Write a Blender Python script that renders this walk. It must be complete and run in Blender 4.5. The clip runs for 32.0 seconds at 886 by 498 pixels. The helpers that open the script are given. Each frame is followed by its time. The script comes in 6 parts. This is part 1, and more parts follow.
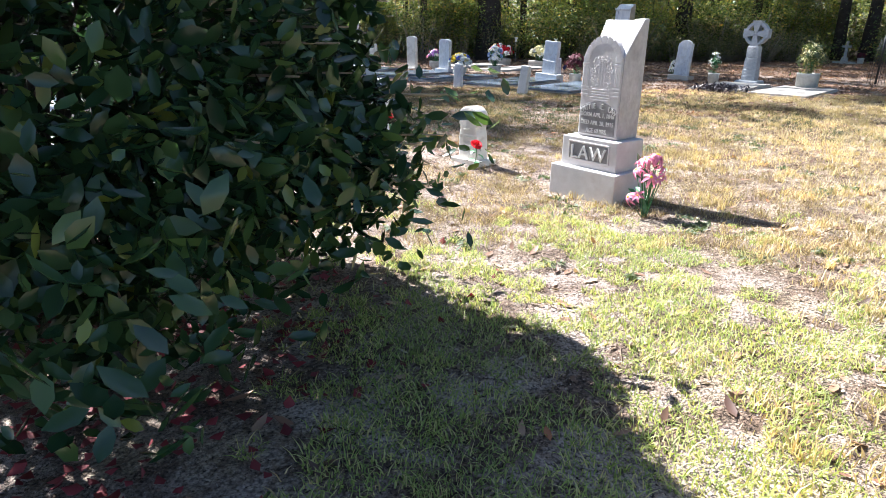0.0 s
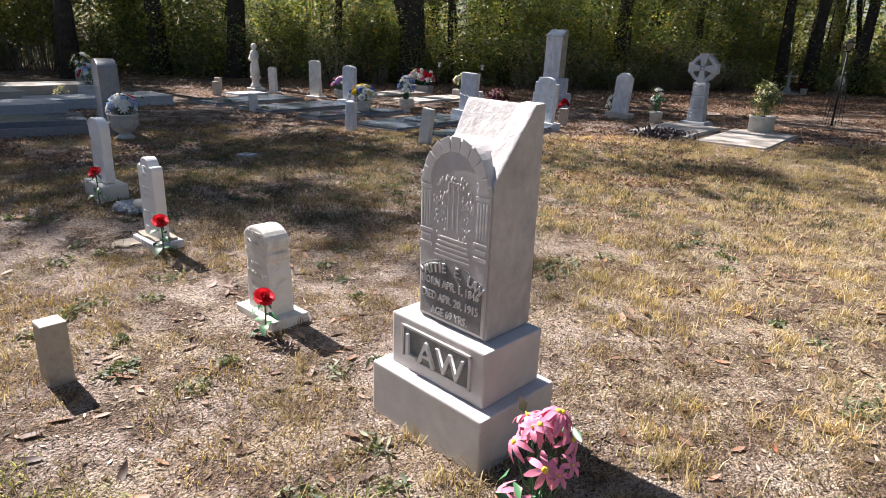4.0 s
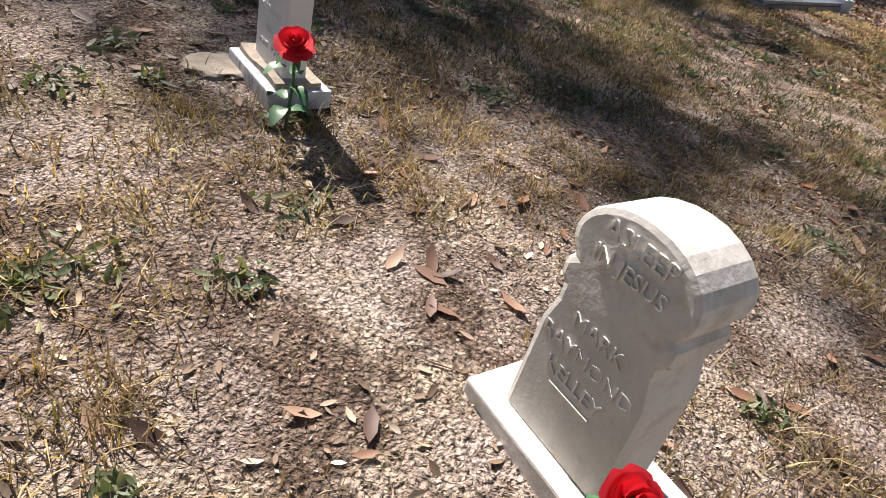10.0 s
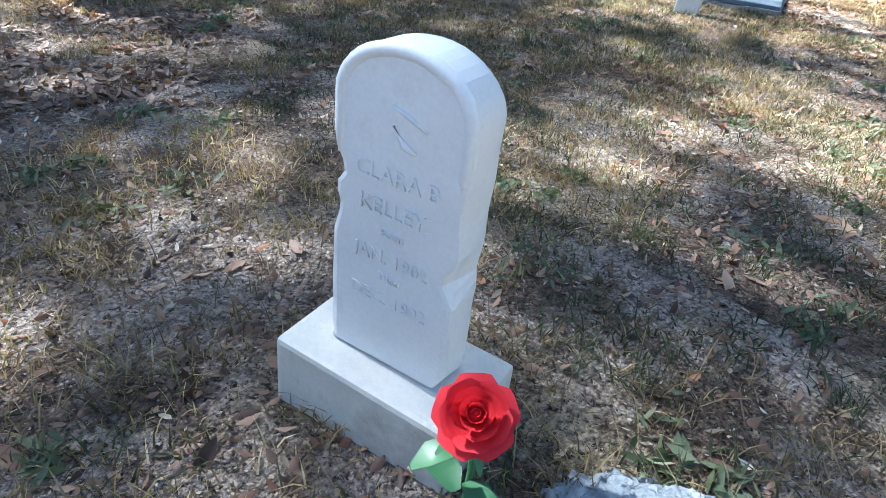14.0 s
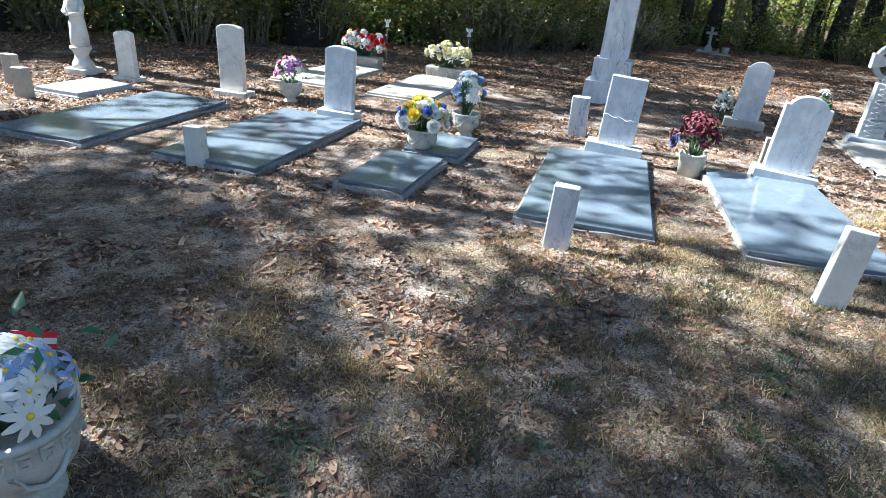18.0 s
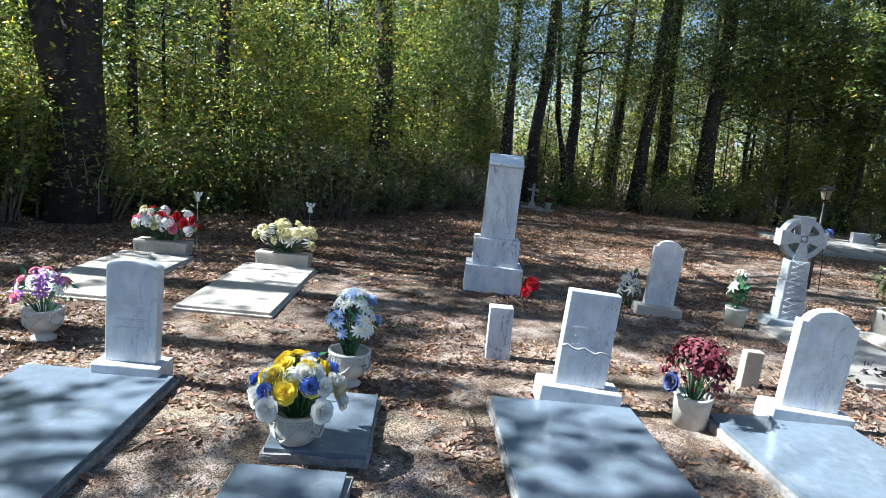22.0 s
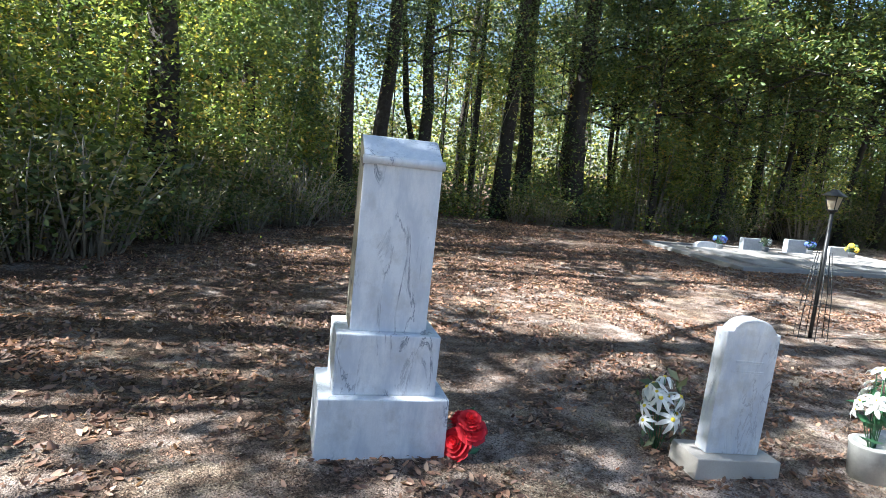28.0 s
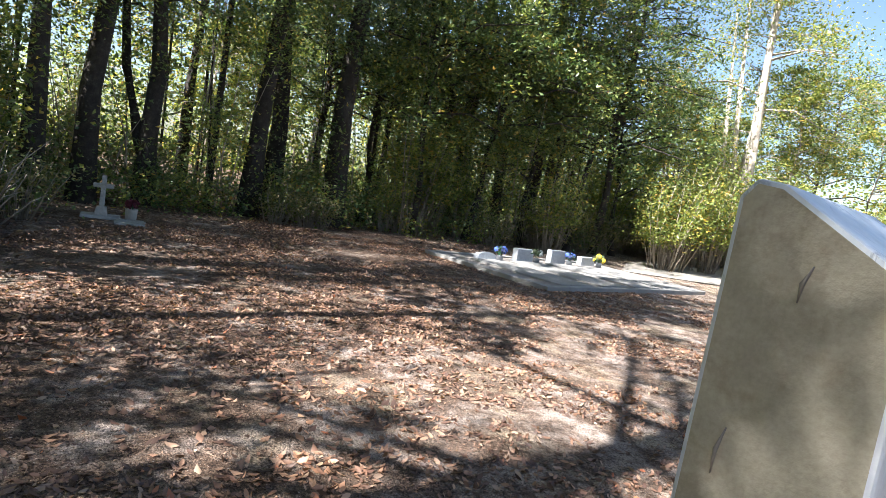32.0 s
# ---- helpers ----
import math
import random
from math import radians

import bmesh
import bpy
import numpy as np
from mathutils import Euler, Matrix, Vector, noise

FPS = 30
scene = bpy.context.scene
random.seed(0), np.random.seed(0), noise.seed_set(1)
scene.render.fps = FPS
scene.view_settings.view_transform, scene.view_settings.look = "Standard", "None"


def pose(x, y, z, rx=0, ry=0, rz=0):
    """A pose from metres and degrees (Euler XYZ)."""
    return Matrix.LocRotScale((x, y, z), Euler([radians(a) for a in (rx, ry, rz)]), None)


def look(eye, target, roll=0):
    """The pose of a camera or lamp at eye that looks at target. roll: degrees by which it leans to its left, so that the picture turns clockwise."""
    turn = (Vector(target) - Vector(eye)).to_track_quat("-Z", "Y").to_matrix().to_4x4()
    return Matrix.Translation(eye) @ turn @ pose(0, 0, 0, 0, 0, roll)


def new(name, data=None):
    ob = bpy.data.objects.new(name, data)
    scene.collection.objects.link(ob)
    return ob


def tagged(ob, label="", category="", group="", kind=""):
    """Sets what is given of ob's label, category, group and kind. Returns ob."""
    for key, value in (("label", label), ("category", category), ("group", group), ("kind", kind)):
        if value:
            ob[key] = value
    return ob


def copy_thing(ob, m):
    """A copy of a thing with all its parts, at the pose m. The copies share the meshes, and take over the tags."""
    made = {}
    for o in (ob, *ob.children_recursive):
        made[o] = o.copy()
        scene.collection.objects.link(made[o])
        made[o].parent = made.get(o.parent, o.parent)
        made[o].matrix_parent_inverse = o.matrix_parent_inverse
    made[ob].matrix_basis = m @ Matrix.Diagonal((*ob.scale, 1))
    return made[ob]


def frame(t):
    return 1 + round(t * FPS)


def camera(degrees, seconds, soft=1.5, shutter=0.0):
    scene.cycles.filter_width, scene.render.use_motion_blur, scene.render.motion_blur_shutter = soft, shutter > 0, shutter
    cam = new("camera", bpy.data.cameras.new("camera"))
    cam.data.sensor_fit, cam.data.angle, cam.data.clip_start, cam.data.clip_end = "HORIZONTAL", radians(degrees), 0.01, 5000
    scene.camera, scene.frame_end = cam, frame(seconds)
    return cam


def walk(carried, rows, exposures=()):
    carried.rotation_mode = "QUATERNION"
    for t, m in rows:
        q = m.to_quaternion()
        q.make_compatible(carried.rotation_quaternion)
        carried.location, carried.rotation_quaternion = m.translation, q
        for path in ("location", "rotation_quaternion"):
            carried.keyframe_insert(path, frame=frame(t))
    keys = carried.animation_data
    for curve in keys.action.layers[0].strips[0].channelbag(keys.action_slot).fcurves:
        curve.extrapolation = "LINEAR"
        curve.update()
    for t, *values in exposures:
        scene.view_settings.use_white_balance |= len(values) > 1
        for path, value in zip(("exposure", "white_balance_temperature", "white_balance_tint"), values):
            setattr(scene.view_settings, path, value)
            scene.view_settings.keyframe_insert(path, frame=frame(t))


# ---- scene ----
cam = camera(70.6, 32.0, soft=0.8)
PATH = [
    (0, (0.777, 2.236, 1.162), (0.596, 4.109, 0.486), 0.7),
    (0.5, (0.946, 2.582, 1.256), (0.847, 4.46, 0.576), 1.7),
    (1, (1.022, 2.933, 1.36), (1.007, 4.817, 0.688), 2.9),
    (1.5, (1.086, 3.294, 1.39), (1.12, 5.182, 0.73), 3.5),
    (2, (1.161, 3.598, 1.406), (1.222, 5.49, 0.763), 3.3),
    (2.5, (1.209, 3.945, 1.399), (1.301, 5.844, 0.779), 3.5),
    (4.5, (1.523, 4.942, 1.406), (1.352, 6.827, 0.758), -0.3),
    (5, (1.653, 5.138, 1.403), (1.204, 6.965, 0.725), -2.7),
    (5.5, (1.773, 5.316, 1.389), (1.115, 7.055, 0.652), -4.0),
    (6, (1.84, 5.51, 1.39), (1.012, 7.151, 0.601), -4.7),
    (6.5, (1.842, 5.659, 1.368), (0.922, 7.22, 0.522), -2.9),
    (7, (1.78, 5.817, 1.297), (0.787, 7.301, 0.397), -1.0),
    (7.5, (1.625, 5.97, 1.22), (0.62, 7.428, 0.29), 1.1),
    (8, (1.365, 6.128, 1.16), (0.378, 7.578, 0.2), 2.1),
    (8.5, (1.106, 6.333, 1.075), (0.167, 7.779, 0.062), 3.4),
    (9, (0.817, 6.538, 0.981), (0.074, 8.042, -0.108), 7.3),
    (9.5, (0.519, 6.71, 0.917), (0.124, 8.311, -0.215), 13.8),
    (10, (0.265, 6.934, 0.866), (0.125, 8.573, -0.271), 16.6),
    (10.5, (-0.011, 7.134, 0.917), (-0.019, 8.787, -0.209), 14.7),
    (11, (-0.35, 7.36, 0.908), (-0.222, 9.035, -0.178), 12.3),
    (11.5, (-0.53, 7.668, 0.89), (-0.318, 9.334, -0.197), 11.4),
    (12, (-0.708, 7.929, 0.883), (-0.442, 9.584, -0.207), 10.1),
    (12.5, (-0.924, 8.138, 0.92), (-0.596, 9.778, -0.177), 9.5),
    (13, (-1.098, 8.34, 0.95), (-0.764, 9.969, -0.16), 8.1),
    (13.5, (-1.265, 8.616, 0.946), (-0.938, 10.255, -0.154), 6.8),
    (14, (-1.406, 8.793, 0.952), (-1.092, 10.442, -0.137), 5.5),
    (14.5, (-1.582, 8.966, 0.98), (-1.229, 10.606, -0.108), 5.3),
    (15, (-1.777, 9.062, 1.093), (-1.386, 10.675, -0.022), 5.9),
    (15.5, (-1.914, 9.311, 1.198), (-1.509, 10.923, 0.087), 6.3),
    (17.5, (-2.251, 10.763, 1.576), (-1.626, 12.417, 0.642), 4.9),
    (18, (-2.317, 11.093, 1.64), (-1.594, 12.773, 0.832), 5.0),
    (18.5, (-2.364, 11.395, 1.733), (-1.54, 13.057, 0.983), 5.3),
    (19, (-2.275, 11.727, 1.761), (-1.382, 13.404, 1.135), 5.4),
    (19.5, (-2.192, 12.01, 1.773), (-1.218, 13.67, 1.231), 5.7),
    (20, (-2.151, 12.359, 1.773), (-1.05, 13.956, 1.287), 6.3),
    (20.5, (-2.104, 12.641, 1.784), (-0.929, 14.198, 1.344), 6.3),
    (21, (-1.953, 12.938, 1.805), (-0.741, 14.478, 1.409), 6.3),
    (21.5, (-1.829, 13.288, 1.774), (-0.592, 14.816, 1.409), 5.8),
    (22, (-1.779, 13.713, 1.747), (-0.505, 15.219, 1.413), 5.4),
    (22.5, (-1.638, 14.036, 1.723), (-0.333, 15.519, 1.411), 4.8),
    (23, (-1.441, 14.37, 1.721), (-0.11, 15.832, 1.42), 4.7),
    (23.5, (-1.242, 14.737, 1.667), (0.177, 16.115, 1.374), 4.9),
    (24, (-1.031, 14.962, 1.611), (0.493, 16.223, 1.316), 5.4),
    (24.5, (-0.72, 15.145, 1.594), (0.849, 16.348, 1.296), 5.8),
    (25, (-0.464, 15.373, 1.569), (1.114, 16.561, 1.257), 5.6),
    (25.5, (-0.168, 15.657, 1.595), (1.432, 16.816, 1.287), 5.6),
    (27.5, (0.809, 16.629, 1.6), (2.414, 17.789, 1.316), 5.0),
    (28, (1.026, 16.977, 1.583), (2.662, 18.094, 1.303), 5.2),
    (28.5, (1.207, 17.334, 1.571), (2.85, 18.437, 1.284), 5.4),
    (29, (1.386, 17.713, 1.587), (3.049, 18.785, 1.295), 5.5),
    (29.5, (1.632, 18.051, 1.591), (3.368, 19.003, 1.308), 6.4),
    (30, (1.858, 18.362, 1.601), (3.648, 19.211, 1.325), 6.8),
    (30.5, (2.053, 18.735, 1.592), (3.895, 19.47, 1.329), 7.2),
    (31, (2.236, 19.058, 1.591), (4.107, 19.715, 1.333), 7.6),
    (31.5, (2.421, 19.311, 1.613), (4.357, 19.756, 1.383), 8.9),
    (32, (2.618, 19.534, 1.603), (4.594, 19.768, 1.398), 9.7),
]
walk(cam, [(t, look(eye, target, roll)) for t, eye, target, roll in PATH],
     exposures=((0,2.35,5900,12),(2,1.85,6300,16),(6,1.4,6500,17),(9,1.25,6700,17),(11.2,1.35,6700,15),(12,1.85,6000,9),(13,2.25,5600,5),(14,2.85,5450,5),(15,2.75,5800,6),(15.5,2.6,5850,7),(18,2.45,5700,4),(21,2.2,5700,5),(25,2.0,5650,5),(28,2.65,5800,7),(30,2.45,5600,5),(31,2.55,5650,6),(32,2.5,6100,11)))

SUN_DIR = Vector((-0.745, 0.665, 1.05)).normalized()
world = bpy.data.worlds.new("sky_world")
scene.world = world
world.use_nodes = True
wn = world.node_tree.nodes
sky = wn.new("ShaderNodeTexSky")
sky.sky_type = "NISHITA"
sky.sun_disc = False
sky.sun_elevation = math.asin(SUN_DIR.z)
sky.sun_rotation = math.atan2(SUN_DIR.x, SUN_DIR.y)
world.node_tree.links.new(sky.outputs["Color"], wn["Background"].inputs["Color"])
wn["Background"].inputs["Strength"].default_value = 0.042
sun = new("sun", bpy.data.lights.new("sun", "SUN"))
sun.data.energy, sun.data.angle, sun.data.color = 5.0, radians(0.5), (1.0, 0.96, 0.90)
sun.matrix_world = look(SUN_DIR * 60, (0, 0, 0))


# ---- materials ----
def tree_nodes(name):
    m = bpy.data.materials.new(name)
    m.use_nodes = True
    nt = m.node_tree
    return m, nt, nt.nodes, nt.links, nt.nodes["Principled BSDF"]


def noise_node(nt, co, scale, detail=4.0, rough=0.6, distort=0.0):
    n = nt.nodes.new("ShaderNodeTexNoise")
    n.inputs["Scale"].default_value, n.inputs["Detail"].default_value = scale, detail
    n.inputs["Roughness"].default_value, n.inputs["Distortion"].default_value = rough, distort
    nt.links.new(co, n.inputs["Vector"])
    return n.outputs["Fac"]


def ramp(nt, fac, stops):
    r = nt.nodes.new("ShaderNodeValToRGB")
    e = r.color_ramp.elements
    while len(e) < len(stops):
        e.new(0.5)
    for k, (p, c) in zip(e, stops):
        k.position, k.color = p, (*c, 1) if len(c) == 3 else c
    nt.links.new(fac, r.inputs["Fac"])
    return r.outputs["Color"]


def mixc(nt, fac, a, b, mode="MIX"):
    n = nt.nodes.new("ShaderNodeMix")
    n.data_type, n.blend_type = "RGBA", mode
    for sock, v in ((n.inputs[0], fac), (n.inputs[6], a), (n.inputs[7], b)):
        if isinstance(v, (int, float)):
            sock.default_value = v
        elif isinstance(v, tuple):
            sock.default_value = (*v, 1)
        else:
            nt.links.new(v, sock)
    return n.outputs[2]


def bump(nt, height, strength, distance, bsdf):
    b = nt.nodes.new("ShaderNodeBump")
    b.inputs["Strength"].default_value, b.inputs["Distance"].default_value = strength, distance
    nt.links.new(height, b.inputs["Height"])
    nt.links.new(b.outputs["Normal"], bsdf.inputs["Normal"])


def grey(v):
    return (v, v, v)


def mat(name, base, rough=0.8, var=0.15, scale=5.0, fine=90.0, bumps=0.25, dist=0.004, metal=0.0, stain=None, amount=0.5, stain_scale=3.0, vein=None, vein_scale=3.0, spec=0.5):
    """Base colour varied at two scales, with stains or veins of their own shape and a fine relief."""
    m, nt, ns, ln, b = tree_nodes(name)
    co = ns.new("ShaderNodeTexCoord").outputs["Object"]
    n1, n2 = noise_node(nt, co, scale), noise_node(nt, co, fine, 3.0)
    lo, hi = tuple(c * (1 - var) for c in base), tuple(min(1, c * (1 + var)) for c in base)
    col = ramp(nt, n1, [(0.3, lo), (0.7, hi)])
    col = mixc(nt, 0.6, col, ramp(nt, n2, [(0.3, grey(1 - var * 1.2)), (0.65, grey(1))]), "MULTIPLY")
    if vein:
        mp = ns.new("ShaderNodeMapping")
        mp.inputs["Scale"].default_value = (1.6, 1.6, 0.45)
        mp.inputs["Rotation"].default_value = (0.3, 0.35, 0.0)
        ln.new(co, mp.inputs["Vector"])
        nv = noise_node(nt, mp.outputs["Vector"], vein_scale, 7.0, 0.66, 1.2)
        few = ramp(nt, noise_node(nt, mp.outputs["Vector"], vein_scale * 0.9, 3.0), [(0.47, grey(0.05)), (0.58, grey(1))])
        col = mixc(nt, ramp(nt, noise_node(nt, mp.outputs["Vector"], vein_scale * 1.6, 5.0, 0.7), [(0.42, grey(0)), (0.62, grey(0.75))]), col, (0.44, 0.475, 0.54))
        f = ramp(nt, nv, [(0.474, grey(0)), (0.496, grey(0.95)), (0.518, grey(0))])
        col = mixc(nt, mixc(nt, 1.0, f, few, "MULTIPLY"), col, vein)
    if stain:
        s = noise_node(nt, co, stain_scale, 6.0, 0.7)
        f = ramp(nt, s, [(0.62 - 0.3 * amount, grey(0)), (0.85 - 0.25 * amount, grey(0.85))])
        col = mixc(nt, f, col, stain)
    ln.new(col, b.inputs["Base Color"])
    b.inputs["Roughness"].default_value, b.inputs["Metallic"].default_value = rough, metal
    b.inputs["Specular IOR Level"].default_value = spec
    if bumps:
        bump(nt, n2, bumps, dist, b)
    return m


def leaf_mat(name, stops, rough=0.45, sheer=0.35, spec=0.5):
    """Foliage: every leaf has its own tint, and light passes it."""
    m, nt, ns, ln, b = tree_nodes(name)
    geo = ns.new("ShaderNodeNewGeometry")
    col = ramp(nt, geo.outputs["Random Per Island"], stops)
    co = ns.new("ShaderNodeTexCoord").outputs["Object"]
    col = mixc(nt, 0.7, col, ramp(nt, noise_node(nt, co, 0.9, 3.0), [(0.34, (0.62, 0.66, 0.70)), (0.52, grey(1.05)), (0.68, (1.32, 1.2, 1.0))]), "MULTIPLY")
    ln.new(col, b.inputs["Base Color"])
    b.inputs["Roughness"].default_value = rough
    b.inputs["Specular IOR Level"].default_value = spec
    t = ns.new("ShaderNodeBsdfTranslucent")
    ln.new(mixc(nt, 1.0, col, (1.6, 1.55, 0.85), "MULTIPLY"), t.inputs["Color"])
    mx = ns.new("ShaderNodeMixShader")
    mx.inputs[0].default_value = sheer
    ln.new(b.outputs[0], mx.inputs[1])
    ln.new(t.outputs[0], mx.inputs[2])
    ln.new(mx.outputs[0], ns["Material Output"].inputs["Surface"])
    return m


def plain_mat(name, col, rough=0.5, var=0.12, sheer=0.0):
    """Cloth, plastic and paint on small things: a slight tint of its own for each piece."""
    m, nt, ns, ln, b = tree_nodes(name)
    geo = ns.new("ShaderNodeNewGeometry")
    lo, hi = tuple(c * (1 - var) for c in col), tuple(min(1, c * (1 + var)) for c in col)
    c = ramp(nt, geo.outputs["Random Per Island"], [(0.0, lo), (1.0, hi)])
    ln.new(c, b.inputs["Base Color"])
    b.inputs["Roughness"].default_value = rough
    if sheer:
        t = ns.new("ShaderNodeBsdfTranslucent")
        ln.new(c, t.inputs["Color"])
        mx = ns.new("ShaderNodeMixShader")
        mx.inputs[0].default_value = sheer
        ln.new(b.outputs[0], mx.inputs[1])
        ln.new(t.outputs[0], mx.inputs[2])
        ln.new(mx.outputs[0], ns["Material Output"].inputs["Surface"])
    return m


def ground_mat():
    """Pale sand, straw lawn, a green patch and the brown leaf floor of the wood."""
    m, nt, ns, ln, b = tree_nodes("sandy_ground")
    co = ns.new("ShaderNodeTexCoord").outputs["Object"]
    sep = ns.new("ShaderNodeSeparateXYZ")
    ln.new(co, sep.inputs[0])
    big, mid, fine = noise_node(nt, co, 0.35, 5.0), noise_node(nt, co, 2.2, 6.0, 0.7), noise_node(nt, co, 38.0, 5.0, 0.75)
    grit = noise_node(nt, co, 120.0, 3.0, 0.7)
    sand = ramp(nt, mid, [(0.25, (0.28, 0.215, 0.175)), (0.5, (0.44, 0.355, 0.30)), (0.75, (0.61, 0.52, 0.455))])
    straw = ramp(nt, fine, [(0.32, (0.14, 0.10, 0.06)), (0.5, (0.42, 0.325, 0.20)), (0.68, (0.66, 0.545, 0.37))])
    litter = ramp(nt, fine, [(0.32, (0.035, 0.023, 0.017)), (0.5, (0.12, 0.075, 0.05)), (0.68, (0.30, 0.205, 0.145))])

    def band(sock, a, c):
        n = ns.new("ShaderNodeMapRange")
        n.inputs["From Min"].default_value, n.inputs["From Max"].default_value = a, c
        ln.new(sock, n.inputs["Value"])
        return n.outputs["Result"]

    def math_node(op, a, c):
        n = ns.new("ShaderNodeMath")
        n.operation, n.use_clamp = op, op != "ADD"
        for sock, v in zip(n.inputs, (a, c)):
            if isinstance(v, (int, float)):
                sock.default_value = v
            else:
                ln.new(v, sock)
        return n.outputs[0]

    def math_node_raw(a, k):
        n = ns.new("ShaderNodeMath")
        n.operation = "MULTIPLY"
        ln.new(a, n.inputs[0])
        n.inputs[1].default_value = k
        return n.outputs[0]

    wob = math_node("MULTIPLY", math_node("ADD", big, mid), 2.4)
    lawn = math_node("MULTIPLY", band(math_node("ADD", sep.outputs["X"], wob), 2.6, 5.0), band(math_node("ADD", sep.outputs["Y"], wob), 16.5, 13.0))
    f1 = math_node("MULTIPLY", lawn, ramp(nt, mid, [(0.30, grey(0.6)), (0.5, grey(1))]))
    col = mixc(nt, f1, sand, straw)
    col = mixc(nt, ramp(nt, noise_node(nt, co, 1.3, 5.0, 0.7), [(0.48, grey(0)), (0.62, grey(0.7))]), col, straw)
    wood = band(math_node("ADD", sep.outputs["Y"], wob), 18.0, 22.5)
    f2 = math_node("MULTIPLY", wood, ramp(nt, noise_node(nt, co, 0.8, 5.0, 0.7), [(0.36, grey(0.1)), (0.56, grey(1))]))
    col = mixc(nt, f2, col, litter)
    col = mixc(nt, math_node("MULTIPLY", band(math_node("ADD", math_node_raw(sep.outputs["X"], 0.8), sep.outputs["Y"]), 42.5, 46.0), 0.9), col, litter)
    f3 = ramp(nt, noise_node(nt, co, 3.2, 6.0, 0.75), [(0.44, grey(0)), (0.56, grey(0.85))])
    col = mixc(nt, f3, col, litter)
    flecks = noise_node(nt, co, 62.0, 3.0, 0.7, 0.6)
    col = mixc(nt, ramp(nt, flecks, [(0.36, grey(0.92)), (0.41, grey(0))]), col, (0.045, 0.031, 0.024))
    col = mixc(nt, ramp(nt, flecks, [(0.63, grey(0)), (0.67, grey(0.5))]), col, (0.66, 0.58, 0.49))
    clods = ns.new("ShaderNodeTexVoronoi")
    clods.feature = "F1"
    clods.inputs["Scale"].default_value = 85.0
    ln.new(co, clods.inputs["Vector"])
    # gaps between clods get their crevice shade from this darker colour
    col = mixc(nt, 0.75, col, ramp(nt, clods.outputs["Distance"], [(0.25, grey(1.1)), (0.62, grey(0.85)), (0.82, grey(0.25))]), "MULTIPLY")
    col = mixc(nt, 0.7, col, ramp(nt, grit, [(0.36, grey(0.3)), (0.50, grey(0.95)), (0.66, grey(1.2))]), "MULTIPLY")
    ln.new(col, b.inputs["Base Color"])
    b.inputs["Roughness"].default_value = 0.95
    b.inputs["Specular IOR Level"].default_value = 0.15
    lumps = math_node("ADD", flecks, math_node_raw(clods.outputs["Distance"], -0.35))
    bump(nt, lumps, 1.0, 0.035, b)
    return m


M_GROUND = ground_mat()
M_MARBLE = mat("white_marble", (0.76, 0.76, 0.76), 0.42, 0.08, 4, 140, 0.15, 0.002, stain=(0.50, 0.47, 0.42), amount=0.25, stain_scale=4)
M_VEIN = mat("veined_marble", (0.66, 0.67, 0.69), 0.42, 0.08, 5, 140, 0.15, 0.002, vein=(0.13, 0.15, 0.19), vein_scale=3.4, stain=(0.44, 0.43, 0.42), amount=0.35, stain_scale=6)
M_TABLET = mat("greyed_tablet_marble", (0.60, 0.61, 0.62), 0.45, 0.12, 6, 120, 0.2, 0.002, vein=(0.30, 0.31, 0.34), vein_scale=4.5, stain=(0.42, 0.40, 0.36), amount=0.42, stain_scale=7)
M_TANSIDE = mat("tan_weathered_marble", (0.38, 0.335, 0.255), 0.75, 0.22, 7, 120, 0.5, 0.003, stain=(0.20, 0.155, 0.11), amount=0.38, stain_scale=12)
M_HEWN = mat("hewn_marble", (0.46, 0.44, 0.43), 0.8, 0.2, 7, 22, 0.6, 0.012, stain=(0.36, 0.32, 0.29), amount=0.35, stain_scale=5)
M_PINK = mat("pinkish_weathered_marble", (0.53, 0.505, 0.495), 0.6, 0.14, 6, 190, 0.25, 0.002, stain=(0.42, 0.37, 0.34), amount=0.35, stain_scale=5)
M_PALECUT = mat("pale_cut_marble", (0.60, 0.585, 0.57), 0.6, 0.1, 8, 160, 0.2, 0.002)
M_PITTED = mat("pitted_dark_marble", (0.23, 0.22, 0.215), 0.9, 0.2, 20, 160, 0.8, 0.006)
M_OLD = mat("stained_old_marble", (0.62, 0.60, 0.55), 0.6, 0.12, 5, 100, 0.3, 0.004, stain=(0.24, 0.20, 0.15), amount=0.35, stain_scale=6)
M_POST = mat("weathered_marble_post", (0.45, 0.40, 0.33), 0.7, 0.16, 9, 110, 0.4, 0.004, stain=(0.15, 0.125, 0.10), amount=0.5, stain_scale=9)
M_POLISH = mat("polished_grey_granite", (0.125, 0.155, 0.19), 0.17, 0.12, 14, 420, 0.015, 0.001, stain=(0.27, 0.28, 0.28), amount=0.2, stain_scale=2.2)
M_ROCKG = mat("rock_pitched_granite", (0.34, 0.325, 0.31), 0.75, 0.35, 25, 160, 0.9, 0.012)
M_GRANITE = mat("grey_granite", (0.36, 0.38, 0.40), 0.5, 0.14, 20, 380, 0.15, 0.002)
M_DARKG = mat("dark_grey_granite", (0.21, 0.22, 0.24), 0.35, 0.16, 18, 380, 0.1, 0.002)
M_CONC = mat("pale_concrete", (0.40, 0.365, 0.32), 0.9, 0.12, 3, 130, 0.4, 0.004, stain=(0.36, 0.31, 0.25), amount=0.4, stain_scale=2.5)
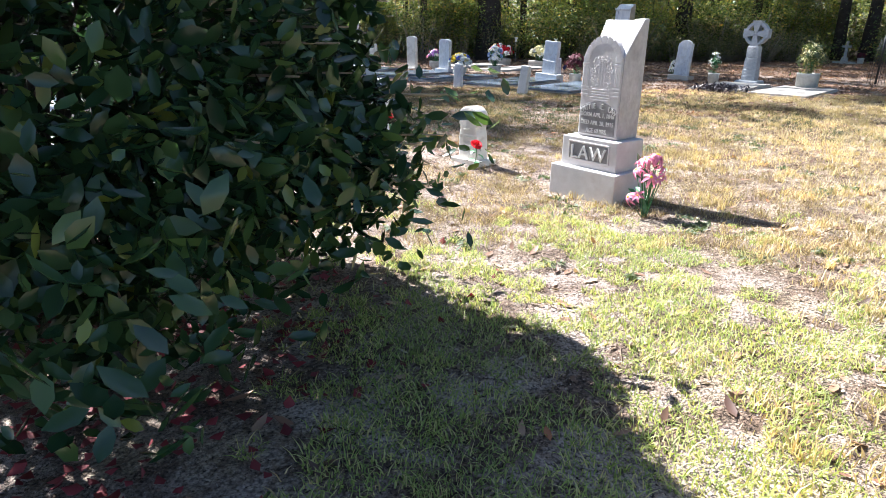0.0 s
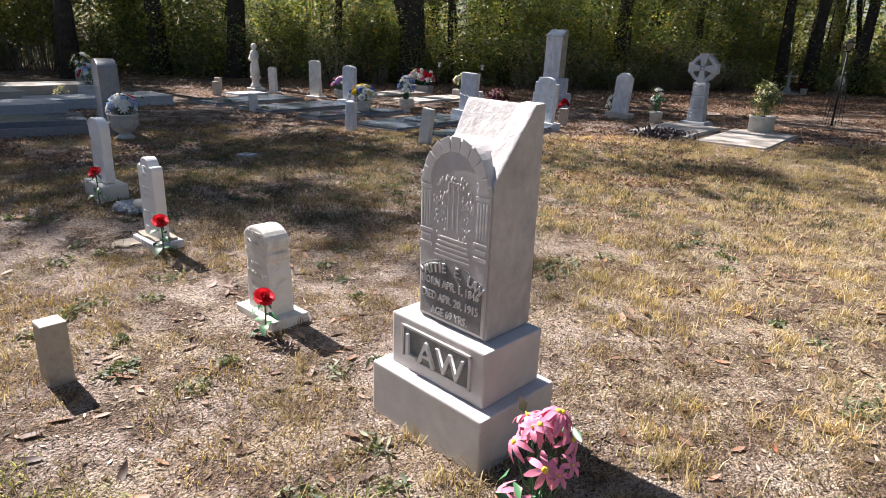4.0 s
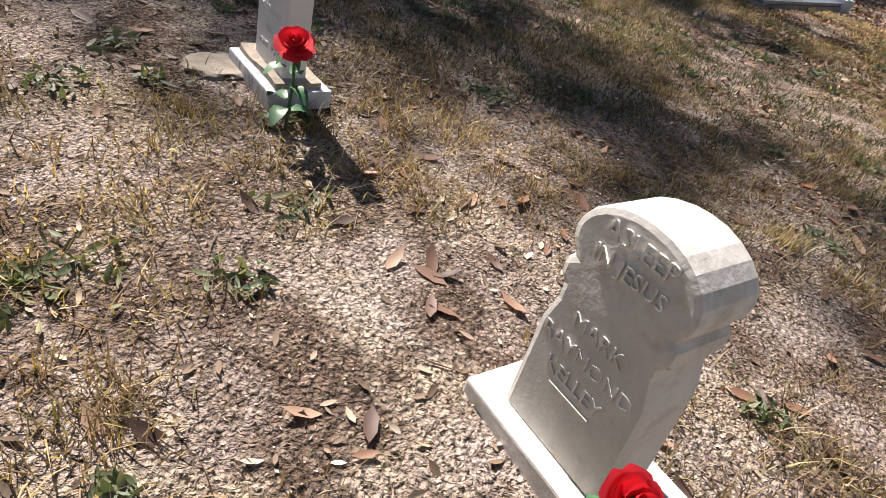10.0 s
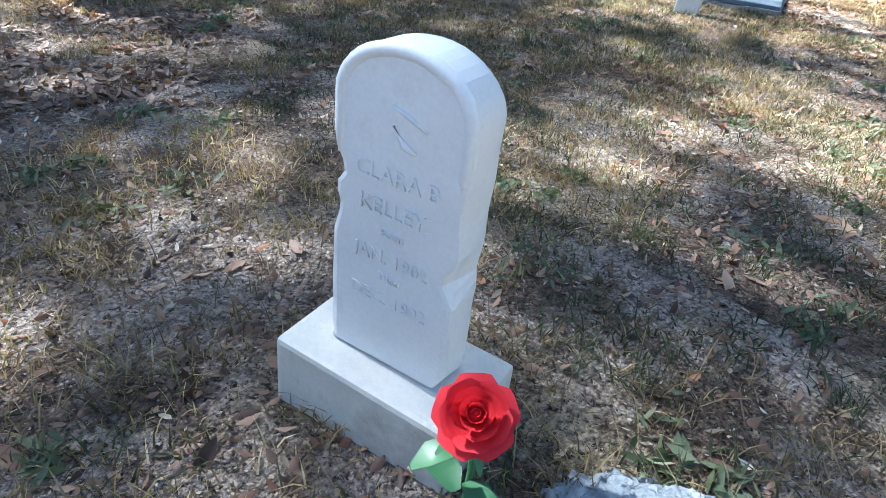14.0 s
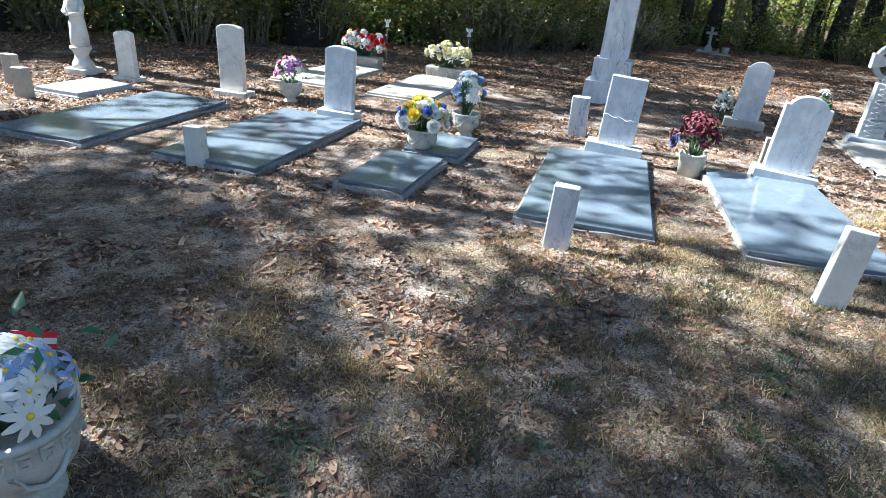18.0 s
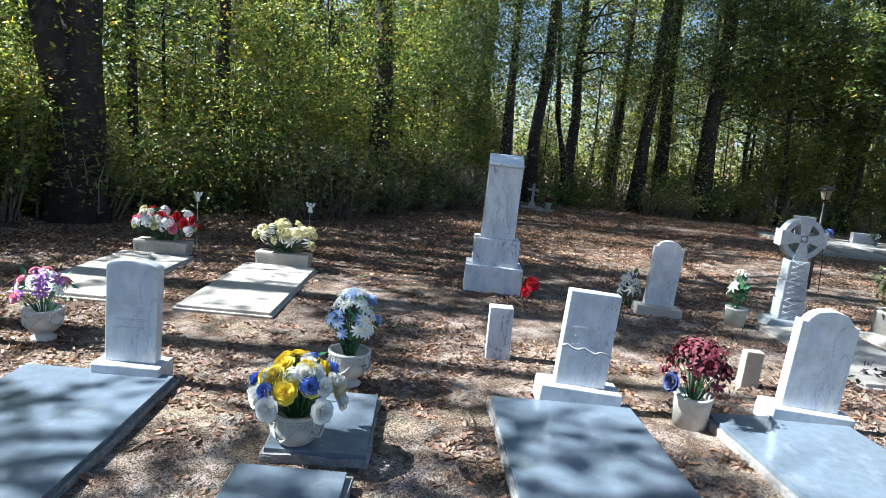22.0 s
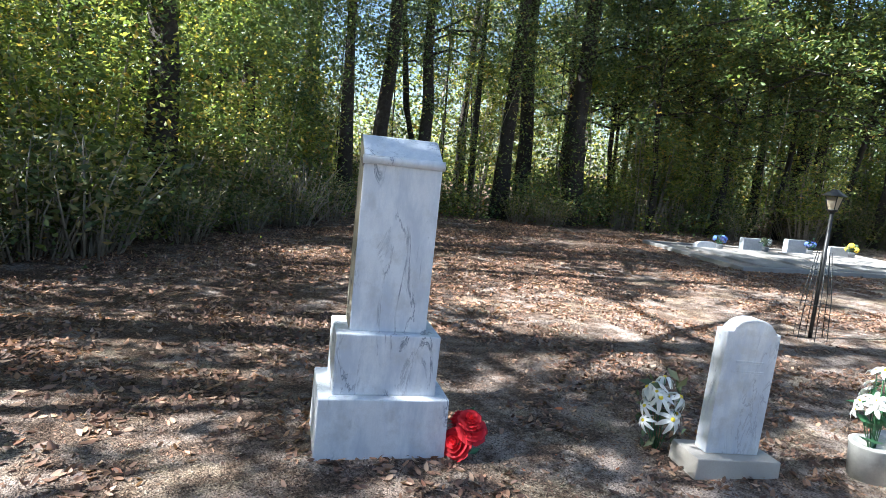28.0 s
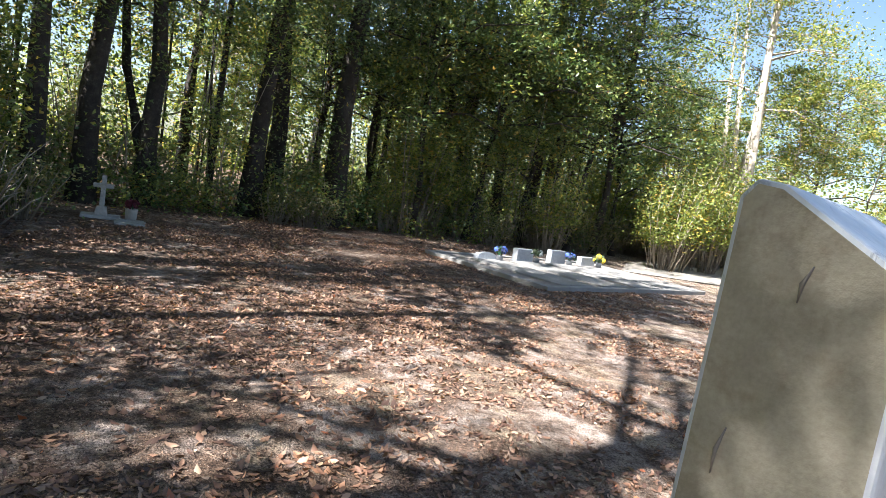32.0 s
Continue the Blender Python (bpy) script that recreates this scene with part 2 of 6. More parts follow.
M_CAST = mat("cast_stone", (0.52, 0.51, 0.47), 0.85, 0.14, 12, 150, 0.4, 0.004, stain=(0.30, 0.28, 0.24), amount=0.35, stain_scale=10)
M_ROUGHROCK = mat("bluish_rough_rock", (0.34, 0.375, 0.40), 0.9, 0.3, 30, 90, 0.9, 0.014, stain=(0.20, 0.21, 0.22), amount=0.1, stain_scale=14)
M_BARK = mat("dark_ridged_bark", (0.045, 0.036, 0.029), 0.95, 0.45, 6, 30, 1.0, 0.03, stain=(0.10, 0.095, 0.08), amount=0.25, stain_scale=3)
M_PALEBARK = mat("pale_bark", (0.42, 0.37, 0.30), 0.95, 0.3, 5, 30, 0.8, 0.02, stain=(0.16, 0.13, 0.10), amount=0.5, stain_scale=3)
M_TWIG = mat("grey_twigs", (0.32, 0.27, 0.21), 0.95, 0.3, 8, 60, 0.3, 0.004)
M_METAL = mat("black_painted_metal", (0.02, 0.02, 0.02), 0.45, 0.3, 20, 90, 0.1, 0.001, metal=0.3)
M_MORTAR = mat("rough_mortar", (0.40, 0.345, 0.27), 0.95, 0.25, 20, 110, 0.7, 0.006)
M_LEAF = leaf_mat("oak_foliage", [(0.0, (0.045, 0.085, 0.025)), (0.45, (0.095, 0.14, 0.055)), (0.8, (0.18, 0.225, 0.085)), (0.95, (0.31, 0.31, 0.08)), (1.0, (0.42, 0.24, 0.08))], 0.32, 0.45)
M_LEAF2 = leaf_mat("yellow_green_foliage", [(0.0, (0.075, 0.11, 0.035)), (0.5, (0.165, 0.21, 0.06)), (0.82, (0.31, 0.335, 0.085)), (1.0, (0.47, 0.30, 0.09))], 0.35, 0.5)
M_GLOSSLEAF = leaf_mat("glossy_evergreen_leaf", [(0.0, (0.045, 0.075, 0.03)), (0.5, (0.10, 0.15, 0.065)), (0.9, (0.19, 0.235, 0.11)), (1.0, (0.34, 0.32, 0.08))], 0.3, 0.42, 0.6)
M_SHRUB = leaf_mat("shrub_foliage", [(0.0, (0.05, 0.075, 0.03)), (0.5, (0.12, 0.15, 0.055)), (0.8, (0.24, 0.22, 0.10)), (1.0, (0.36, 0.27, 0.16))], sheer=0.45)
M_CAMELLIA = leaf_mat("glossy_camellia_leaf", [(0.0, (0.016, 0.042, 0.022)), (0.6, (0.032, 0.075, 0.034)), (0.95, (0.07, 0.125, 0.04)), (1.0, (0.18, 0.22, 0.05))], 0.22, 0.25, 0.6)
M_DRYGRASS = leaf_mat("brown_tuft_grass", [(0.0, (0.09, 0.06, 0.03)), (0.5, (0.22, 0.155, 0.08)), (0.85, (0.40, 0.31, 0.18)), (1.0, (0.15, 0.16, 0.05))], 0.7, 0.3)
M_GREYCROSS = mat("grey_weathered_cross", (0.36, 0.345, 0.315), 0.85, 0.2, 8, 120, 0.4, 0.004, stain=(0.14, 0.125, 0.10), amount=0.5, stain_scale=6)
M_LITTER = leaf_mat("dry_fallen_leaf", [(0.0, (0.055, 0.030, 0.022)), (0.4, (0.16, 0.085, 0.055)), (0.8, (0.29, 0.165, 0.105)), (0.97, (0.42, 0.29, 0.20)), (1.0, (0.36, 0.12, 0.05))], 0.6, 0.15)
M_CHAFF = leaf_mat("straw_and_bark_bits", [(0.0, (0.06, 0.04, 0.025)), (0.45, (0.18, 0.125, 0.08)), (0.75, (0.36, 0.285, 0.21)), (0.95, (0.52, 0.44, 0.355)), (1.0, (0.68, 0.61, 0.52))], 0.8, 0.1)
M_TWIGL = plain_mat("dry_twig", (0.16, 0.11, 0.075), 0.9, 0.4)
M_STRAW = leaf_mat("straw_grass", [(0.0, (0.28, 0.20, 0.105)), (0.5, (0.48, 0.375, 0.21)), (0.85, (0.66, 0.54, 0.34)), (1.0, (0.22, 0.24, 0.06))], 0.7, 0.25)
M_GRASS = leaf_mat("green_grass", [(0.0, (0.16, 0.22, 0.06)), (0.5, (0.31, 0.375, 0.115)), (0.85, (0.52, 0.50, 0.25)), (1.0, (0.58, 0.48, 0.24))], 0.6, 0.35)
# olive weed with tree shade put into its colour
M_DARKWEED = leaf_mat("shade_toned_olive_weed", [(0.0, (0.025, 0.035, 0.014)), (0.6, (0.06, 0.075, 0.03)), (1.0, (0.12, 0.12, 0.055))], 0.7, 0.25)
M_WEED = leaf_mat("grey_green_weed", [(0.0, (0.055, 0.08, 0.04)), (0.6, (0.11, 0.14, 0.075)), (1.0, (0.22, 0.23, 0.13))], 0.6, 0.25)
M_STEM = plain_mat("green_plastic", (0.05, 0.15, 0.06), 0.45, 0.3)
M_RED = plain_mat("red_cloth_petal", (0.68, 0.022, 0.035), 0.7, 0.25, 0.25)
M_WHITE = plain_mat("white_cloth_petal", (0.82, 0.81, 0.76), 0.7, 0.1, 0.25)
M_BLUE = plain_mat("blue_cloth_petal", (0.12, 0.20, 0.60), 0.7, 0.25, 0.2)
M_PALEBLUE = plain_mat("pale_blue_cloth_petal", (0.36, 0.46, 0.72), 0.7, 0.2, 0.2)
M_YELLOW = plain_mat("yellow_cloth_petal", (0.88, 0.68, 0.06), 0.7, 0.15, 0.25)
M_CREAM = plain_mat("cream_cloth_petal", (0.74, 0.68, 0.36), 0.7, 0.15, 0.25)
M_PURPLE = plain_mat("purple_cloth_petal", (0.32, 0.13, 0.42), 0.7, 0.25, 0.2)
M_PINKP = plain_mat("pink_cloth_petal", (0.78, 0.26, 0.38), 0.7, 0.2, 0.25)
M_BURG = plain_mat("burgundy_cloth_petal", (0.095, 0.010, 0.02), 0.7, 0.3, 0.15)
M_ORANGE = plain_mat("orange_cloth_petal", (0.68, 0.16, 0.03), 0.7, 0.2, 0.2)
M_NAVY = plain_mat("navy_cloth_petal", (0.02, 0.03, 0.10), 0.7, 0.2)
M_GLASS = plain_mat("frosted_lamp_pane", (0.62, 0.55, 0.42), 0.3, 0.05, 0.4)
M_ROAD = mat("pale_sandy_track", (0.24, 0.215, 0.18), 0.95, 0.15, 1.5, 40, 0.4, 0.01)
M_BROWNST = mat("brown_grey_stone", (0.24, 0.21, 0.185), 0.85, 0.2, 4, 60, 0.6, 0.01, stain=(0.12, 0.10, 0.085), amount=0.4)
M_CARVED = plain_mat("pale_carved_stone", (0.62, 0.60, 0.52), 0.8, 0.1)
M_WITHER = plain_mat("withered_dark_leaf", (0.05, 0.04, 0.045), 0.8, 0.4)
M_KERB = mat("grey_kerb_concrete", (0.25, 0.24, 0.225), 0.9, 0.18, 4, 110, 0.5, 0.006, stain=(0.2, 0.18, 0.15), amount=0.45, stain_scale=2.0)
M_FALLEN = plain_mat("fallen_red_petal", (0.20, 0.025, 0.03), 0.7, 0.4, 0.2)


# ---- building tools ----
def link_mesh(name, me, material, parent=None, label=""):
    if material and not me.materials:
        me.materials.append(material)
    ob = new(name, me)
    ob.parent = parent
    if label:
        ob["label"] = label
    return ob


def bm_mesh(name, bm):
    me = bpy.data.meshes.new(name)
    bm.to_mesh(me)
    bm.free()
    return me


def part(name, bm, material, parent, label="", smooth=False):
    me = bpy.data.meshes.new(name)
    if smooth:
        for f in bm.faces:
            f.smooth = True
    bm.to_mesh(me)
    bm.free()
    return link_mesh(name, me, material, parent, label)


def thing(name, x, y, yaw, label, category, group="", kind="", z=None, tilt=(0, 0)):
    ob = new(name)
    ob.empty_display_size = 0.2
    ob.matrix_world = pose(x, y, gz(x, y) if z is None else z, tilt[0], tilt[1], yaw)
    return tagged(ob, label, category, group, kind)


def solid(name, bm, material, x, y, yaw, label, category, group="", kind="", z=None, tilt=(0, 0), smooth=False):
    ob = part(name, bm, material, None, "", smooth)
    ob.matrix_world = pose(x, y, gz(x, y) if z is None else z, tilt[0], tilt[1], yaw)
    return tagged(ob, label, category, group, kind)


def box(bm, sx, sy, sz, at=(0, 0, 0), bevel=0.006, taper=1.0, rough=0.0, seed=0):
    """A box standing on at, its top scaled by taper, with worn edges."""
    tmp = bmesh.new()
    v = bmesh.ops.create_cube(tmp, size=1)["verts"]
    for q in v:
        k = taper if q.co.z > 0 else 1
        q.co = Vector((q.co.x * sx * k, q.co.y * sy * k, (q.co.z + 0.5) * sz))
    if rough:
        bmesh.ops.subdivide_edges(tmp, edges=tmp.edges[:], cuts=5, use_grid_fill=True)
        for q in tmp.verts:
            q.co += noise.noise_vector(q.co * 9 + Vector((seed, 0, 0))) * rough
    elif bevel:
        bmesh.ops.bevel(tmp, geom=tmp.edges[:], offset=bevel, segments=2, profile=0.6, affect="EDGES")
    return pour(bm, tmp, at)


def pour(bm, tmp, at=(0, 0, 0), m=None):
    """Adds one bmesh to another."""
    tmp.transform((Matrix.Translation(at) @ m) if m else Matrix.Translation(at))
    me = bpy.data.meshes.new("pour")
    tmp.to_mesh(me)
    tmp.free()
    bm.from_mesh(me)
    bpy.data.meshes.remove(me)
    return bm


def slab_profile(pts, depth, bevel=0.006):
    """A profile in x and z, made depth thick along y, centred."""
    bm = bmesh.new()
    f = bm.faces.new([bm.verts.new((x, -depth / 2, z)) for x, z in pts])
    r = bmesh.ops.extrude_face_region(bm, geom=[f])
    for q in r["geom"]:
        if isinstance(q, bmesh.types.BMVert):
            q.co.y += depth
    bmesh.ops.recalc_face_normals(bm, faces=bm.faces[:])
    if bevel:
        sharp = [e for e in bm.edges if len(e.link_faces) == 2 and e.calc_face_angle() > 0.5]
        bmesh.ops.bevel(bm, geom=sharp, offset=bevel, segments=2, profile=0.6, affect="EDGES")
    return bm


def arc(cx, cz, r, a0, a1, n, sz=1.0):
    return [(cx + r * math.cos(radians(a0 + (a1 - a0) * k / n)), cz + r * sz * math.sin(radians(a0 + (a1 - a0) * k / n))) for k in range(n + 1)]


def lathe(profile, n=24, bm=None, at=(0, 0, 0)):
    """Turns a profile of radius and height round z."""
    tmp = bmesh.new()
    rings = [[tmp.verts.new((r * math.cos(2 * math.pi * k / n), r * math.sin(2 * math.pi * k / n), z)) for k in range(n)] for r, z in profile]
    for a, b in zip(rings, rings[1:]):
        for k in range(n):
            tmp.faces.new((a[k], a[(k + 1) % n], b[(k + 1) % n], b[k]))
    tmp.faces.new(rings[0][::-1])
    tmp.faces.new(rings[-1])
    for f in tmp.faces:
        f.smooth = True
    return pour(bm if bm else bmesh.new(), tmp, at)


def tube(pts, radii, n=6, bm=None):
    tmp = bmesh.new()
    rings = []
    pts = [Vector(p) for p in pts]
    for k, p in enumerate(pts):
        d = (pts[min(k + 1, len(pts) - 1)] - pts[max(k - 1, 0)]).normalized()
        a = d.orthogonal().normalized()
        b = d.cross(a)
        rings.append([tmp.verts.new(p + (a * math.cos(2 * math.pi * j / n) + b * math.sin(2 * math.pi * j / n)) * radii[k]) for j in range(n)])
    for a, b in zip(rings, rings[1:]):
        # the ring start that lies nearest keeps the tube from twisting
        s = min(range(n), key=lambda j: (a[0].co - b[j].co).length)
        for k in range(n):
            tmp.faces.new((a[k], a[(k + 1) % n], b[(s + k + 1) % n], b[(s + k) % n]))
    tmp.faces.new(rings[0][::-1])
    tmp.faces.new(rings[-1])
    bmesh.ops.recalc_face_normals(tmp, faces=tmp.faces[:])
    for f in tmp.faces:
        f.smooth = True
    return pour(bm if bm else bmesh.new(), tmp)


def ball(bm, r, at, scale=(1, 1, 1), seg=12, rough=0.0):
    tmp = bmesh.new()
    bmesh.ops.create_uvsphere(tmp, u_segments=seg, v_segments=max(6, seg * 2 // 3), radius=r)
    for q in tmp.verts:
        if rough:
            q.co += noise.noise_vector(q.co * 3.0 / r + Vector(at)) * rough
        q.co = Vector((q.co.x * scale[0], q.co.y * scale[1], q.co.z * scale[2]))
    for f in tmp.faces:
        f.smooth = True
    return pour(bm, tmp, at)


def fast_mesh(name, verts, faces, smooth=False):
    """A mesh from number arrays, for leaves and grass."""
    me = bpy.data.meshes.new(name)
    k = faces.shape[1]
    me.vertices.add(len(verts))
    me.vertices.foreach_set("co", np.ascontiguousarray(verts, dtype=np.float32).ravel())
    me.loops.add(faces.size)
    me.loops.foreach_set("vertex_index", np.ascontiguousarray(faces, dtype=np.int32).ravel())
    me.polygons.add(len(faces))
    me.polygons.foreach_set("loop_start", np.arange(0, faces.size, k, dtype=np.int32))
    me.update(calc_edges=True)
    return me


def leaf_cards(name, centres, length, width, rng, up=None, fold=0.25):
    """Pointed, folded leaves: four corners and two triangles each, turned by chance or lying flat."""
    n = len(centres)
    if up is None:
        d = rng.normal(size=(n, 3))
    else:
        d = rng.normal(size=(n, 3)) * np.array([1, 1, up])
    d /= np.linalg.norm(d, axis=1)[:, None]
    w = rng.normal(size=(n, 3)) if up is None else np.cross(d, np.array([0, 0, 1.0]) + rng.normal(size=(n, 3)) * up)
    w -= d * np.sum(w * d, axis=1)[:, None]
    w /= np.linalg.norm(w, axis=1)[:, None] + 1e-9
    u = np.cross(d, w)
    s = (0.65 + 0.7 * rng.random(n))[:, None]
    a = centres - d * length * 0.5 * s
    b = centres + d * length * 0.5 * s
    l = centres + (w * width * 0.5 + u * width * fold) * s
    r = centres + (-w * width * 0.5 + u * width * fold) * s
    v = np.stack([a, l, b, r], axis=1).reshape(-1, 3)
    base = np.arange(n)[:, None] * 4
    f = np.concatenate([base + np.array([0, 1, 2]), base + np.array([0, 2, 3])], axis=1).reshape(-1, 3)
    return fast_mesh(name, v, f)


def full_leaves(name, centres, length, width, rng, up=None, curl=0.2):
    """Leaves that are seen near by: six corners, with a bend along the rib."""
    n = len(centres)
    d = rng.normal(size=(n, 3)) * np.array([1, 1, 1.0 if up is None else up])
    d /= np.linalg.norm(d, axis=1)[:, None]
    w = np.cross(d, np.array([0, 0, 1.0]) + rng.normal(size=(n, 3)) * (0.6 if up is None else up))
    w /= np.linalg.norm(w, axis=1)[:, None] + 1e-9
    u = np.cross(w, d)
    s = (0.6 + 0.75 * rng.random(n))[:, None]
    cr = ((rng.random(n) - 0.3) * 2 * curl * length)[:, None]
    a, b = centres - d * length * 0.5 * s, centres + d * length * 0.5 * s + u * cr * s
    l1, l2 = centres + (-d * length * 0.2 + w * width * 0.45) * s, centres + (d * length * 0.18 + w * width * 0.42 + u * cr * 0.3) * s
    r1, r2 = centres + (-d * length * 0.2 - w * width * 0.45) * s, centres + (d * length * 0.18 - w * width * 0.42 + u * cr * 0.3) * s
    m1, m2 = centres - d * length * 0.2 * s - u * width * 0.12 * s, centres + d * length * 0.18 * s - u * width * 0.12 * s + u * cr * 0.3 * s
    v = np.stack([a, l1, l2, b, r2, r1, m1, m2], axis=1).reshape(-1, 3)
    base = np.arange(n)[:, None] * 8
    tris = ((0, 6, 1), (0, 5, 6), (1, 6, 7), (1, 7, 2), (6, 5, 4), (6, 4, 7), (2, 7, 3), (7, 4, 3))
    f = np.concatenate([base + np.array(q) for q in tris], axis=1).reshape(-1, 3)
    return fast_mesh(name, v, f)


def blades(name, roots, height, width, rng, lean=0.5):
    """Grass: one narrow triangle pair for each blade."""
    n = len(roots)
    a = rng.random(n) * 2 * np.pi
    h = height * (0.4 + 0.9 * rng.random(n))
    side = np.stack([np.cos(a), np.sin(a), np.zeros(n)], 1) * width * 0.5
    b = rng.random(n) * 2 * np.pi
    out = np.stack([np.cos(b), np.sin(b), np.zeros(n)], 1) * (h * lean * rng.random(n))[:, None]
    up = np.zeros((n, 3))
    up[:, 2] = h
    mid = roots + up * 0.6 + out * 0.35
    v = np.stack([roots - side, roots + side, mid + side * 0.8, roots + up + out, mid - side * 0.8], 1).reshape(-1, 3)
    base = np.arange(n)[:, None] * 5
    f = np.concatenate([base + np.array([0, 1, 2]), base + np.array([0, 2, 4]), base + np.array([4, 2, 3])], axis=1).reshape(-1, 3)
    return fast_mesh(name, v, f)


def letters(text, size, depth, at, parent, material, name="lettering", align="CENTER", label="", m=None, spacing=1.0):
    """Raised letters on a face that looks along -y."""
    c = bpy.data.curves.new("letters", "FONT")
    c.body, c.size, c.extrude, c.align_x, c.space_character, c.resolution_u = text, size, depth, align, spacing, 2
    o = bpy.data.objects.new("letters", c)
    scene.collection.objects.link(o)
    me = bpy.data.meshes.new_from_object(o.evaluated_get(bpy.context.evaluated_depsgraph_get()))
    bpy.data.objects.remove(o)
    bpy.data.curves.remove(c)
    me.transform((m if m else Matrix.Identity(4)) @ Matrix.Translation(at) @ Matrix.Rotation(radians(90), 4, "X"))
    me.materials.clear()
    return link_mesh(name, me, material, parent, label)


def gz(x, y):
    """The height of the ground."""
    k = noise.noise(Vector((x * 0.25, y * 0.25, 0.3))) * 0.022 + noise.noise(Vector((x * 1.1, y * 1.1, 4.0))) * 0.008
    dip = -0.06 * math.exp(-((x - 1.4) ** 2 + (y - 6.6) ** 2) / 1.6)
    rise = 0.03 * math.exp(-((x - 0.9) ** 2 + (y - 13.6) ** 2) / 3.0)
    mound = 0.10 * math.exp(-((x + 1.3) ** 2 + (y - 9.55) ** 2) / 1.6)
    return 0.03 + k + dip + rise + mound


def gzs(p):
    return np.array([gz(x, y) for x, y in p])


# ---- ground ----
random.seed(11)
def build_ground():
    near_x = np.arange(-9.0, 13.01, 0.16)
    near_y = np.arange(0.0, 26.01, 0.16)
    far = np.array([0.6, 1.5, 3, 5, 8, 12, 18, 28, 45, 80, 150, 300, 600.0])
    xs = np.concatenate([near_x[0] - far[::-1], near_x, near_x[-1] + far])
    ys = np.concatenate([near_y[0] - far[::-1], near_y, near_y[-1] + far])
    verts = np.array([(x, y, gz(x, y)) for y in ys for x in xs])
    w = len(xs)
    i = (np.arange(len(ys) - 1)[:, None] * w + np.arange(w - 1)[None, :]).ravel()
    me = fast_mesh("ground", verts, np.stack([i, i + 1, i + w + 1, i + w], 1))
    me.polygons.foreach_set("use_smooth", np.ones(len(me.polygons), dtype=bool))
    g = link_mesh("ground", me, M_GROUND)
    tagged(g, "sandy graveyard soil with straw grass and fallen leaves", "ground", kind="structure")


build_ground()

# ---- trees ----
RNG = np.random.default_rng(7)


def make_tree(name, height, girth, crown_low, crown_wide, leaves, leaf_size, material, bark, label, seed, fork=False, clumps=46, loose=0.33):
    """A tapered trunk with limbs; small leaves hang in uneven clumps along the limbs."""
    rnd = random.Random(seed)
    ob = new(name)
    bm = bmesh.new()
    lx, ly = rnd.uniform(-0.13, 0.13), rnd.uniform(-0.13, 0.13)
    bend = [Vector((lx * k + rnd.uniform(-0.1, 0.1), ly * k + rnd.uniform(-0.1, 0.1), height * k / 7)) for k in range(8)]
    tube(bend, [girth * (1.35 if k == 0 else 1 - k * 0.115) for k in range(8)], 10, bm)
    tips = []
    if fork:
        side = [Vector((0, 0, 1.2)), Vector((0.5, 0.2, 2.6)), Vector((1.1, 0.5, 5.0)), Vector((1.9, 0.9, height * 0.75))]
        tube(side, [girth * 0.8, girth * 0.62, girth * 0.45, girth * 0.15], 8, bm)
        tips.append(side[-1])
    for k in range(clumps // 3):
        h = rnd.uniform(crown_low, 0.98) * height
        j = min(6, int(h / height * 7))
        root = bend[j].lerp(bend[j + 1], h / height * 7 - j)
        a, reach = rnd.uniform(0, 6.283), crown_wide * rnd.uniform(0.45, 1.0) * (1.1 - 0.6 * max(0, h / height - 0.5))
        end = root + Vector((math.cos(a) * reach, math.sin(a) * reach, rnd.uniform(-0.12, 0.35) * reach))
        mid = root.lerp(end, 0.5) + Vector((0, 0, 0.12 * reach))
        r = girth * 0.3 * (1.15 - h / height)
        tube([root, mid, end], [r + 0.012, r * 0.6 + 0.01, 0.01], 5, bm)
        for q in (end, mid, root.lerp(end, 0.78)):
            tips.append(q + Vector((rnd.uniform(-0.6, 0.6), rnd.uniform(-0.6, 0.6), rnd.uniform(-0.4, 0.6))))
    part("trunk", bm, bark, ob, "dark rough bark" if bark is M_BARK else "pale bark")
    rng = np.random.default_rng(seed)
    t = np.array([list(q) for q in tips])
    pick = rng.integers(0, len(t), leaves)
    spread = (0.32 + 0.5 * rng.random(len(t)))[pick][:, None] * crown_wide * loose
    c = t[pick] + rng.normal(size=(leaves, 3)) * spread * np.array([1, 1, 0.62])
    c[:, 2] = np.maximum(c[:, 2], 0.15)
    me = leaf_cards("crown", c, leaf_size, leaf_size * 0.5, rng, 0.6)
    link_mesh("crown", me, material, ob)
    return tagged(ob, label, "tree", "trees of the wood")


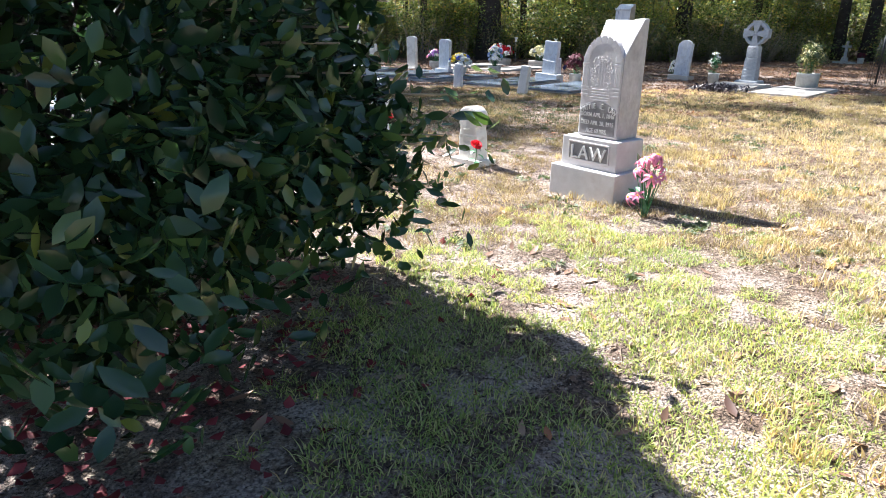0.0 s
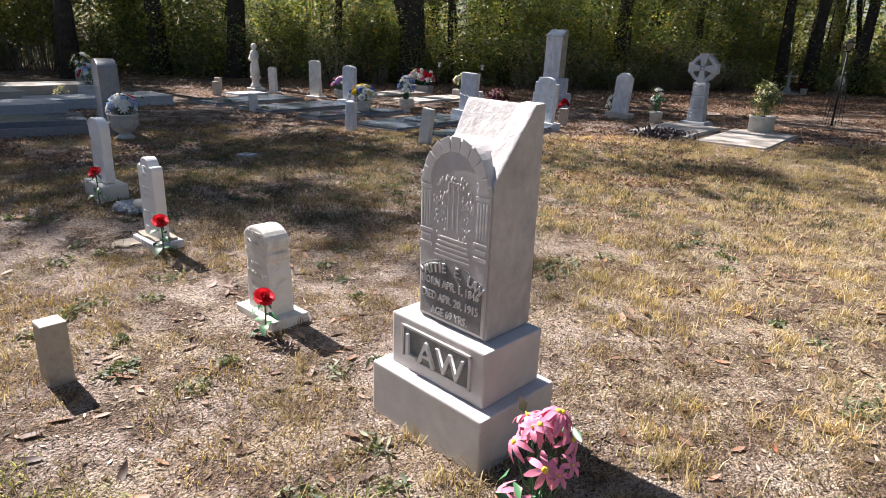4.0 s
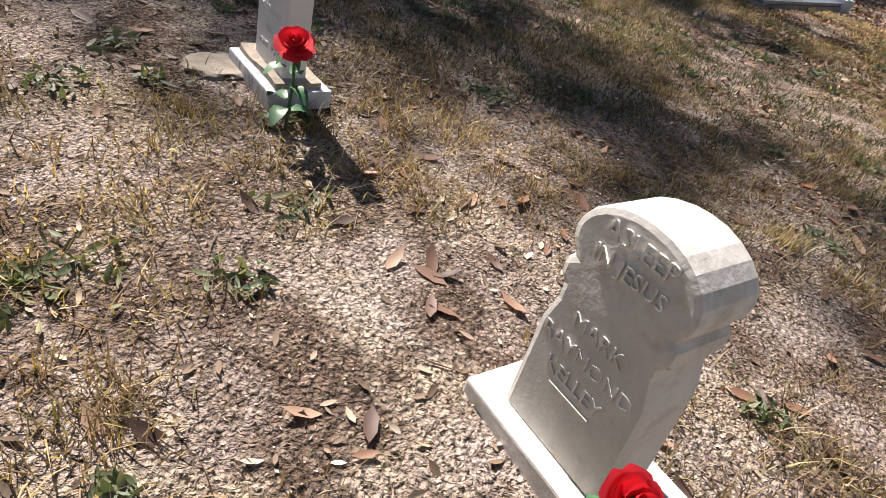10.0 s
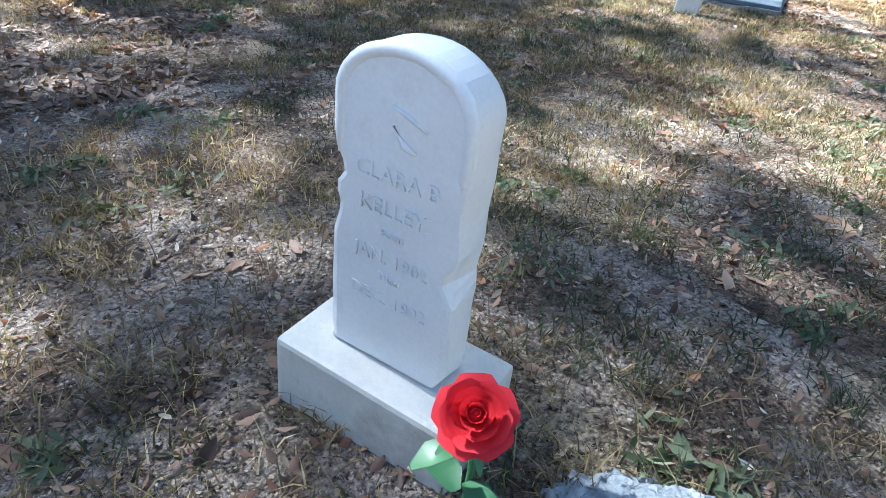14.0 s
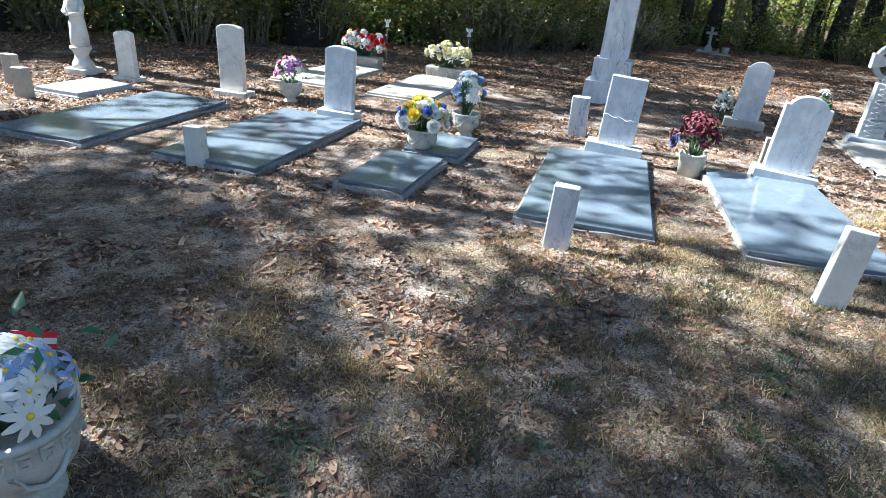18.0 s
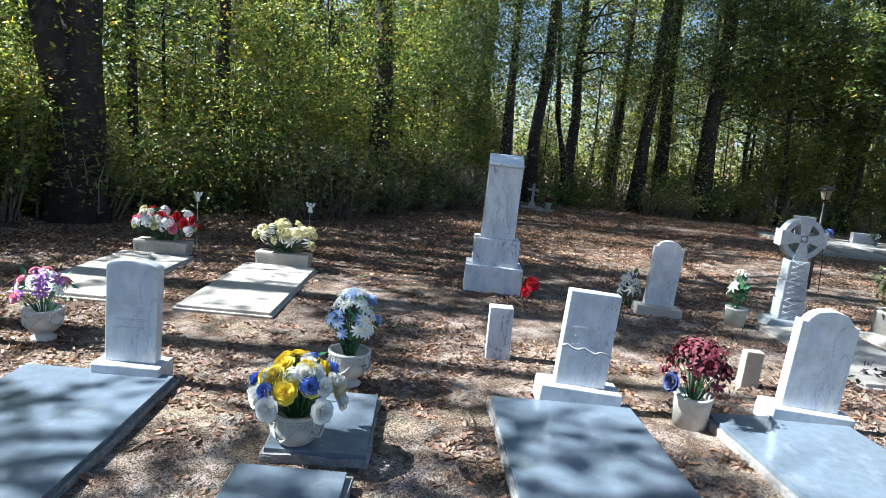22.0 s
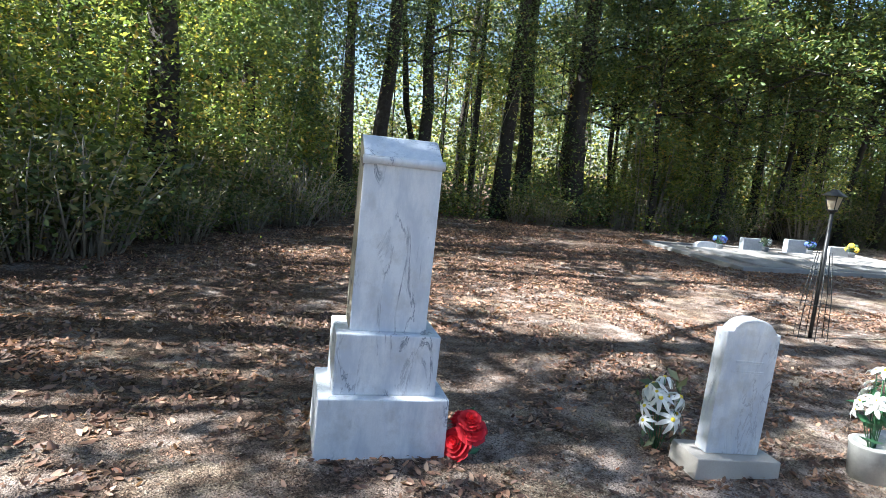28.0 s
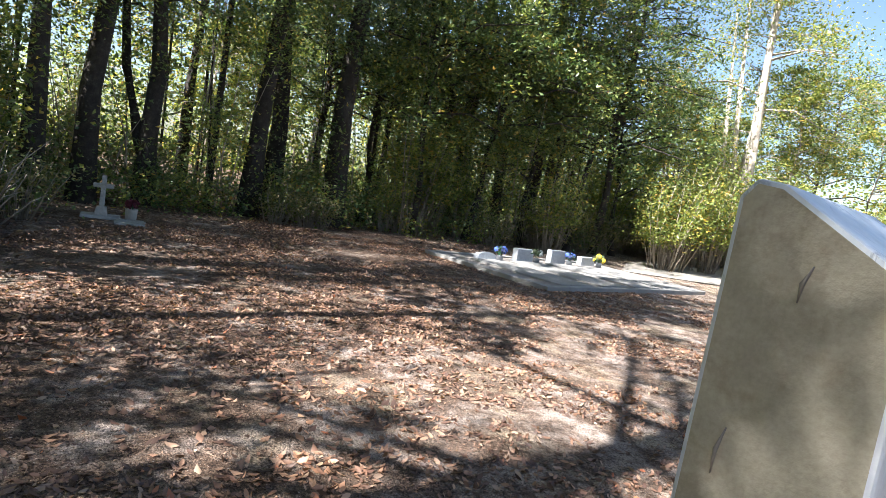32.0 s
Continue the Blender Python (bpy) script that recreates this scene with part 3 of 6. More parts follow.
def make_shrub(name, height, wide, leaves, leaf_size, material, label, seed, twigs=26):
    rnd = random.Random(seed)
    rng = np.random.default_rng(seed)
    ob = new(name)
    bm = bmesh.new()
    ends = []
    for k in range(twigs):
        a, r = rnd.uniform(0, 6.283), wide * rnd.uniform(0.1, 0.95)
        foot = Vector((math.cos(a) * r * 0.35, math.sin(a) * r * 0.35, -0.05))
        end = Vector((math.cos(a) * r, math.sin(a) * r, height * rnd.uniform(0.35, 1.0)))
        mid = foot.lerp(end, 0.55) + Vector((rnd.uniform(-0.15, 0.15), rnd.uniform(-0.15, 0.15), 0.12 * height))
        tube([foot, mid, end], [0.016, 0.011, 0.004], 4, bm)
        ends += [end, mid, mid.lerp(end, 0.6), mid.lerp(end, 0.3)]
    tagged(part("stem_tangle", bm, M_TWIG, ob), kind="stuff")
    t = np.array([list(q) for q in ends])
    c = t[rng.integers(0, len(t), leaves)] + rng.normal(size=(leaves, 3)) * np.array([0.26, 0.26, 0.2]) * wide * 0.6
    c[:, 2] = np.abs(c[:, 2]) + 0.02
    link_mesh("foliage", leaf_cards("foliage", c, leaf_size, leaf_size * 0.5, rng, 0.6), material, ob)
    return tagged(ob, label, "shrub", "undergrowth of the wood")


def edge_y(x):
    """Where the wood begins."""
    pts = [(-40, 20.0), (-20, 24.0), (-11, 25.0), (-3, 24.4), (0.3, 24.4), (3, 25.0), (6.2, 25.8), (10.5, 27.3), (13, 28.0), (15.5, 26.6), (17.5, 24.4), (19, 22.2), (22, 20.2), (25, 15.5), (32, 11.0), (60, 0.0)]
    for (x0, y0), (x1, y1) in zip(pts, pts[1:]):
        if x0 <= x <= x1:
            return y0 + (y1 - y0) * (x - x0) / (x1 - x0)
    return 18.0


T_OAK = make_tree("oak_tree", 19.0, 0.26, 0.36, 4.6, 2400, 0.24, M_LEAF, M_BARK, "tall dark-trunked oak at the edge of the wood", 3, loose=0.115, clumps=66)
T_FORK = make_tree("forked_tree", 18.0, 0.36, 0.34, 4.8, 950, 0.24, M_LEAF, M_BARK, "stout forked tree with dark bark at the wood edge", 5, fork=True, loose=0.12, clumps=66)
T_PINE = make_tree("slender_tree", 21.0, 0.16, 0.45, 3.2, 1600, 0.22, M_LEAF2, M_BARK, "slender dark tree with high thin crown", 8, loose=0.17, clumps=54)
T_DENSE = make_tree("broad_oak_tree", 18.0, 0.30, 0.40, 4.8, 6500, 0.24, M_LEAF, M_BARK, "broad tall oak that shades the older graves", 29, loose=0.15, clumps=66)
T_TALL = make_tree("tall_pine_tree", 23.0, 0.26, 0.72, 3.3, 5200, 0.24, M_LEAF, M_BARK, "very tall straight tree with a high dense crown", 37, loose=0.2, clumps=66)
T_YOUNG = make_tree("young_tree", 6.5, 0.05, 0.14, 1.9, 6800, 0.105, M_LEAF2, M_TWIG, "young tree with yellowing leaves down to the ground", 11, clumps=110, loose=0.15)
T_THICK = make_tree("leafy_tree", 7.5, 0.09, 0.22, 2.8, 10500, 0.105, M_LEAF, M_BARK, "low-branched leafy tree with dark green crown", 14, clumps=150, loose=0.15)
T_MID = make_tree("leafy_oak_tree", 13.0, 0.13, 0.24, 3.4, 15000, 0.125, M_LEAF, M_BARK, "tall leafy oak with small dark leaves at the wood edge", 33, clumps=170, loose=0.16)
T_PALE = make_tree("pale_trunked_tree", 15.0, 0.24, 0.38, 3.0, 8000, 0.13, M_LEAF2, M_PALEBARK, "sunlit tree with pale trunk and vines beside the road", 17, fork=True)
S_BRUSH = make_shrub("brush", 1.5, 1.1, 1300, 0.11, M_SHRUB, "tangled brush of thin stems and small leaves", 21, 40)
S_TALL = make_shrub("tall_shrub", 3.4, 1.3, 2800, 0.12, M_LEAF2, "tall green shrub under the trees", 22, 34)
S_TWIGGY = make_shrub("twiggy_brush", 1.7, 1.3, 700, 0.07, M_SHRUB, "bare grey twiggy brush at the wood edge", 23, 90)
S_CANE = make_shrub("cane_thicket", 5.0, 0.9, 2600, 0.11, M_LEAF2, "thicket of thin pale canes with sparse leaves", 24, 46)
USED = {}


def plant(proto, x, y, scale, turn):
    m = pose(x, y, gz(x, y) - 0.05, 0, 0, turn)
    if proto not in USED:
        USED[proto] = 1
        proto.matrix_world = m
        proto.scale = (scale, scale, scale)
        return proto
    c = copy_thing(proto, m)
    c.scale = (scale, scale, scale)
    return c


# trunks that stand out along the wood's edge
for proto, x, y, s, a in (
    (T_FORK, 0.1, 24.9, 1.0, 200), (T_OAK, 6.95, 26.9, 1.0, 40), (T_OAK, 14.1, 28.3, 0.85, 160), (T_PINE, 13.4, 28.7, 1.1, 10),
    (T_FORK, 15.7, 27.9, 0.6, 80), (T_OAK, 17.3, 26.25, 0.9, 100), (T_OAK, 18.8, 26.3, 0.95, 300), (T_OAK, 18.6, 24.5, 1.1, 220),
):
    plant(proto, x, y, s, a)
for proto, x, y, s, a in (
    (T_PINE, 3.1, 26.6, 1.0, 20), (T_PINE, -4.4, 29.6, 0.95, 130), (T_PINE, 10.2, 28.8, 1.0, 60), (T_THICK, 20.4, 22.6, 1.2, 15),
    (T_THICK, 22.0, 21.2, 1.3, 100), (T_PALE, 31.0, 10.4, 1.1, 0), (T_PALE, 33.5, 10.0, 1.0, 90),
    (T_YOUNG, 33.0, 14.0, 1.3, 0), (T_YOUNG, 36.0, 7.0, 1.5, 50), (T_THICK, 41.0, 4.0, 1.5, 50), (T_THICK, 23.4, 19.6, 1.2, 200),
    (T_OAK, 26.5, 19.5, 1.0, 10), (T_THICK, 21.2, 24.4, 1.1, 40), (T_THICK, 24.6, 18.0, 1.25, 140), (T_THICK, 26.2, 16.2, 1.2, 250),
    (T_OAK, 23.6, 22.0, 0.9, 77), (T_PINE, 25.4, 20.6, 0.9, 31), (S_TALL, 27.6, 13.0, 1.0, 9), (S_CANE, 29.5, 11.6, 1.1, 45),
    (S_TALL, 30.4, 9.0, 1.2, 80), (T_YOUNG, 33.5, 8.0, 1.3, 120), (T_YOUNG, 36.0, 3.0, 1.5, 10),
):
    plant(proto, x, y, s, a)

for k in range(16):
    x = 3.5 + 0.5 * k
    plant(S_BRUSH, x, edge_y(x) - 0.5 + 0.4 * (k % 3), 0.45 + 0.08 * (k % 4), 71 * k)
for k in range(24):
    x = -39 + 1.25 * k
    plant((T_THICK, S_TALL, T_YOUNG, S_TALL)[k % 4], x, edge_y(x) + 0.8 + 1.3 * (k % 3), 0.9 + 0.07 * (k % 4), 53 * k)
rnd = random.Random(42)
for k in range(11):
    x = 4 + 32 * (k + rnd.random()) / 11
    plant(rnd.choice((T_OAK, T_PINE, T_PINE)), x, edge_y(x) + rnd.uniform(3, 15), rnd.uniform(0.85, 1.15), rnd.uniform(0, 360))
# understorey, with a thin stretch where daylight shows behind the white cross
for k in range(58):
    x = -16 + 58 * (k + rnd.random()) / 58
    d = 0.8 + 11 * rnd.random() ** 1.6
    if 12 < x < 22:
        d += 3
    if x < -1:
        d += 5
    kind = rnd.choice((T_THICK, T_YOUNG, S_TALL, S_CANE, T_YOUNG) if x > 9 else (T_THICK, S_TALL, S_TALL, S_CANE, T_YOUNG, T_THICK))
    if kind in (T_THICK, T_YOUNG) and -6 < x < 12:
        d += 4.5
    plant(kind, x, edge_y(x) + d, rnd.uniform(0.75, 1.2), rnd.uniform(0, 360))
for k in range(16):
    x = 0 + 60 * (k + rnd.random()) / 16
    plant(rnd.choice((T_YOUNG, T_YOUNG, T_THICK)), x, edge_y(x) + rnd.uniform(14, 26), rnd.uniform(1.2, 1.8), rnd.uniform(0, 360))
# the depth of the wood: many thin stems and loose foliage that nobody could count
def wood_depth():
    rng = np.random.default_rng(91)
    rnd3 = random.Random(92)
    n = 150000
    x = rng.uniform(-26, 42, n)
    d = 4.5 + 11 * rng.random(n)
    h = 0.2 + 6.5 * rng.random(n) ** 1.3
    y = np.array([edge_y(q) for q in x]) + d
    keep = np.array([noise.noise(Vector((a * 0.55, b * 0.55, c * 0.6))) + 0.25 * noise.noise(Vector((a * 1.7, b * 1.7, c * 1.7))) - (0.12 if 11 < a < 22 else 0.0) > -0.10 for a, b, c in zip(x, y, h)])
    c = np.stack([x, y, h], 1)[keep]
    lay("woodland_foliage", leaf_cards("woodland_foliage", c, 0.17, 0.09, rng, 0.6), M_LEAF, "dense shaded foliage deep in the wood", "foliage")
    bm = bmesh.new()
    for k in range(120):
        x = -24 + 64 * (k + rnd3.random()) / 120
        y = edge_y(x) + rnd3.uniform(1.5, 16)
        r, t = rnd3.choice((0.02, 0.03, 0.045, 0.07, 0.1)), rnd3.uniform(4, 11)
        z, lean = gz(x, y), (rnd3.uniform(-0.5, 0.5), rnd3.uniform(-0.5, 0.5))
        tube([(x, y, z - 0.1), (x + lean[0] * 0.4, y + lean[1] * 0.4, z + t * 0.5), (x + lean[0], y + lean[1], z + t)], [r, r * 0.8, r * 0.4], 5, bm)
    lay("woodland_stems", bm_mesh("woodland_stems", bm), M_BARK, "thin dark stems deep in the wood", "stems")
    n = 45000
    c = np.stack([rng.uniform(33, 48, n), rng.uniform(-22, 26, n), 0.1 + 5.5 * rng.random(n) ** 1.4], 1)
    keep = np.array([noise.noise(Vector((q[0] * 0.5, q[1] * 0.5, q[2] * 0.6))) > -0.05 and abs(q[1] - 11.5 + 0.63 * (q[0] - 28)) > 3.5 for q in c])
    lay("roadside_thicket", leaf_cards("roadside_thicket", c[keep], 0.2, 0.11, rng, 0.6), M_LEAF2, "sunlit thicket beyond the sandy track", "foliage")
    n = 190000
    a = rng.uniform(-1.1, 2.0, n)
    r = rng.uniform(47, 62, n)
    h = 13 * rng.random(n) ** 1.8
    keep = np.array([noise.noise(Vector((p * 14, q * 0.3, s * 0.25))) + 0.3 * noise.noise(Vector((p * 50, s * 0.9, 3))) > -0.55 + 0.075 * s for p, q, s in zip(a, r, h)])
    c = np.stack([3 + r * np.cos(a), 18 + r * np.sin(a), h], 1)[keep]
    lay("far_woods", leaf_cards("far_woods", c, 0.32, 0.2, rng, 0.5), M_LEAF2, "far sunlit woods around the graveyard", "woods")


def edge_foliage():
    """The sunlit face of the wood: small leaves in thousands of uneven sprays, with gaps, and thin pale saplings among them."""
    rng = np.random.default_rng(131)
    rnd4 = random.Random(132)
    for material, count, label in ((M_LEAF, 1080, "dark green sprays of small leaves along the wood edge"), (M_LEAF2, 650, "yellow-green sprays of small leaves along the wood edge")):
        hubs, sizes = [], []
        while len(hubs) < count:
            x = rnd4.uniform(-25, 24)
            h = 0.25 + 7.0 * rnd4.random() ** 1.35
            y = edge_y(x) + rnd4.uniform(-0.2, 0.8) + 2.6 * rnd4.random() ** 1.6
            gap = 0.10 if 11.3 < x < 16.8 else 0.0
            if 12 < x < 21 and 0.9 < h < 3.4 and rnd4.random() < 0.75:
                continue
            if noise.noise(Vector((x * 0.5, y * 0.5, h * 0.45 + count))) + 0.4 * noise.noise(Vector((x * 1.6, y * 1.6, h * 1.5))) > -0.08 + gap + (0.018 * h):
                hubs.append((x, y, h))
                sizes.append(rnd4.uniform(0.22, 0.60))
        pick = rng.integers(0, count, count * 135)
        c = np.array(hubs)[pick] + rng.normal(size=(len(pick), 3)) * np.array(sizes)[pick][:, None] * np.array([1, 1, 0.6])
        c[:, 2] = np.abs(c[:, 2]) + 0.03
        lay("edge_foliage", leaf_cards("edge_foliage", c, 0.095, 0.055, rng, 0.6), material, label, "foliage")
    # the evergreen canopy that hangs over the open floor beyond the white cross
    hubs, sizes = [], []
    while len(hubs) < 1250:
        x = rnd4.uniform(8.0, 23.5)
        h = rnd4.uniform(3.0, 11.0)
        y = edge_y(x) + rnd4.uniform(-0.9, 3.4)
        low = 4.0 + 0.9 * noise.noise(Vector((x * 0.35, y * 0.3, 2.0))) - 0.7 * (x < 10.5)
        if h > low and noise.noise(Vector((x * 0.55, y * 0.55, h * 0.6 + 7))) + 0.4 * noise.noise(Vector((x * 1.7, y * 1.7, h * 1.6))) > -0.16:
            hubs.append((x, y, h))
            sizes.append(rnd4.uniform(0.2, 0.5))
    pick = rng.integers(0, len(hubs), 105000)
    c = np.array(hubs)[pick] + rng.normal(size=(len(pick), 3)) * np.array(sizes)[pick][:, None] * np.array([1, 1, 0.6])
    lay("canopy_foliage", leaf_cards("canopy_foliage", c, 0.085, 0.045, rng, 0.7), M_GLOSSLEAF, "grey-green glossy leaves of the overhanging canopy", "foliage")
    bm = bmesh.new()
    for k in range(120):
        x = rnd4.uniform(-9, 24)
        y = edge_y(x) + 0.3 + 4.5 * rnd4.random()
        r, t = rnd4.uniform(0.008, 0.024), rnd4.uniform(2.2, 7.0)
        z, lx, ly = gz(x, y), rnd4.uniform(-1.6, 1.6), rnd4.uniform(-0.5, 0.5)
        tube([(x, y, z - 0.1), (x + lx * 0.25, y + ly * 0.3, z + t * 0.4), (x + lx * 0.7, y + ly, z + t * 0.75), (x + lx, y + ly * 1.2, z + t)], [r, r * 0.85, r * 0.6, r * 0.3], 4, bm)
    lay("sapling_stems", bm_mesh("sapling_stems", bm), M_TWIG, "thin pale sapling stems along the wood edge", "stems")


for x, d, s, a in ((-2.0, 8.5, 1.0, 33), (5.8, 9.2, 1.0, 12), (9.2, 9.0, 1.1, 99), (12.6, 5.5, 1.0, 330),
                   (20.5, 4.5, 0.95, 40), (22.0, 2.0, 1.0, 100), (25.2, 1.6, 1.05, 190)):
    plant(T_MID, x, edge_y(x) + d, s, a)
for k in range(20):
    x = -7 + 19 * (k + rnd.random()) / 20
    plant(rnd.choice((S_TALL, S_BRUSH, S_BRUSH)), x, edge_y(x) + rnd.uniform(0.3, 2.6), rnd.uniform(0.75, 1.15), rnd.uniform(0, 360))
for k in range(11):
    x = 19.5 + 11 * (k + rnd.random()) / 11
    plant(S_TALL, x, edge_y(x) + rnd.uniform(-1.5, 2.0) - 2.2 * (x > 22), rnd.uniform(0.8, 1.2), rnd.uniform(0, 360))
# tall trees up-sun of the graves, which dapple the ground
for proto, x, y, s, a in (
    (T_OAK, -19.0, 22.4, 1.1, 210), (T_OAK, -13.4, 15.8, 0.8, 88), (T_TALL, -14.1, 23.2, 0.84, 15), (T_TALL, -5.4, 25.0, 0.95, 90),
    (T_OAK, -9.4, 22.8, 0.9, 205), (T_OAK, -13.6, 20.6, 0.9, 15), (T_TALL, -22.5, 23.5, 1.0, 70), (T_TALL, -20.0, 27.0, 1.0, 130), (T_TALL, -26.0, 26.0, 1.0, 210),
    (T_DENSE, -16.5, 27.5, 1.0, 45), (T_DENSE, -21.5, 30.0, 1.0, 200), (T_TALL, -27.0, 20.5, 1.0, 20), (T_OAK, -8.0, 25.4, 1.0, 310), (T_TALL, 0.5, 32.0, 1.0, 250), (T_TALL, -2.2, 24.5, 0.5, 80),
):
    plant(proto, x, y, s, a)
for k in range(100):
    x = -16 + 54 * (k + rnd.random()) / 100
    y = edge_y(x) + rnd.uniform(-0.6, 3.6)
    if 11.5 < x < 14.5:
        y += 2.2
    plant(rnd.choice((S_BRUSH, S_BRUSH, S_TWIGGY, S_BRUSH, S_TALL)), x, y, rnd.uniform(0.55, 1.1), rnd.uniform(0, 360))


# ---- grass and fallen leaves ----
def scatter(n, x0, x1, y0, y1, rng, keep=None):
    p = np.stack([rng.uniform(x0, x1, n), rng.uniform(y0, y1, n)], 1)
    if keep is not None:
        p = p[np.array([keep(x, y) for x, y in p])]
    return p


def lifted(p, dz):
    return np.concatenate([p, (gzs(p) + dz)[:, None]], 1)


def patch(x, y, s=0.9, off=0.0):
    return noise.noise(Vector((x * s + off, y * s, off)))


def lay(name, me, material, label, category):
    tagged(link_mesh(name, me, material), label, category, kind="stuff")


wood_depth()
edge_foliage()
p = scatter(230000, -3.6, 4.2, 4.0, 14, RNG, lambda x, y: patch(x, y, 2.0) + 0.9 * patch(x, y, 9.0) + 0.7 * random.random() > 0.1)
lay("ground_debris", leaf_cards("ground_debris", lifted(p, 0.002), 0.010, 0.005, RNG, 0.6), M_CHAFF, "fine bits of straw, bark and leaf on the sand", "debris")
p = scatter(13000, -3.6, 4.2, 4.0, 14, RNG, lambda x, y: patch(x, y, 1.2, 31) + 0.6 * random.random() > 0.1)
lay("bark_chips", full_leaves("bark_chips", lifted(p, 0.005), 0.03, 0.011, RNG, 0.3), M_CHAFF, "curled bits of bark and leaf on the sand", "debris")
p = scatter(5200, -4.5, 6, 1.5, 15, RNG, lambda x, y: patch(x, y, 0.9, 4) + 0.6 * random.random() > 0.2)
lay("fallen_leaves", full_leaves("fallen_leaves", lifted(p, 0.008), 0.075, 0.026, RNG, 0.18), M_LITTER, "dry tan and brown leaves scattered on the sand", "leaves")
p = scatter(210000, -5.5, 17, 11.0, 26, RNG, lambda x, y: 1.7 * patch(x, y, 0.6, 5) + 1.1 * patch(x, y, 1.9, 5) + 0.8 * patch(x, y, 5.5, 5) + 0.45 * random.random() > (0.26 if y < 18 else 0.12))
lay("leaf_litter", full_leaves("leaf_litter", lifted(p, 0.009), 0.052, 0.022, RNG, 0.4), M_LITTER, "brown curled oak leaves in drifts over the graveyard floor", "leaves")
p = scatter(90000, -5.5, 11, 12.0, 26, RNG, lambda x, y: 1.2 * patch(x, y, 0.7, 15) + 0.7 * patch(x, y, 3.4, 5) + 0.6 * random.random() > 0.2)
lay("leaf_bits", leaf_cards("leaf_bits", lifted(p, 0.004), 0.028, 0.012, RNG, 0.4), M_LITTER, "broken bits of brown leaf on the sand", "leaves")
p = scatter(40000, -12, 30, 20, 33, RNG, lambda x, y: patch(x, y, 0.6, 9) + 0.5 * random.random() > 0.0)
lay("leaf_litter", leaf_cards("leaf_litter", lifted(p, 0.012), 0.08, 0.04, RNG, 0.3), M_LITTER, "brown leaf litter along the wood edge", "leaves")
def tufts(n, x0, x1, y0, y1, each, spread, keep=None):
    c = scatter(n, x0, x1, y0, y1, RNG, keep)
    size = RNG.uniform(0.5, 1.5, len(c))[:, None, None]
    return (c[:, None, :] + RNG.normal(size=(len(c), each, 2)) * spread * size).reshape(-1, 2)


# straw lawn, with tufts standing out of it
p = scatter(110000, 0.2, 10.5, 0.8, 14.5, RNG, lambda x, y: patch(x, y, 0.9, 2) + 0.9 * patch(x, y, 5, 1) + 0.35 * (x - 1.8 - 0.12 * y) > 0.05)
lay("straw_grass", blades("straw_grass", lifted(p, -0.003), 0.035, 0.005, RNG, 1.6), M_STRAW, "dry straw-coloured lawn grass", "grass")
p = tufts(2600, 0.8, 9.0, 2.0, 14.5, 34, 0.035, lambda x, y: patch(x, y, 1.3, 2) + 0.30 * (x - 1.5 - 0.12 * y) > -0.05)
lay("grass_tufts", blades("grass_tufts", lifted(p, -0.003), 0.055, 0.005, RNG, 1.3), M_STRAW, "tufts of dry straw grass on the lawn", "grass")
p = tufts(3900, -3.6, 3.2, 5.4, 14.5, 40, 0.050, lambda x, y: patch(x, y, 1.1, 8) + 0.4 * random.random() > 0.08)
lay("brown_tufts", blades("brown_tufts", lifted(p, -0.003), 0.042, 0.0032, RNG, 2.2), M_DRYGRASS, "brown tufts of dry grass between the small graves", "grass")
p = scatter(170000, -0.3, 3.6, 0.9, 6.2, RNG, lambda x, y: patch(x, y, 1.2, 6) + 0.9 * patch(x, y, 7, 3) > 0.10 + 0.34 * (abs(x - 1.35 - 0.15 * (y - 4)) - 0.5) + 0.32 * abs(y - 4.4) - 0.32)
lay("green_grass", blades("green_grass", lifted(p, -0.003), 0.027, 0.0045, RNG, 2.0), M_GRASS, "patch of fresh green grass in the sun", "grass")
p = tufts(420, -0.6, 3.4, 1.2, 6.4, 40, 0.04, lambda x, y: patch(x, y, 1.4, 6) > 0.0)
lay("green_tufts", blades("green_tufts", lifted(p, -0.003), 0.04, 0.004, RNG, 1.8), M_GRASS, "uneven tufts of green grass", "grass")
p = scatter(40000, -4.5, 2.5, 6.2, 14.5, RNG, lambda x, y: patch(x, y, 1.1, 8) + 0.6 * patch(x, y, 5, 7) > 0.16)
lay("straw_grass", blades("straw_grass", lifted(p, -0.003), 0.035, 0.004, RNG, 1.8), M_STRAW, "thin dry grass between the small graves", "grass")
p = tufts(460, -2.4, 3.4, 5.0, 13.0, 26, 0.036, lambda x, y: patch(x, y, 1.6, 12) + 0.3 * patch(x, y, 7, 7) > 0.05)
lay("low_weeds", full_leaves("low_weeds", lifted(p, 0.014), 0.046, 0.013, RNG, 0.6), M_WEED, "rosettes of low grey-green weeds in the sand", "weeds")
# weeds under the trees, their dark colour deepening the cast shade
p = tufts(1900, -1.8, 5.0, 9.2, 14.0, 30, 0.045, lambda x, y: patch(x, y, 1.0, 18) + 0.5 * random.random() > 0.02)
lay("shade_weeds", blades("shade_weeds", lifted(p, -0.003), 0.035, 0.0045, RNG, 2.2), M_DARKWEED, "olive weeds, coloured darker to deepen the tree shade on the ground", "weeds")
p = scatter(22000, -3.0, 5.0, 9.0, 14.5, RNG, lambda x, y: patch(x, y, 1.5, 40) + 0.5 * random.random() > 0.15)
lay("leaf_litter", leaf_cards("leaf_litter", lifted(p, 0.005), 0.04, 0.018, RNG, 0.4), M_LITTER, "brown leaf bits between the shaded weeds", "leaves")
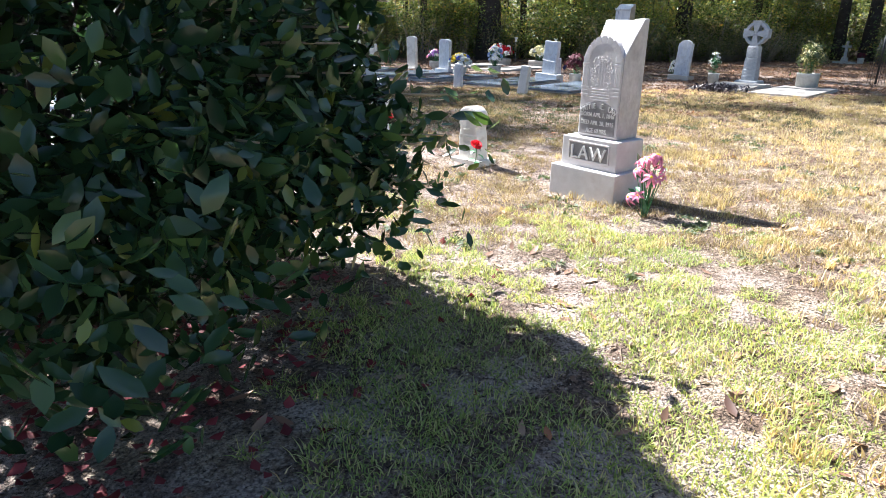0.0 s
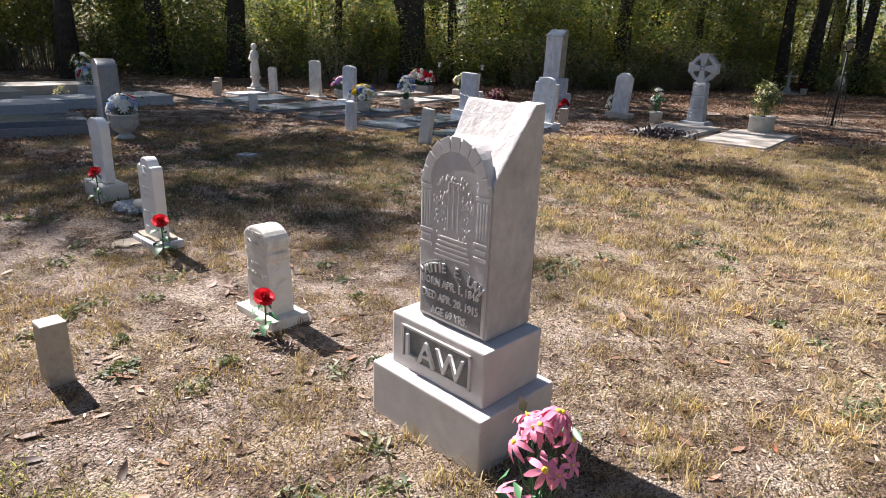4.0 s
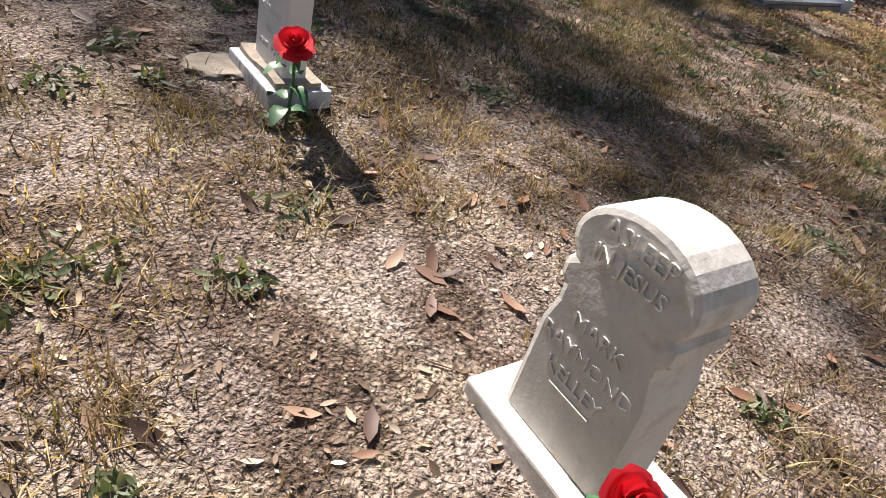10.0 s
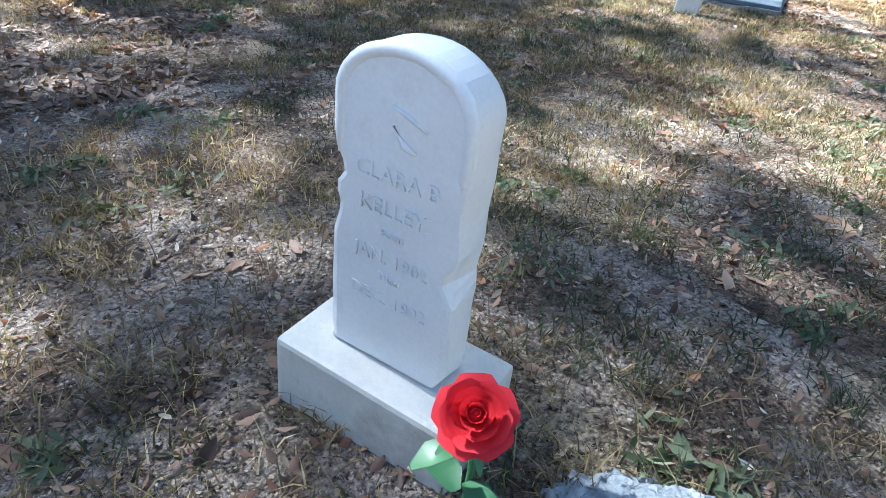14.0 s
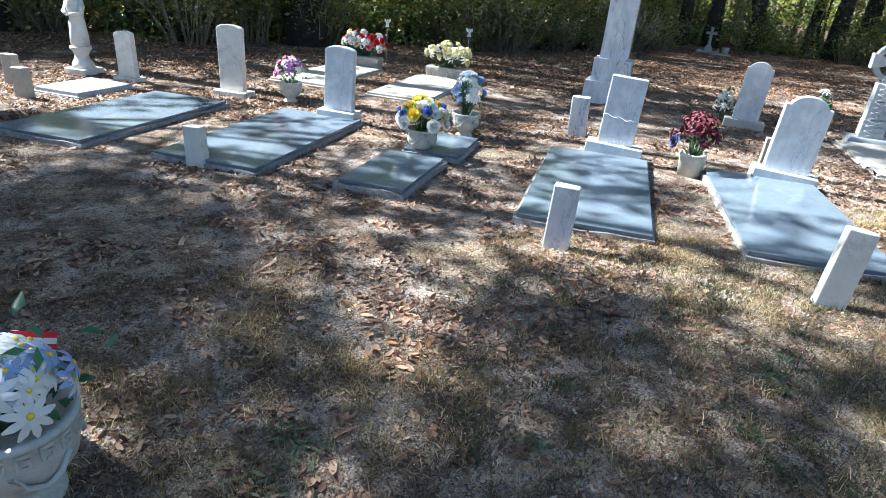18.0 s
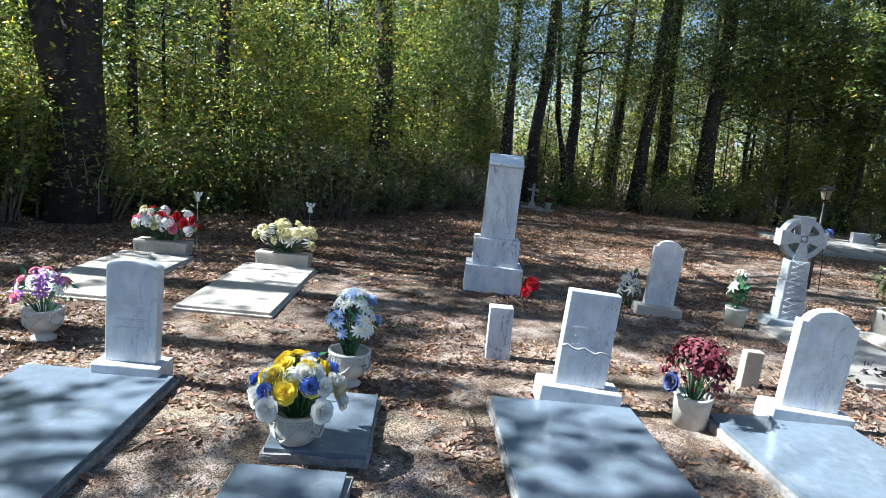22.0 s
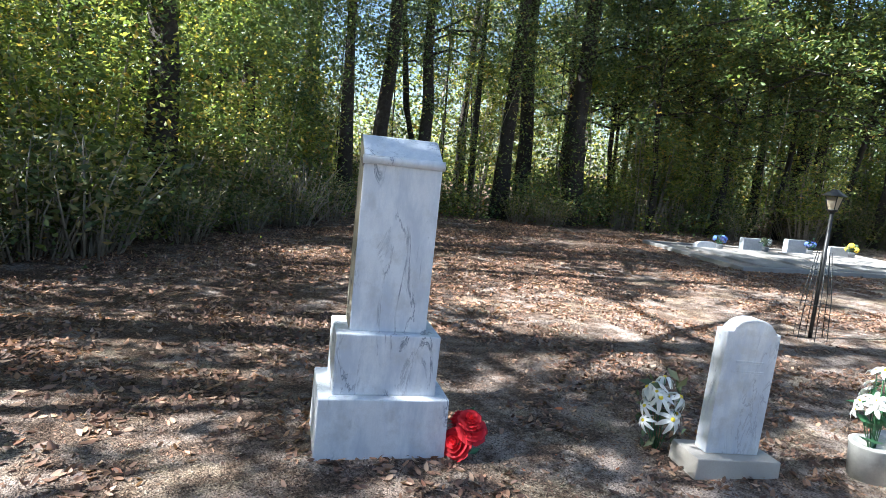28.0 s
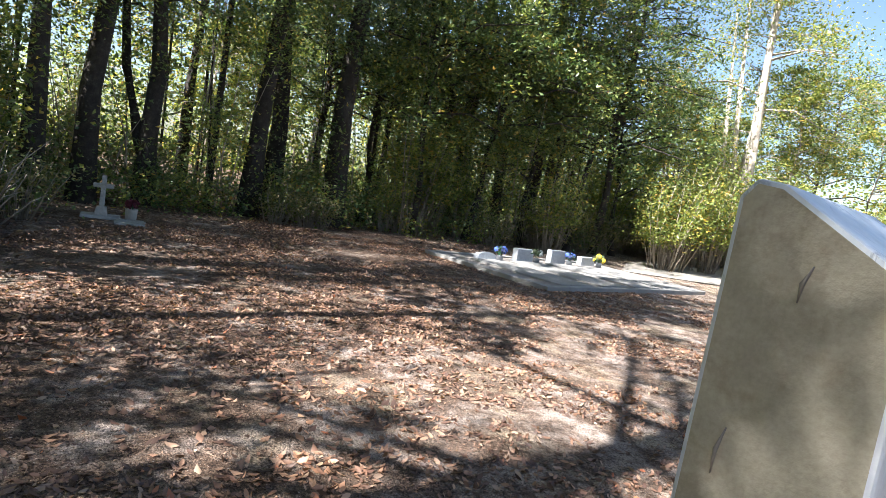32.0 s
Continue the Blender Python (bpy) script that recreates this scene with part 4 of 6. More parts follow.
p = scatter(1500, -5, 9, 3, 24, RNG)
lay("twigs", leaf_cards("twigs", lifted(p, 0.008), 0.16, 0.0045, RNG, 0.12, 0.9), M_TWIGL, "thin dry twigs lying on the ground", "twigs")


# ---- grave stones ----
def edge_chips(bm, amount, scale=9.0, seed=0):
    for q in bm.verts:
        q.co += noise.noise_vector(q.co * scale + Vector((seed, 0, 0))) * amount
    return bm


def tablet_profile(kind, w, h):
    a = w / 2
    if kind == "round":
        return [(-a, 0), (a, 0)] + arc(0, h - a * 0.62, a, 0, 180, 16, 0.62)
    if kind == "segment":
        return [(-a, 0), (a, 0), (a, h - 0.1 * w)] + [(a * math.cos(radians(t)), h - 0.1 * w + 0.16 * w * math.sin(radians(t))) for t in range(15, 166, 15)] + [(-a, h - 0.1 * w)]
    if kind == "shoulder":
        s, r = h - 0.34 * w, 0.30 * w
        return [(-a, 0), (a, 0), (a, s), (a * 0.93, s + 0.06 * w), (a * 0.78, s + 0.10 * w)] + arc(0, h - r, r, 0, 180, 12) + [(-a * 0.78, s + 0.10 * w), (-a * 0.93, s + 0.06 * w), (-a, s)]
    if kind == "cusp":
        s = h - 0.22 * w
        return [(-a, 0), (a, 0), (a, s), (a * 0.80, s), (a * 0.74, s + 0.07 * w)] + arc(0, h - 0.22 * w, 0.37 * w, 20, 160, 10, 0.6) + [(-a * 0.74, s + 0.07 * w), (-a * 0.80, s), (-a, s)]
    return [(-a, 0), (a, 0), (a, h), (-a, h)]


def tablet(name, x, y, yaw, w, h, t, kind, base, material, label, lines=(), tilt=(0, 0), z=None, letter=0.035, top=0.68, group="upright tablet stones", crack=False, base_mat=None, bars=0, cut=0.0016):
    """An upright tablet on a base, with its raised inscription."""
    ob = thing(name, x, y, yaw, label, "gravestone", group, z=z, tilt=tilt)
    bw, bd, bh = base
    if bh:
        bm = box(bmesh.new(), bw, bd, bh + 0.05, (0, 0, -0.05), 0.008, 0.985)
        part("base", edge_chips(bm, 0.003, 14, x), base_mat or material, ob)
    bm = slab_profile(tablet_profile(kind, w, h), t, 0.008)
    bmesh.ops.translate(bm, verts=bm.verts[:], vec=(0, 0, bh))
    part("tablet", edge_chips(bm, 0.0025, 11, y), material, ob)
    for k, text in enumerate(lines):
        if text:
            letters(text, letter, cut, (0, -t / 2 - 0.0005, bh + h * top - k * letter * 1.75), ob, material)
    for k in range(bars):
        bm = bmesh.new()
        box(bm, w * (0.62 if k % 2 else 0.5), 0.001, 0.012, (0, -t / 2 - 0.001, bh + h * top - k * 0.055), 0.002)
        part("worn_inscription", bm, material, ob)
    if crack:
        pts = [(-w / 2 + w * k / 9, -t / 2 - 0.002, bh + h * 0.42 + 0.012 * math.sin(k * 1.9) - 0.004 * k) for k in range(10)]
        part("mended_crack", tube(pts, [0.008] * 10, 5), M_GRANITE, ob, "grey cement seam")
    return ob


def post(x, y, yaw, w, d, h, label, tilt=(0, 0), material=None, bevel=0.008):
    bm = box(bmesh.new(), w, d, h + 0.1, (0, 0, -0.1), bevel, 0.95)
    edge_chips(bm, 0.005, 10, x * 3)
    return solid("footstone", bm, material or M_POST, x, y, yaw, label, "footstone", "small marble footstones", tilt=tilt)


def ledger(x, y, yaw, w, l, h, material, label, rim=None, tilt=(0, 0), group="flat grave ledgers"):
    """A ledger: a flat top with pitched rocky sides below it."""
    ob = thing("grave_ledger", x, y, yaw, label, "grave ledger", group, tilt=tilt)
    if rim:
        bm = box(bmesh.new(), w + 0.03, l + 0.03, h + 0.028, (0, 0, -0.05), 0, 1.0, 0.024, x)
        part("rough_side", bm, rim, ob, "pitched rocky sides")
        bm = box(bmesh.new(), w - 0.004, l - 0.004, 0.03, (0, 0, h - 0.022), 0.004)
        part("top", bm, material, ob, "smooth top")
    else:
        bm = box(bmesh.new(), w, l, h + 0.06, (0, 0, -0.06), 0.01)
        part("slab", edge_chips(bm, 0.004, 6, x), material, ob)
        bm = box(bmesh.new(), w + 0.05, l + 0.05, 0.06 + h * 0.3, (0, 0, -0.06), 0.008)
        part("footing", edge_chips(bm, 0.006, 7, y), material, ob)
    return ob


def law_monument():
    ob = thing("pulpit_monument", 1.486, 6.889, -44.0, "white marble monument with carved gate scene on two stepped bases", "monument", z=-0.045)
    part("lower_base", edge_chips(box(bmesh.new(), 0.575, 0.41, 0.30, (0, -0.012, -0.06), 0.008), 0.003, 8), M_PINK, ob, "stained lower block")
    upper = part("upper_base", edge_chips(box(bmesh.new(), 0.476, 0.315, 0.215, (0, 0, 0.238), 0.008), 0.003, 8, 2), M_PINK, ob)
    frame_bm = bmesh.new()
    for sx, sz, cx, cz in ((0.36, 0.012, 0, 0.285), (0.36, 0.012, 0, 0.412), (0.012, 0.139, -0.174, 0.285), (0.012, 0.139, 0.174, 0.285)):
        box(frame_bm, sx, 0.014, sz, (cx, -0.158, cz), 0.003)
    part("name_panel_frame", frame_bm, M_PINK, upper)
    letters("LAW", 0.135, 0.010, (0, -0.163, 0.302), upper, M_PALECUT, "family_name", spacing=1.1)
    # the die: a broken-topped block that slopes up to the back
    z0 = 0.455
    bm = bmesh.new()
    side = [(-0.140, 0), (-0.140, 0.56), (-0.02, 0.70), (0.075, 0.80), (0.135, 0.805), (0.135, 0)]
    tmp = slab_profile([(-y, z) for y, z in side], 0.10, 0.008)
    pour(bm, tmp, (0.165, 0, z0), Matrix.Rotation(radians(90), 4, "Z") @ Matrix.Scale(-1, 4, (1, 0, 0)))
    side = [(-0.140, 0), (-0.140, 0.50), (0.005, 0.58), (0.010, 0.66), (0.035, 0.665), (0.110, 0.795), (0.135, 0.795), (0.135, 0)]
    tmp = slab_profile([(-y, z) for y, z in side], 0.33, 0.008)
    pour(bm, tmp, (-0.05, 0, z0), Matrix.Rotation(radians(90), 4, "Z") @ Matrix.Scale(-1, 4, (1, 0, 0)))
    bmesh.ops.recalc_face_normals(bm, faces=bm.faces[:])
    die = part("die", edge_chips(bm, 0.004, 12), M_HEWN, ob, "rough-hewn marble block")
    pts = [(-0.205, 0), (0.205, 0), (0.205, 0.50)] + arc(0, 0.50, 0.205, 8, 172, 18, 0.82) + [(-0.205, 0.50)]
    bm = slab_profile(pts, 0.05, 0.006)
    bmesh.ops.translate(bm, verts=bm.verts[:], vec=(0, -0.125, z0 + 0.012))
    part("arched_panel", edge_chips(bm, 0.002, 14), M_PINK, ob, "arched front panel")
    bm = slab_profile(arc(0, 0.50, 0.19, 0, 180, 16, 0.82), 0.20, 0.004)
    bmesh.ops.translate(bm, verts=bm.verts[:], vec=(0, -0.03, z0 + 0.02))
    part("vault", bm, M_PINK, ob)
    fr = -0.1497

    def relief(name, pieces, parent=die):
        b = bmesh.new()
        for sx, sz, cx, cz in pieces:
            box(b, sx, 0.006, sz, (cx, fr, z0 + cz), 0.002)
        part(name, b, M_PINK, parent)

    for s in (-1, 1):
        relief("column", [(0.010, 0.13, s * (0.145 + 0.016 * k), 0.36) for k in range(4)])
        relief("capital", [(0.075, 0.016, s * 0.168, 0.495), (0.068, 0.022, s * 0.168, 0.515), (0.076, 0.014, s * 0.168, 0.54)])
        relief("pedestal", [(0.078, 0.016, s * 0.166, 0.335), (0.060, 0.018, s * 0.168, 0.31), (0.078, 0.016, s * 0.166, 0.285)])
    relief("stair", [(0.22 - 0.012 * k, 0.011, 0, 0.255 + 0.018 * k) for k in range(5)])
    relief("gate", [(0.008, 0.17, -0.03, 0.36), (0.008, 0.17, 0.03, 0.36), (0.06, 0.008, 0, 0.53), (0.008, 0.14, 0, 0.37)])
    for k in range(9):
        a = radians(20 * k + 10)
        b = pour(bmesh.new(), box(bmesh.new(), 0.053, 0.007, 0.052, (0, 0, -0.026), 0.002), (0.168 * math.cos(a), fr, z0 + 0.52 + 0.145 * math.sin(a)), Matrix.Rotation(-a, 4, "Y"))
        part("arch_stone", b, M_PINK, die)
    b = bmesh.new()
    rr = random.Random(5)
    for k in range(70):
        a, r = rr.uniform(0, 3.14), rr.uniform(0.06, 0.125)
        ball(b, 0.012, (r * math.cos(a), fr + 0.001, z0 + 0.45 + 0.9 * r * math.sin(a)), (1, 0.35, 1), 6)
    for s in (-1, 1):
        for k in range(26):
            ball(b, 0.011, (s * rr.uniform(0.04, 0.115), fr + 0.001, z0 + rr.uniform(0.32, 0.47)), (1, 0.35, 1), 6)
    part("carved_foliage", b, M_PINK, die)
    arch = "MATTIE  E. LAW"
    for k, ch in enumerate(arch):
        if ch != " ":
            f = (k - (len(arch) - 1) / 2) / len(arch)
            m = Matrix.Translation((f * 0.36, 0, z0 + 0.205 - 0.16 * f * f)) @ Matrix.Rotation(f * 0.75, 4, "Y")
            letters(ch, 0.052, 0.008, (0, fr - 0.002, 0), die, M_PALECUT, "letter", m=m)
    for k, text in enumerate(("BORN APR. 1, 1846", "DIED APR. 20, 1915", "AGE 69 YRS.")):
        letters(text, 0.043, 0.008, (0, fr - 0.002, z0 + 0.145 - 0.056 * k), die, M_PALECUT)
    pts = [(-0.19, 0.02), (0.19, 0.02), (0.19, 0.205)] + [(0.19 - 0.038 * k, 0.205 + 0.052 * math.sin(math.pi * k / 10)) for k in range(1, 10)] + [(-0.19, 0.205)]
    b = slab_profile(pts, 0.006, 0.001)
    bmesh.ops.translate(b, verts=b.verts[:], vec=(0, fr, z0))
    part("inscription_ground", b, M_PITTED, die, "darker pitted ground behind the letters")
    b = box(bmesh.new(), 0.34, 0.006, 0.13, (0, -0.158, 0.29), 0.001)
    part("name_panel_ground", b, M_PITTED, upper, "darker pitted ground behind the name")
    b = bmesh.new()
    tmp = bmesh.new()
    bmesh.ops.create_grid(tmp, x_segments=14, y_segments=22, size=0.5)
    for q in tmp.verts:
        edge = max(0.0, min(1.0, 4.5 * (0.5 - abs(q.co.x)))) * max(0.0, min(1.0, 4.5 * (0.5 - abs(q.co.y))))
        lump = noise.fractal(Vector((q.co.x * 3, q.co.y * 4, 1.7)), 1.0, 2.0, 4)
        q.co = Vector((0.2135 + edge * 0.010 * (0.6 + lump), q.co.x * 0.22, z0 + 0.30 + q.co.y * 0.46))
    pour(b, tmp)
    part("hewn_side", b, M_HEWN, die, "rough hewn patch on the side")
    fitting = Matrix.Translation((0.01, 0.032, z0)) @ Matrix.Diagonal((0.79, 0.88, 1.0, 1)) @ Matrix.Translation((0, 0, -z0))
    for o in ob.children:
        if o.name.split(".")[0] in ("die", "arched_panel", "vault"):
            o.matrix_local = fitting


law_monument()


def scroll_stone():
    """A small stone with a rounded scroll head on a thin plinth."""
    ob = thing("scroll_headstone", 0.505, 7.70, -43, "small cream marble stone with rolled scroll top on a thin plinth", "gravestone", tilt=(0, -1.5))
    part("plinth", edge_chips(box(bmesh.new(), 0.36, 0.21, 0.09, (0, 0, -0.05), 0.006), 0.003), M_OLD, ob)
    pts = [(0.92 * p, q) for p, q in [(-0.125, 0), (0.125, 0), (0.12, 0.21), (0.105, 0.26), (0.105, 0.285), (0.12, 0.295), (0.12, 0.325), (0.105, 0.335)] + arc(0, 0.375, 0.125, -12, 192, 14, 0.62) + [(-0.105, 0.335), (-0.12, 0.325), (-0.12, 0.295), (-0.105, 0.285), (-0.105, 0.26), (-0.12, 0.21)]]
    bm = slab_profile(pts, 0.13, 0.012)
    bmesh.ops.translate(bm, verts=bm.verts[:], vec=(0, 0, 0.035))
    part("shaft", edge_chips(bm, 0.002, 9), M_OLD, ob)
    letters("ASLEEP", 0.040, 0.002, (0, -0.067, 0.435), ob, M_OLD)
    letters("IN JESUS", 0.036, 0.002, (0, -0.067, 0.393), ob, M_OLD)
    for k, text in enumerate(("MARK", "RAYMOND", "KELLEY.")):
        letters(text, 0.038, 0.0025, (0, -0.0655, 0.275 - 0.05 * k), ob, M_OLD)
    b = bmesh.new()
    box(b, 0.09, 0.006, 0.005, (0, -0.066, 0.155), 0.001)
    part("rule", b, M_OLD, ob)


scroll_stone()

c = tablet("carved_headstone", -0.504, 8.624, -41, 0.207, 0.53, 0.072, "shoulder", (0.325, 0.195, 0.045), M_MARBLE, "white marble tablet with carved hand in a round panel", ("CLAUD L.", "KELLEY", "Born", "MAR. 1900", "Died", "OCT. 1900"), (0, 0.5), letter=0.030, top=0.60, base_mat=M_VEIN, group="children's headstones", cut=0.0026)
bm = bmesh.new()
box(bm, 0.275, 0.14, 0.022, (0, 0, 0.04), 0, 1, 0.008)
part("mortar_bed", bm, M_MORTAR, c, "crumbling mortar")
bm = lathe([(0.047, 0), (0.048, 0.0012), (0.045, 0.0018), (0.043, 0.0004)], 24)
bmesh.ops.rotate(bm, verts=bm.verts[:], matrix=Matrix.Rotation(radians(90), 3, "X"))
bmesh.ops.translate(bm, verts=bm.verts[:], vec=(0, -0.037, 0.475))
part("round_panel", bm, M_MARBLE, c)
bm = bmesh.new()
for k in range(5):
    tube([(-0.016 + 0.008 * k, -0.038, 0.445), (-0.02 + 0.009 * k, -0.041, 0.475), (-0.010 + 0.003 * k, -0.039, 0.51 - 0.008 * abs(k - 1))], [0.007, 0.006, 0.003], 6, bm)
part("carved_relief", bm, M_MARBLE, c)
bm = bmesh.new()
tmp = bmesh.new()
bmesh.ops.create_icosphere(tmp, subdivisions=4, radius=1)
for q in tmp.verts:
    k = 1 + 0.3 * noise.fractal(q.co * 1.6 + Vector((4, 0, 0)), 1.0, 2.0, 4)
    q.co = Vector((q.co.x * 0.085 * k, q.co.y * 0.115 * k, max(-0.5, min(q.co.z, 0.35)) * 0.025 * k))
pour(bm, tmp)
solid("broken_concrete_piece", bm, M_MORTAR, -0.68, 8.60, -30, "flat broken piece of old cement sunk in the sand", "stone")

def arched_headstone():
    """A round-topped tablet with a raised rim, broken away along both edges."""
    w, h, t, base = 0.212, 0.50, 0.075, 0.125
    ob = thing("arched_headstone", -1.326, 9.552, -40, "white round-topped marble tablet with chipped edges on thick base", "gravestone", "children's headstones", tilt=(0, 2.0))
    part("base", edge_chips(box(bmesh.new(), 0.345, 0.20, base + 0.05, (0, 0, -0.05), 0.01, 0.985), 0.004, 14, 3), M_OLD, ob)
    a, spring = w / 2, h - w / 2 * 0.72
    side = [spring * k / 26 for k in range(27)]
    pts = [(a, z) for z in side] + arc(0, spring, a, 6, 174, 18, 0.72) + [(-a, z) for z in reversed(side)]
    bm = slab_profile(pts, t, 0.009)
    for q in bm.verts:
        front = 1.0 if q.co.y < -t * 0.2 else 0.25
        for s, z, r, deep in ((-1, 0.315, 0.030, 0.020), (-1, 0.255, 0.040, 0.013), (1, 0.20, 0.035, 0.022), (1, 0.30, 0.055, 0.008), (-1, 0.02, 0.02, 0.006), (1, 0.0, 0.03, 0.014)):
            if q.co.x * s > a * 0.8:
                q.co.x -= s * deep * front * max(0.0, 1 - abs(q.co.z - z) / r)
    bmesh.ops.translate(bm, verts=bm.verts[:], vec=(0, 0, base))
    part("tablet", edge_chips(bm, 0.0022, 16, 5), M_MARBLE, ob)
    path = [(a - 0.011, base + z) for z in (0.345, 0.37)] + [(p, base + q) for p, q in arc(0, spring, a - 0.011, 0, 180, 20, 0.72)] + [(-a + 0.011, base + z) for z in (0.37, 0.335)]
    n = len(path)
    bm = tube([(p, -t / 2 + 0.0065, q) for p, q in path], [0.006] + [0.0105] * (n - 2) + [0.006], 8)
    part("raised_rim", edge_chips(bm, 0.001, 40, 2), M_MARBLE, ob, smooth=True)
    bm = bmesh.new()
    tube([(-0.012, -t / 2, base + 0.425), (0.010, -t / 2, base + 0.418), (0.040, -t / 2, base + 0.405)], [0.002, 0.004, 0.002], 6, bm)
    tube([(-0.010, -t / 2, base + 0.400), (0.008, -t / 2, base + 0.378), (0.026, -t / 2, base + 0.372)], [0.002, 0.006, 0.003], 6, bm)
    part("carved_relief", bm, M_MARBLE, ob)
    for text, size, z in (("CLARA B", 0.034, 0.318), ("KELLEY.", 0.034, 0.268), ("Born", 0.020, 0.235), ("JAN. 1902", 0.030, 0.190), ("Died", 0.020, 0.160), ("DEC. 1902", 0.030, 0.118)):
        letters(text, size, 0.0023, (0, -t / 2 - 0.0003, base + z), ob, M_MARBLE)


arched_headstone()

# the flat rock with a shell-shaped dome
ob = thing("shell_rock", -0.940, 9.225, -30, "flat bluish rough rock topped by a ribbed pale shell", "stone")
bm = bmesh.new()
tmp = bmesh.new()
bmesh.ops.create_icosphere(tmp, subdivisions=5, radius=1)
for q in tmp.verts:
    n = noise.fractal(q.co * 2.2, 1.0, 2.0, 4)
    fl = noise.noise_vector(q.co * 9) * 0.05
    k = 1 + 0.16 * n
    q.co = Vector((q.co.x * 0.20 * k, q.co.y * 0.118 * k, q.co.z * 0.045)) + Vector((fl.x * 0.25, fl.y * 0.25, fl.z * 0.42))
pour(bm, tmp, (0, 0, 0.02))
part("rock", bm, M_ROUGHROCK, ob, smooth=True)
bm = bmesh.new()
tmp = bmesh.new()
bmesh.ops.create_uvsphere(tmp, u_segments=40, v_segments=20, radius=0.046)
for q in tmp.verts:
    a = math.atan2(q.co.y, q.co.x)
    q.co *= 1 + 0.04 * math.cos(a * 12 + q.co.z * 90) + 0.035 * math.cos(a * 12 - q.co.z * 90)
    q.co.z *= 0.72
pour(bm, tmp, (0.10, -0.025, 0.074))
part("shell", bm, M_CARVED, ob, "ribbed pale shell", smooth=True)

# small posts
post(-0.175, 6.98, -40, 0.105, 0.10, 0.27, "squared cream marble footstone with dark stains", (0, 2))
post(-1.17, 7.83, -35, 0.085, 0.085, 0.17, "low dark weathered footstone", (2, -3))
post(1.03, 13.20, -38, 0.165, 0.09, 0.47, "leaning white marble footstone with green stains", (-3, 6), M_OLD)
post(-0.14, 14.29, -40, 0.17, 0.09, 0.43, "white marble footstone with grey stain before a ledger", (0, 2), M_TABLET)
post(1.87, 17.20, -42, 0.205, 0.12, 0.445, "grey stained marble footstone", (0, -1), M_VEIN)
post(3.30, 15.77, -40, 0.15, 0.09, 0.30, "small pale footstone behind dark red flowers", (0, 2), M_POST)
post(-2.27, 16.42, -38, 0.17, 0.09, 0.33, "pale marble footstone beside a polished ledger", (0, -3), M_OLD)
post(-3.95, 19.15, -38, 0.18, 0.10, 0.32, "weathered grey marble footstone near a statue", (0, -2), M_POST)

# the flush corner marker with its letter
ob = thing("corner_marker", -0.98, 11.95, -18, "small grey granite lot marker set flush, letter O", "lot marker")
part("block", box(bmesh.new(), 0.165, 0.165, 0.13, (0, 0, -0.10), 0.006), M_GRANITE, ob)
bm = bmesh.new()
for k in range(20):
    a, b = radians(18 * k), radians(18 * k + 18)
    tube([(0.032 * math.cos(a), 0.043 * math.sin(a), 0.030), (0.032 * math.cos(b), 0.043 * math.sin(b), 0.030)], [0.0055] * 2, 5, bm)
part("letter", bm, M_METAL, ob, "dark letter O")

# polished ledgers with their tablets
LEDGER = "polished blue-grey granite ledger with rocky sides, dappled with light"
ledger(0.835, 15.34, -37, 0.95, 2.16, 0.066, M_POLISH, LEDGER, M_ROCKG)
tablet("square_tablet", 1.655, 16.205, -40, 0.345, 0.657, 0.10, "square", (0.56, 0.25, 0.10), M_TABLET, "white square-topped marble tablet with a mended crack", ("MARY E. KELLEY", "MAR. 4, 1877", "OCT. 16, 1903"), (-1, 3), z=0.098, letter=0.034, top=0.60, crack=True)
ledger(2.04, 14.42, -35, 0.955, 2.12, 0.066, M_POLISH, LEDGER, M_ROCKG)
tablet("domed_tablet", 2.86, 15.185, -40, 0.40, 0.70, 0.09, "cusp", (0.57, 0.24, 0.09), M_TABLET, "white dome-topped marble tablet at the head of a ledger", (), (-1, 4), z=0.093)
ledger(-0.75, 15.90, -39.5, 0.54, 1.0, 0.075, M_POLISH, "short polished granite ledger with rocky edge", M_ROCKG)
ledger(0.0, 16.72, -38, 0.54, 0.80, 0.07, M_POLISH, "short polished granite ledger behind a flower urn", M_ROCKG)
ledger(-1.58, 17.20, -38, 0.95, 2.12, 0.066, M_POLISH, LEDGER, M_ROCKG)
tablet("round_headstone", -0.755, 17.965, -38, 0.33, 0.66, 0.09, "segment", (0.44, 0.24, 0.07), M_TABLET, "white upright headstone with low curved top and inscription", (), (0, 1), z=0.083, bars=5)
ledger(-2.92, 18.14, -38, 0.95, 2.10, 0.066, M_POLISH, LEDGER, M_ROCKG)
tablet("round_headstone", -1.76, 19.40, -40, 0.33, 0.76, 0.09, "segment", (0.46, 0.24, 0.06), M_OLD, "grey-stained upright headstone with low curved top", (), (0, -1), bars=4)
tablet("small_round_headstone", -2.98, 20.28, -40, 0.26, 0.55, 0.08, "segment", (0.36, 0.20, 0.05), M_OLD, "small weathered round-topped headstone", (), (0, -2), bars=2)
ledger(-3.42, 19.62, -40, 0.62, 0.80, 0.06, M_GRANITE, "small pale granite ledger before a statue")
tablet("domed_tablet", 4.70, 17.47, -44, 0.33, 0.76, 0.10, "cusp", (0.52, 0.26, 0.10), M_TABLET, "white dome-topped tablet on stained cement base", (), (-1, 3), bars=2, base_mat=M_CONC)

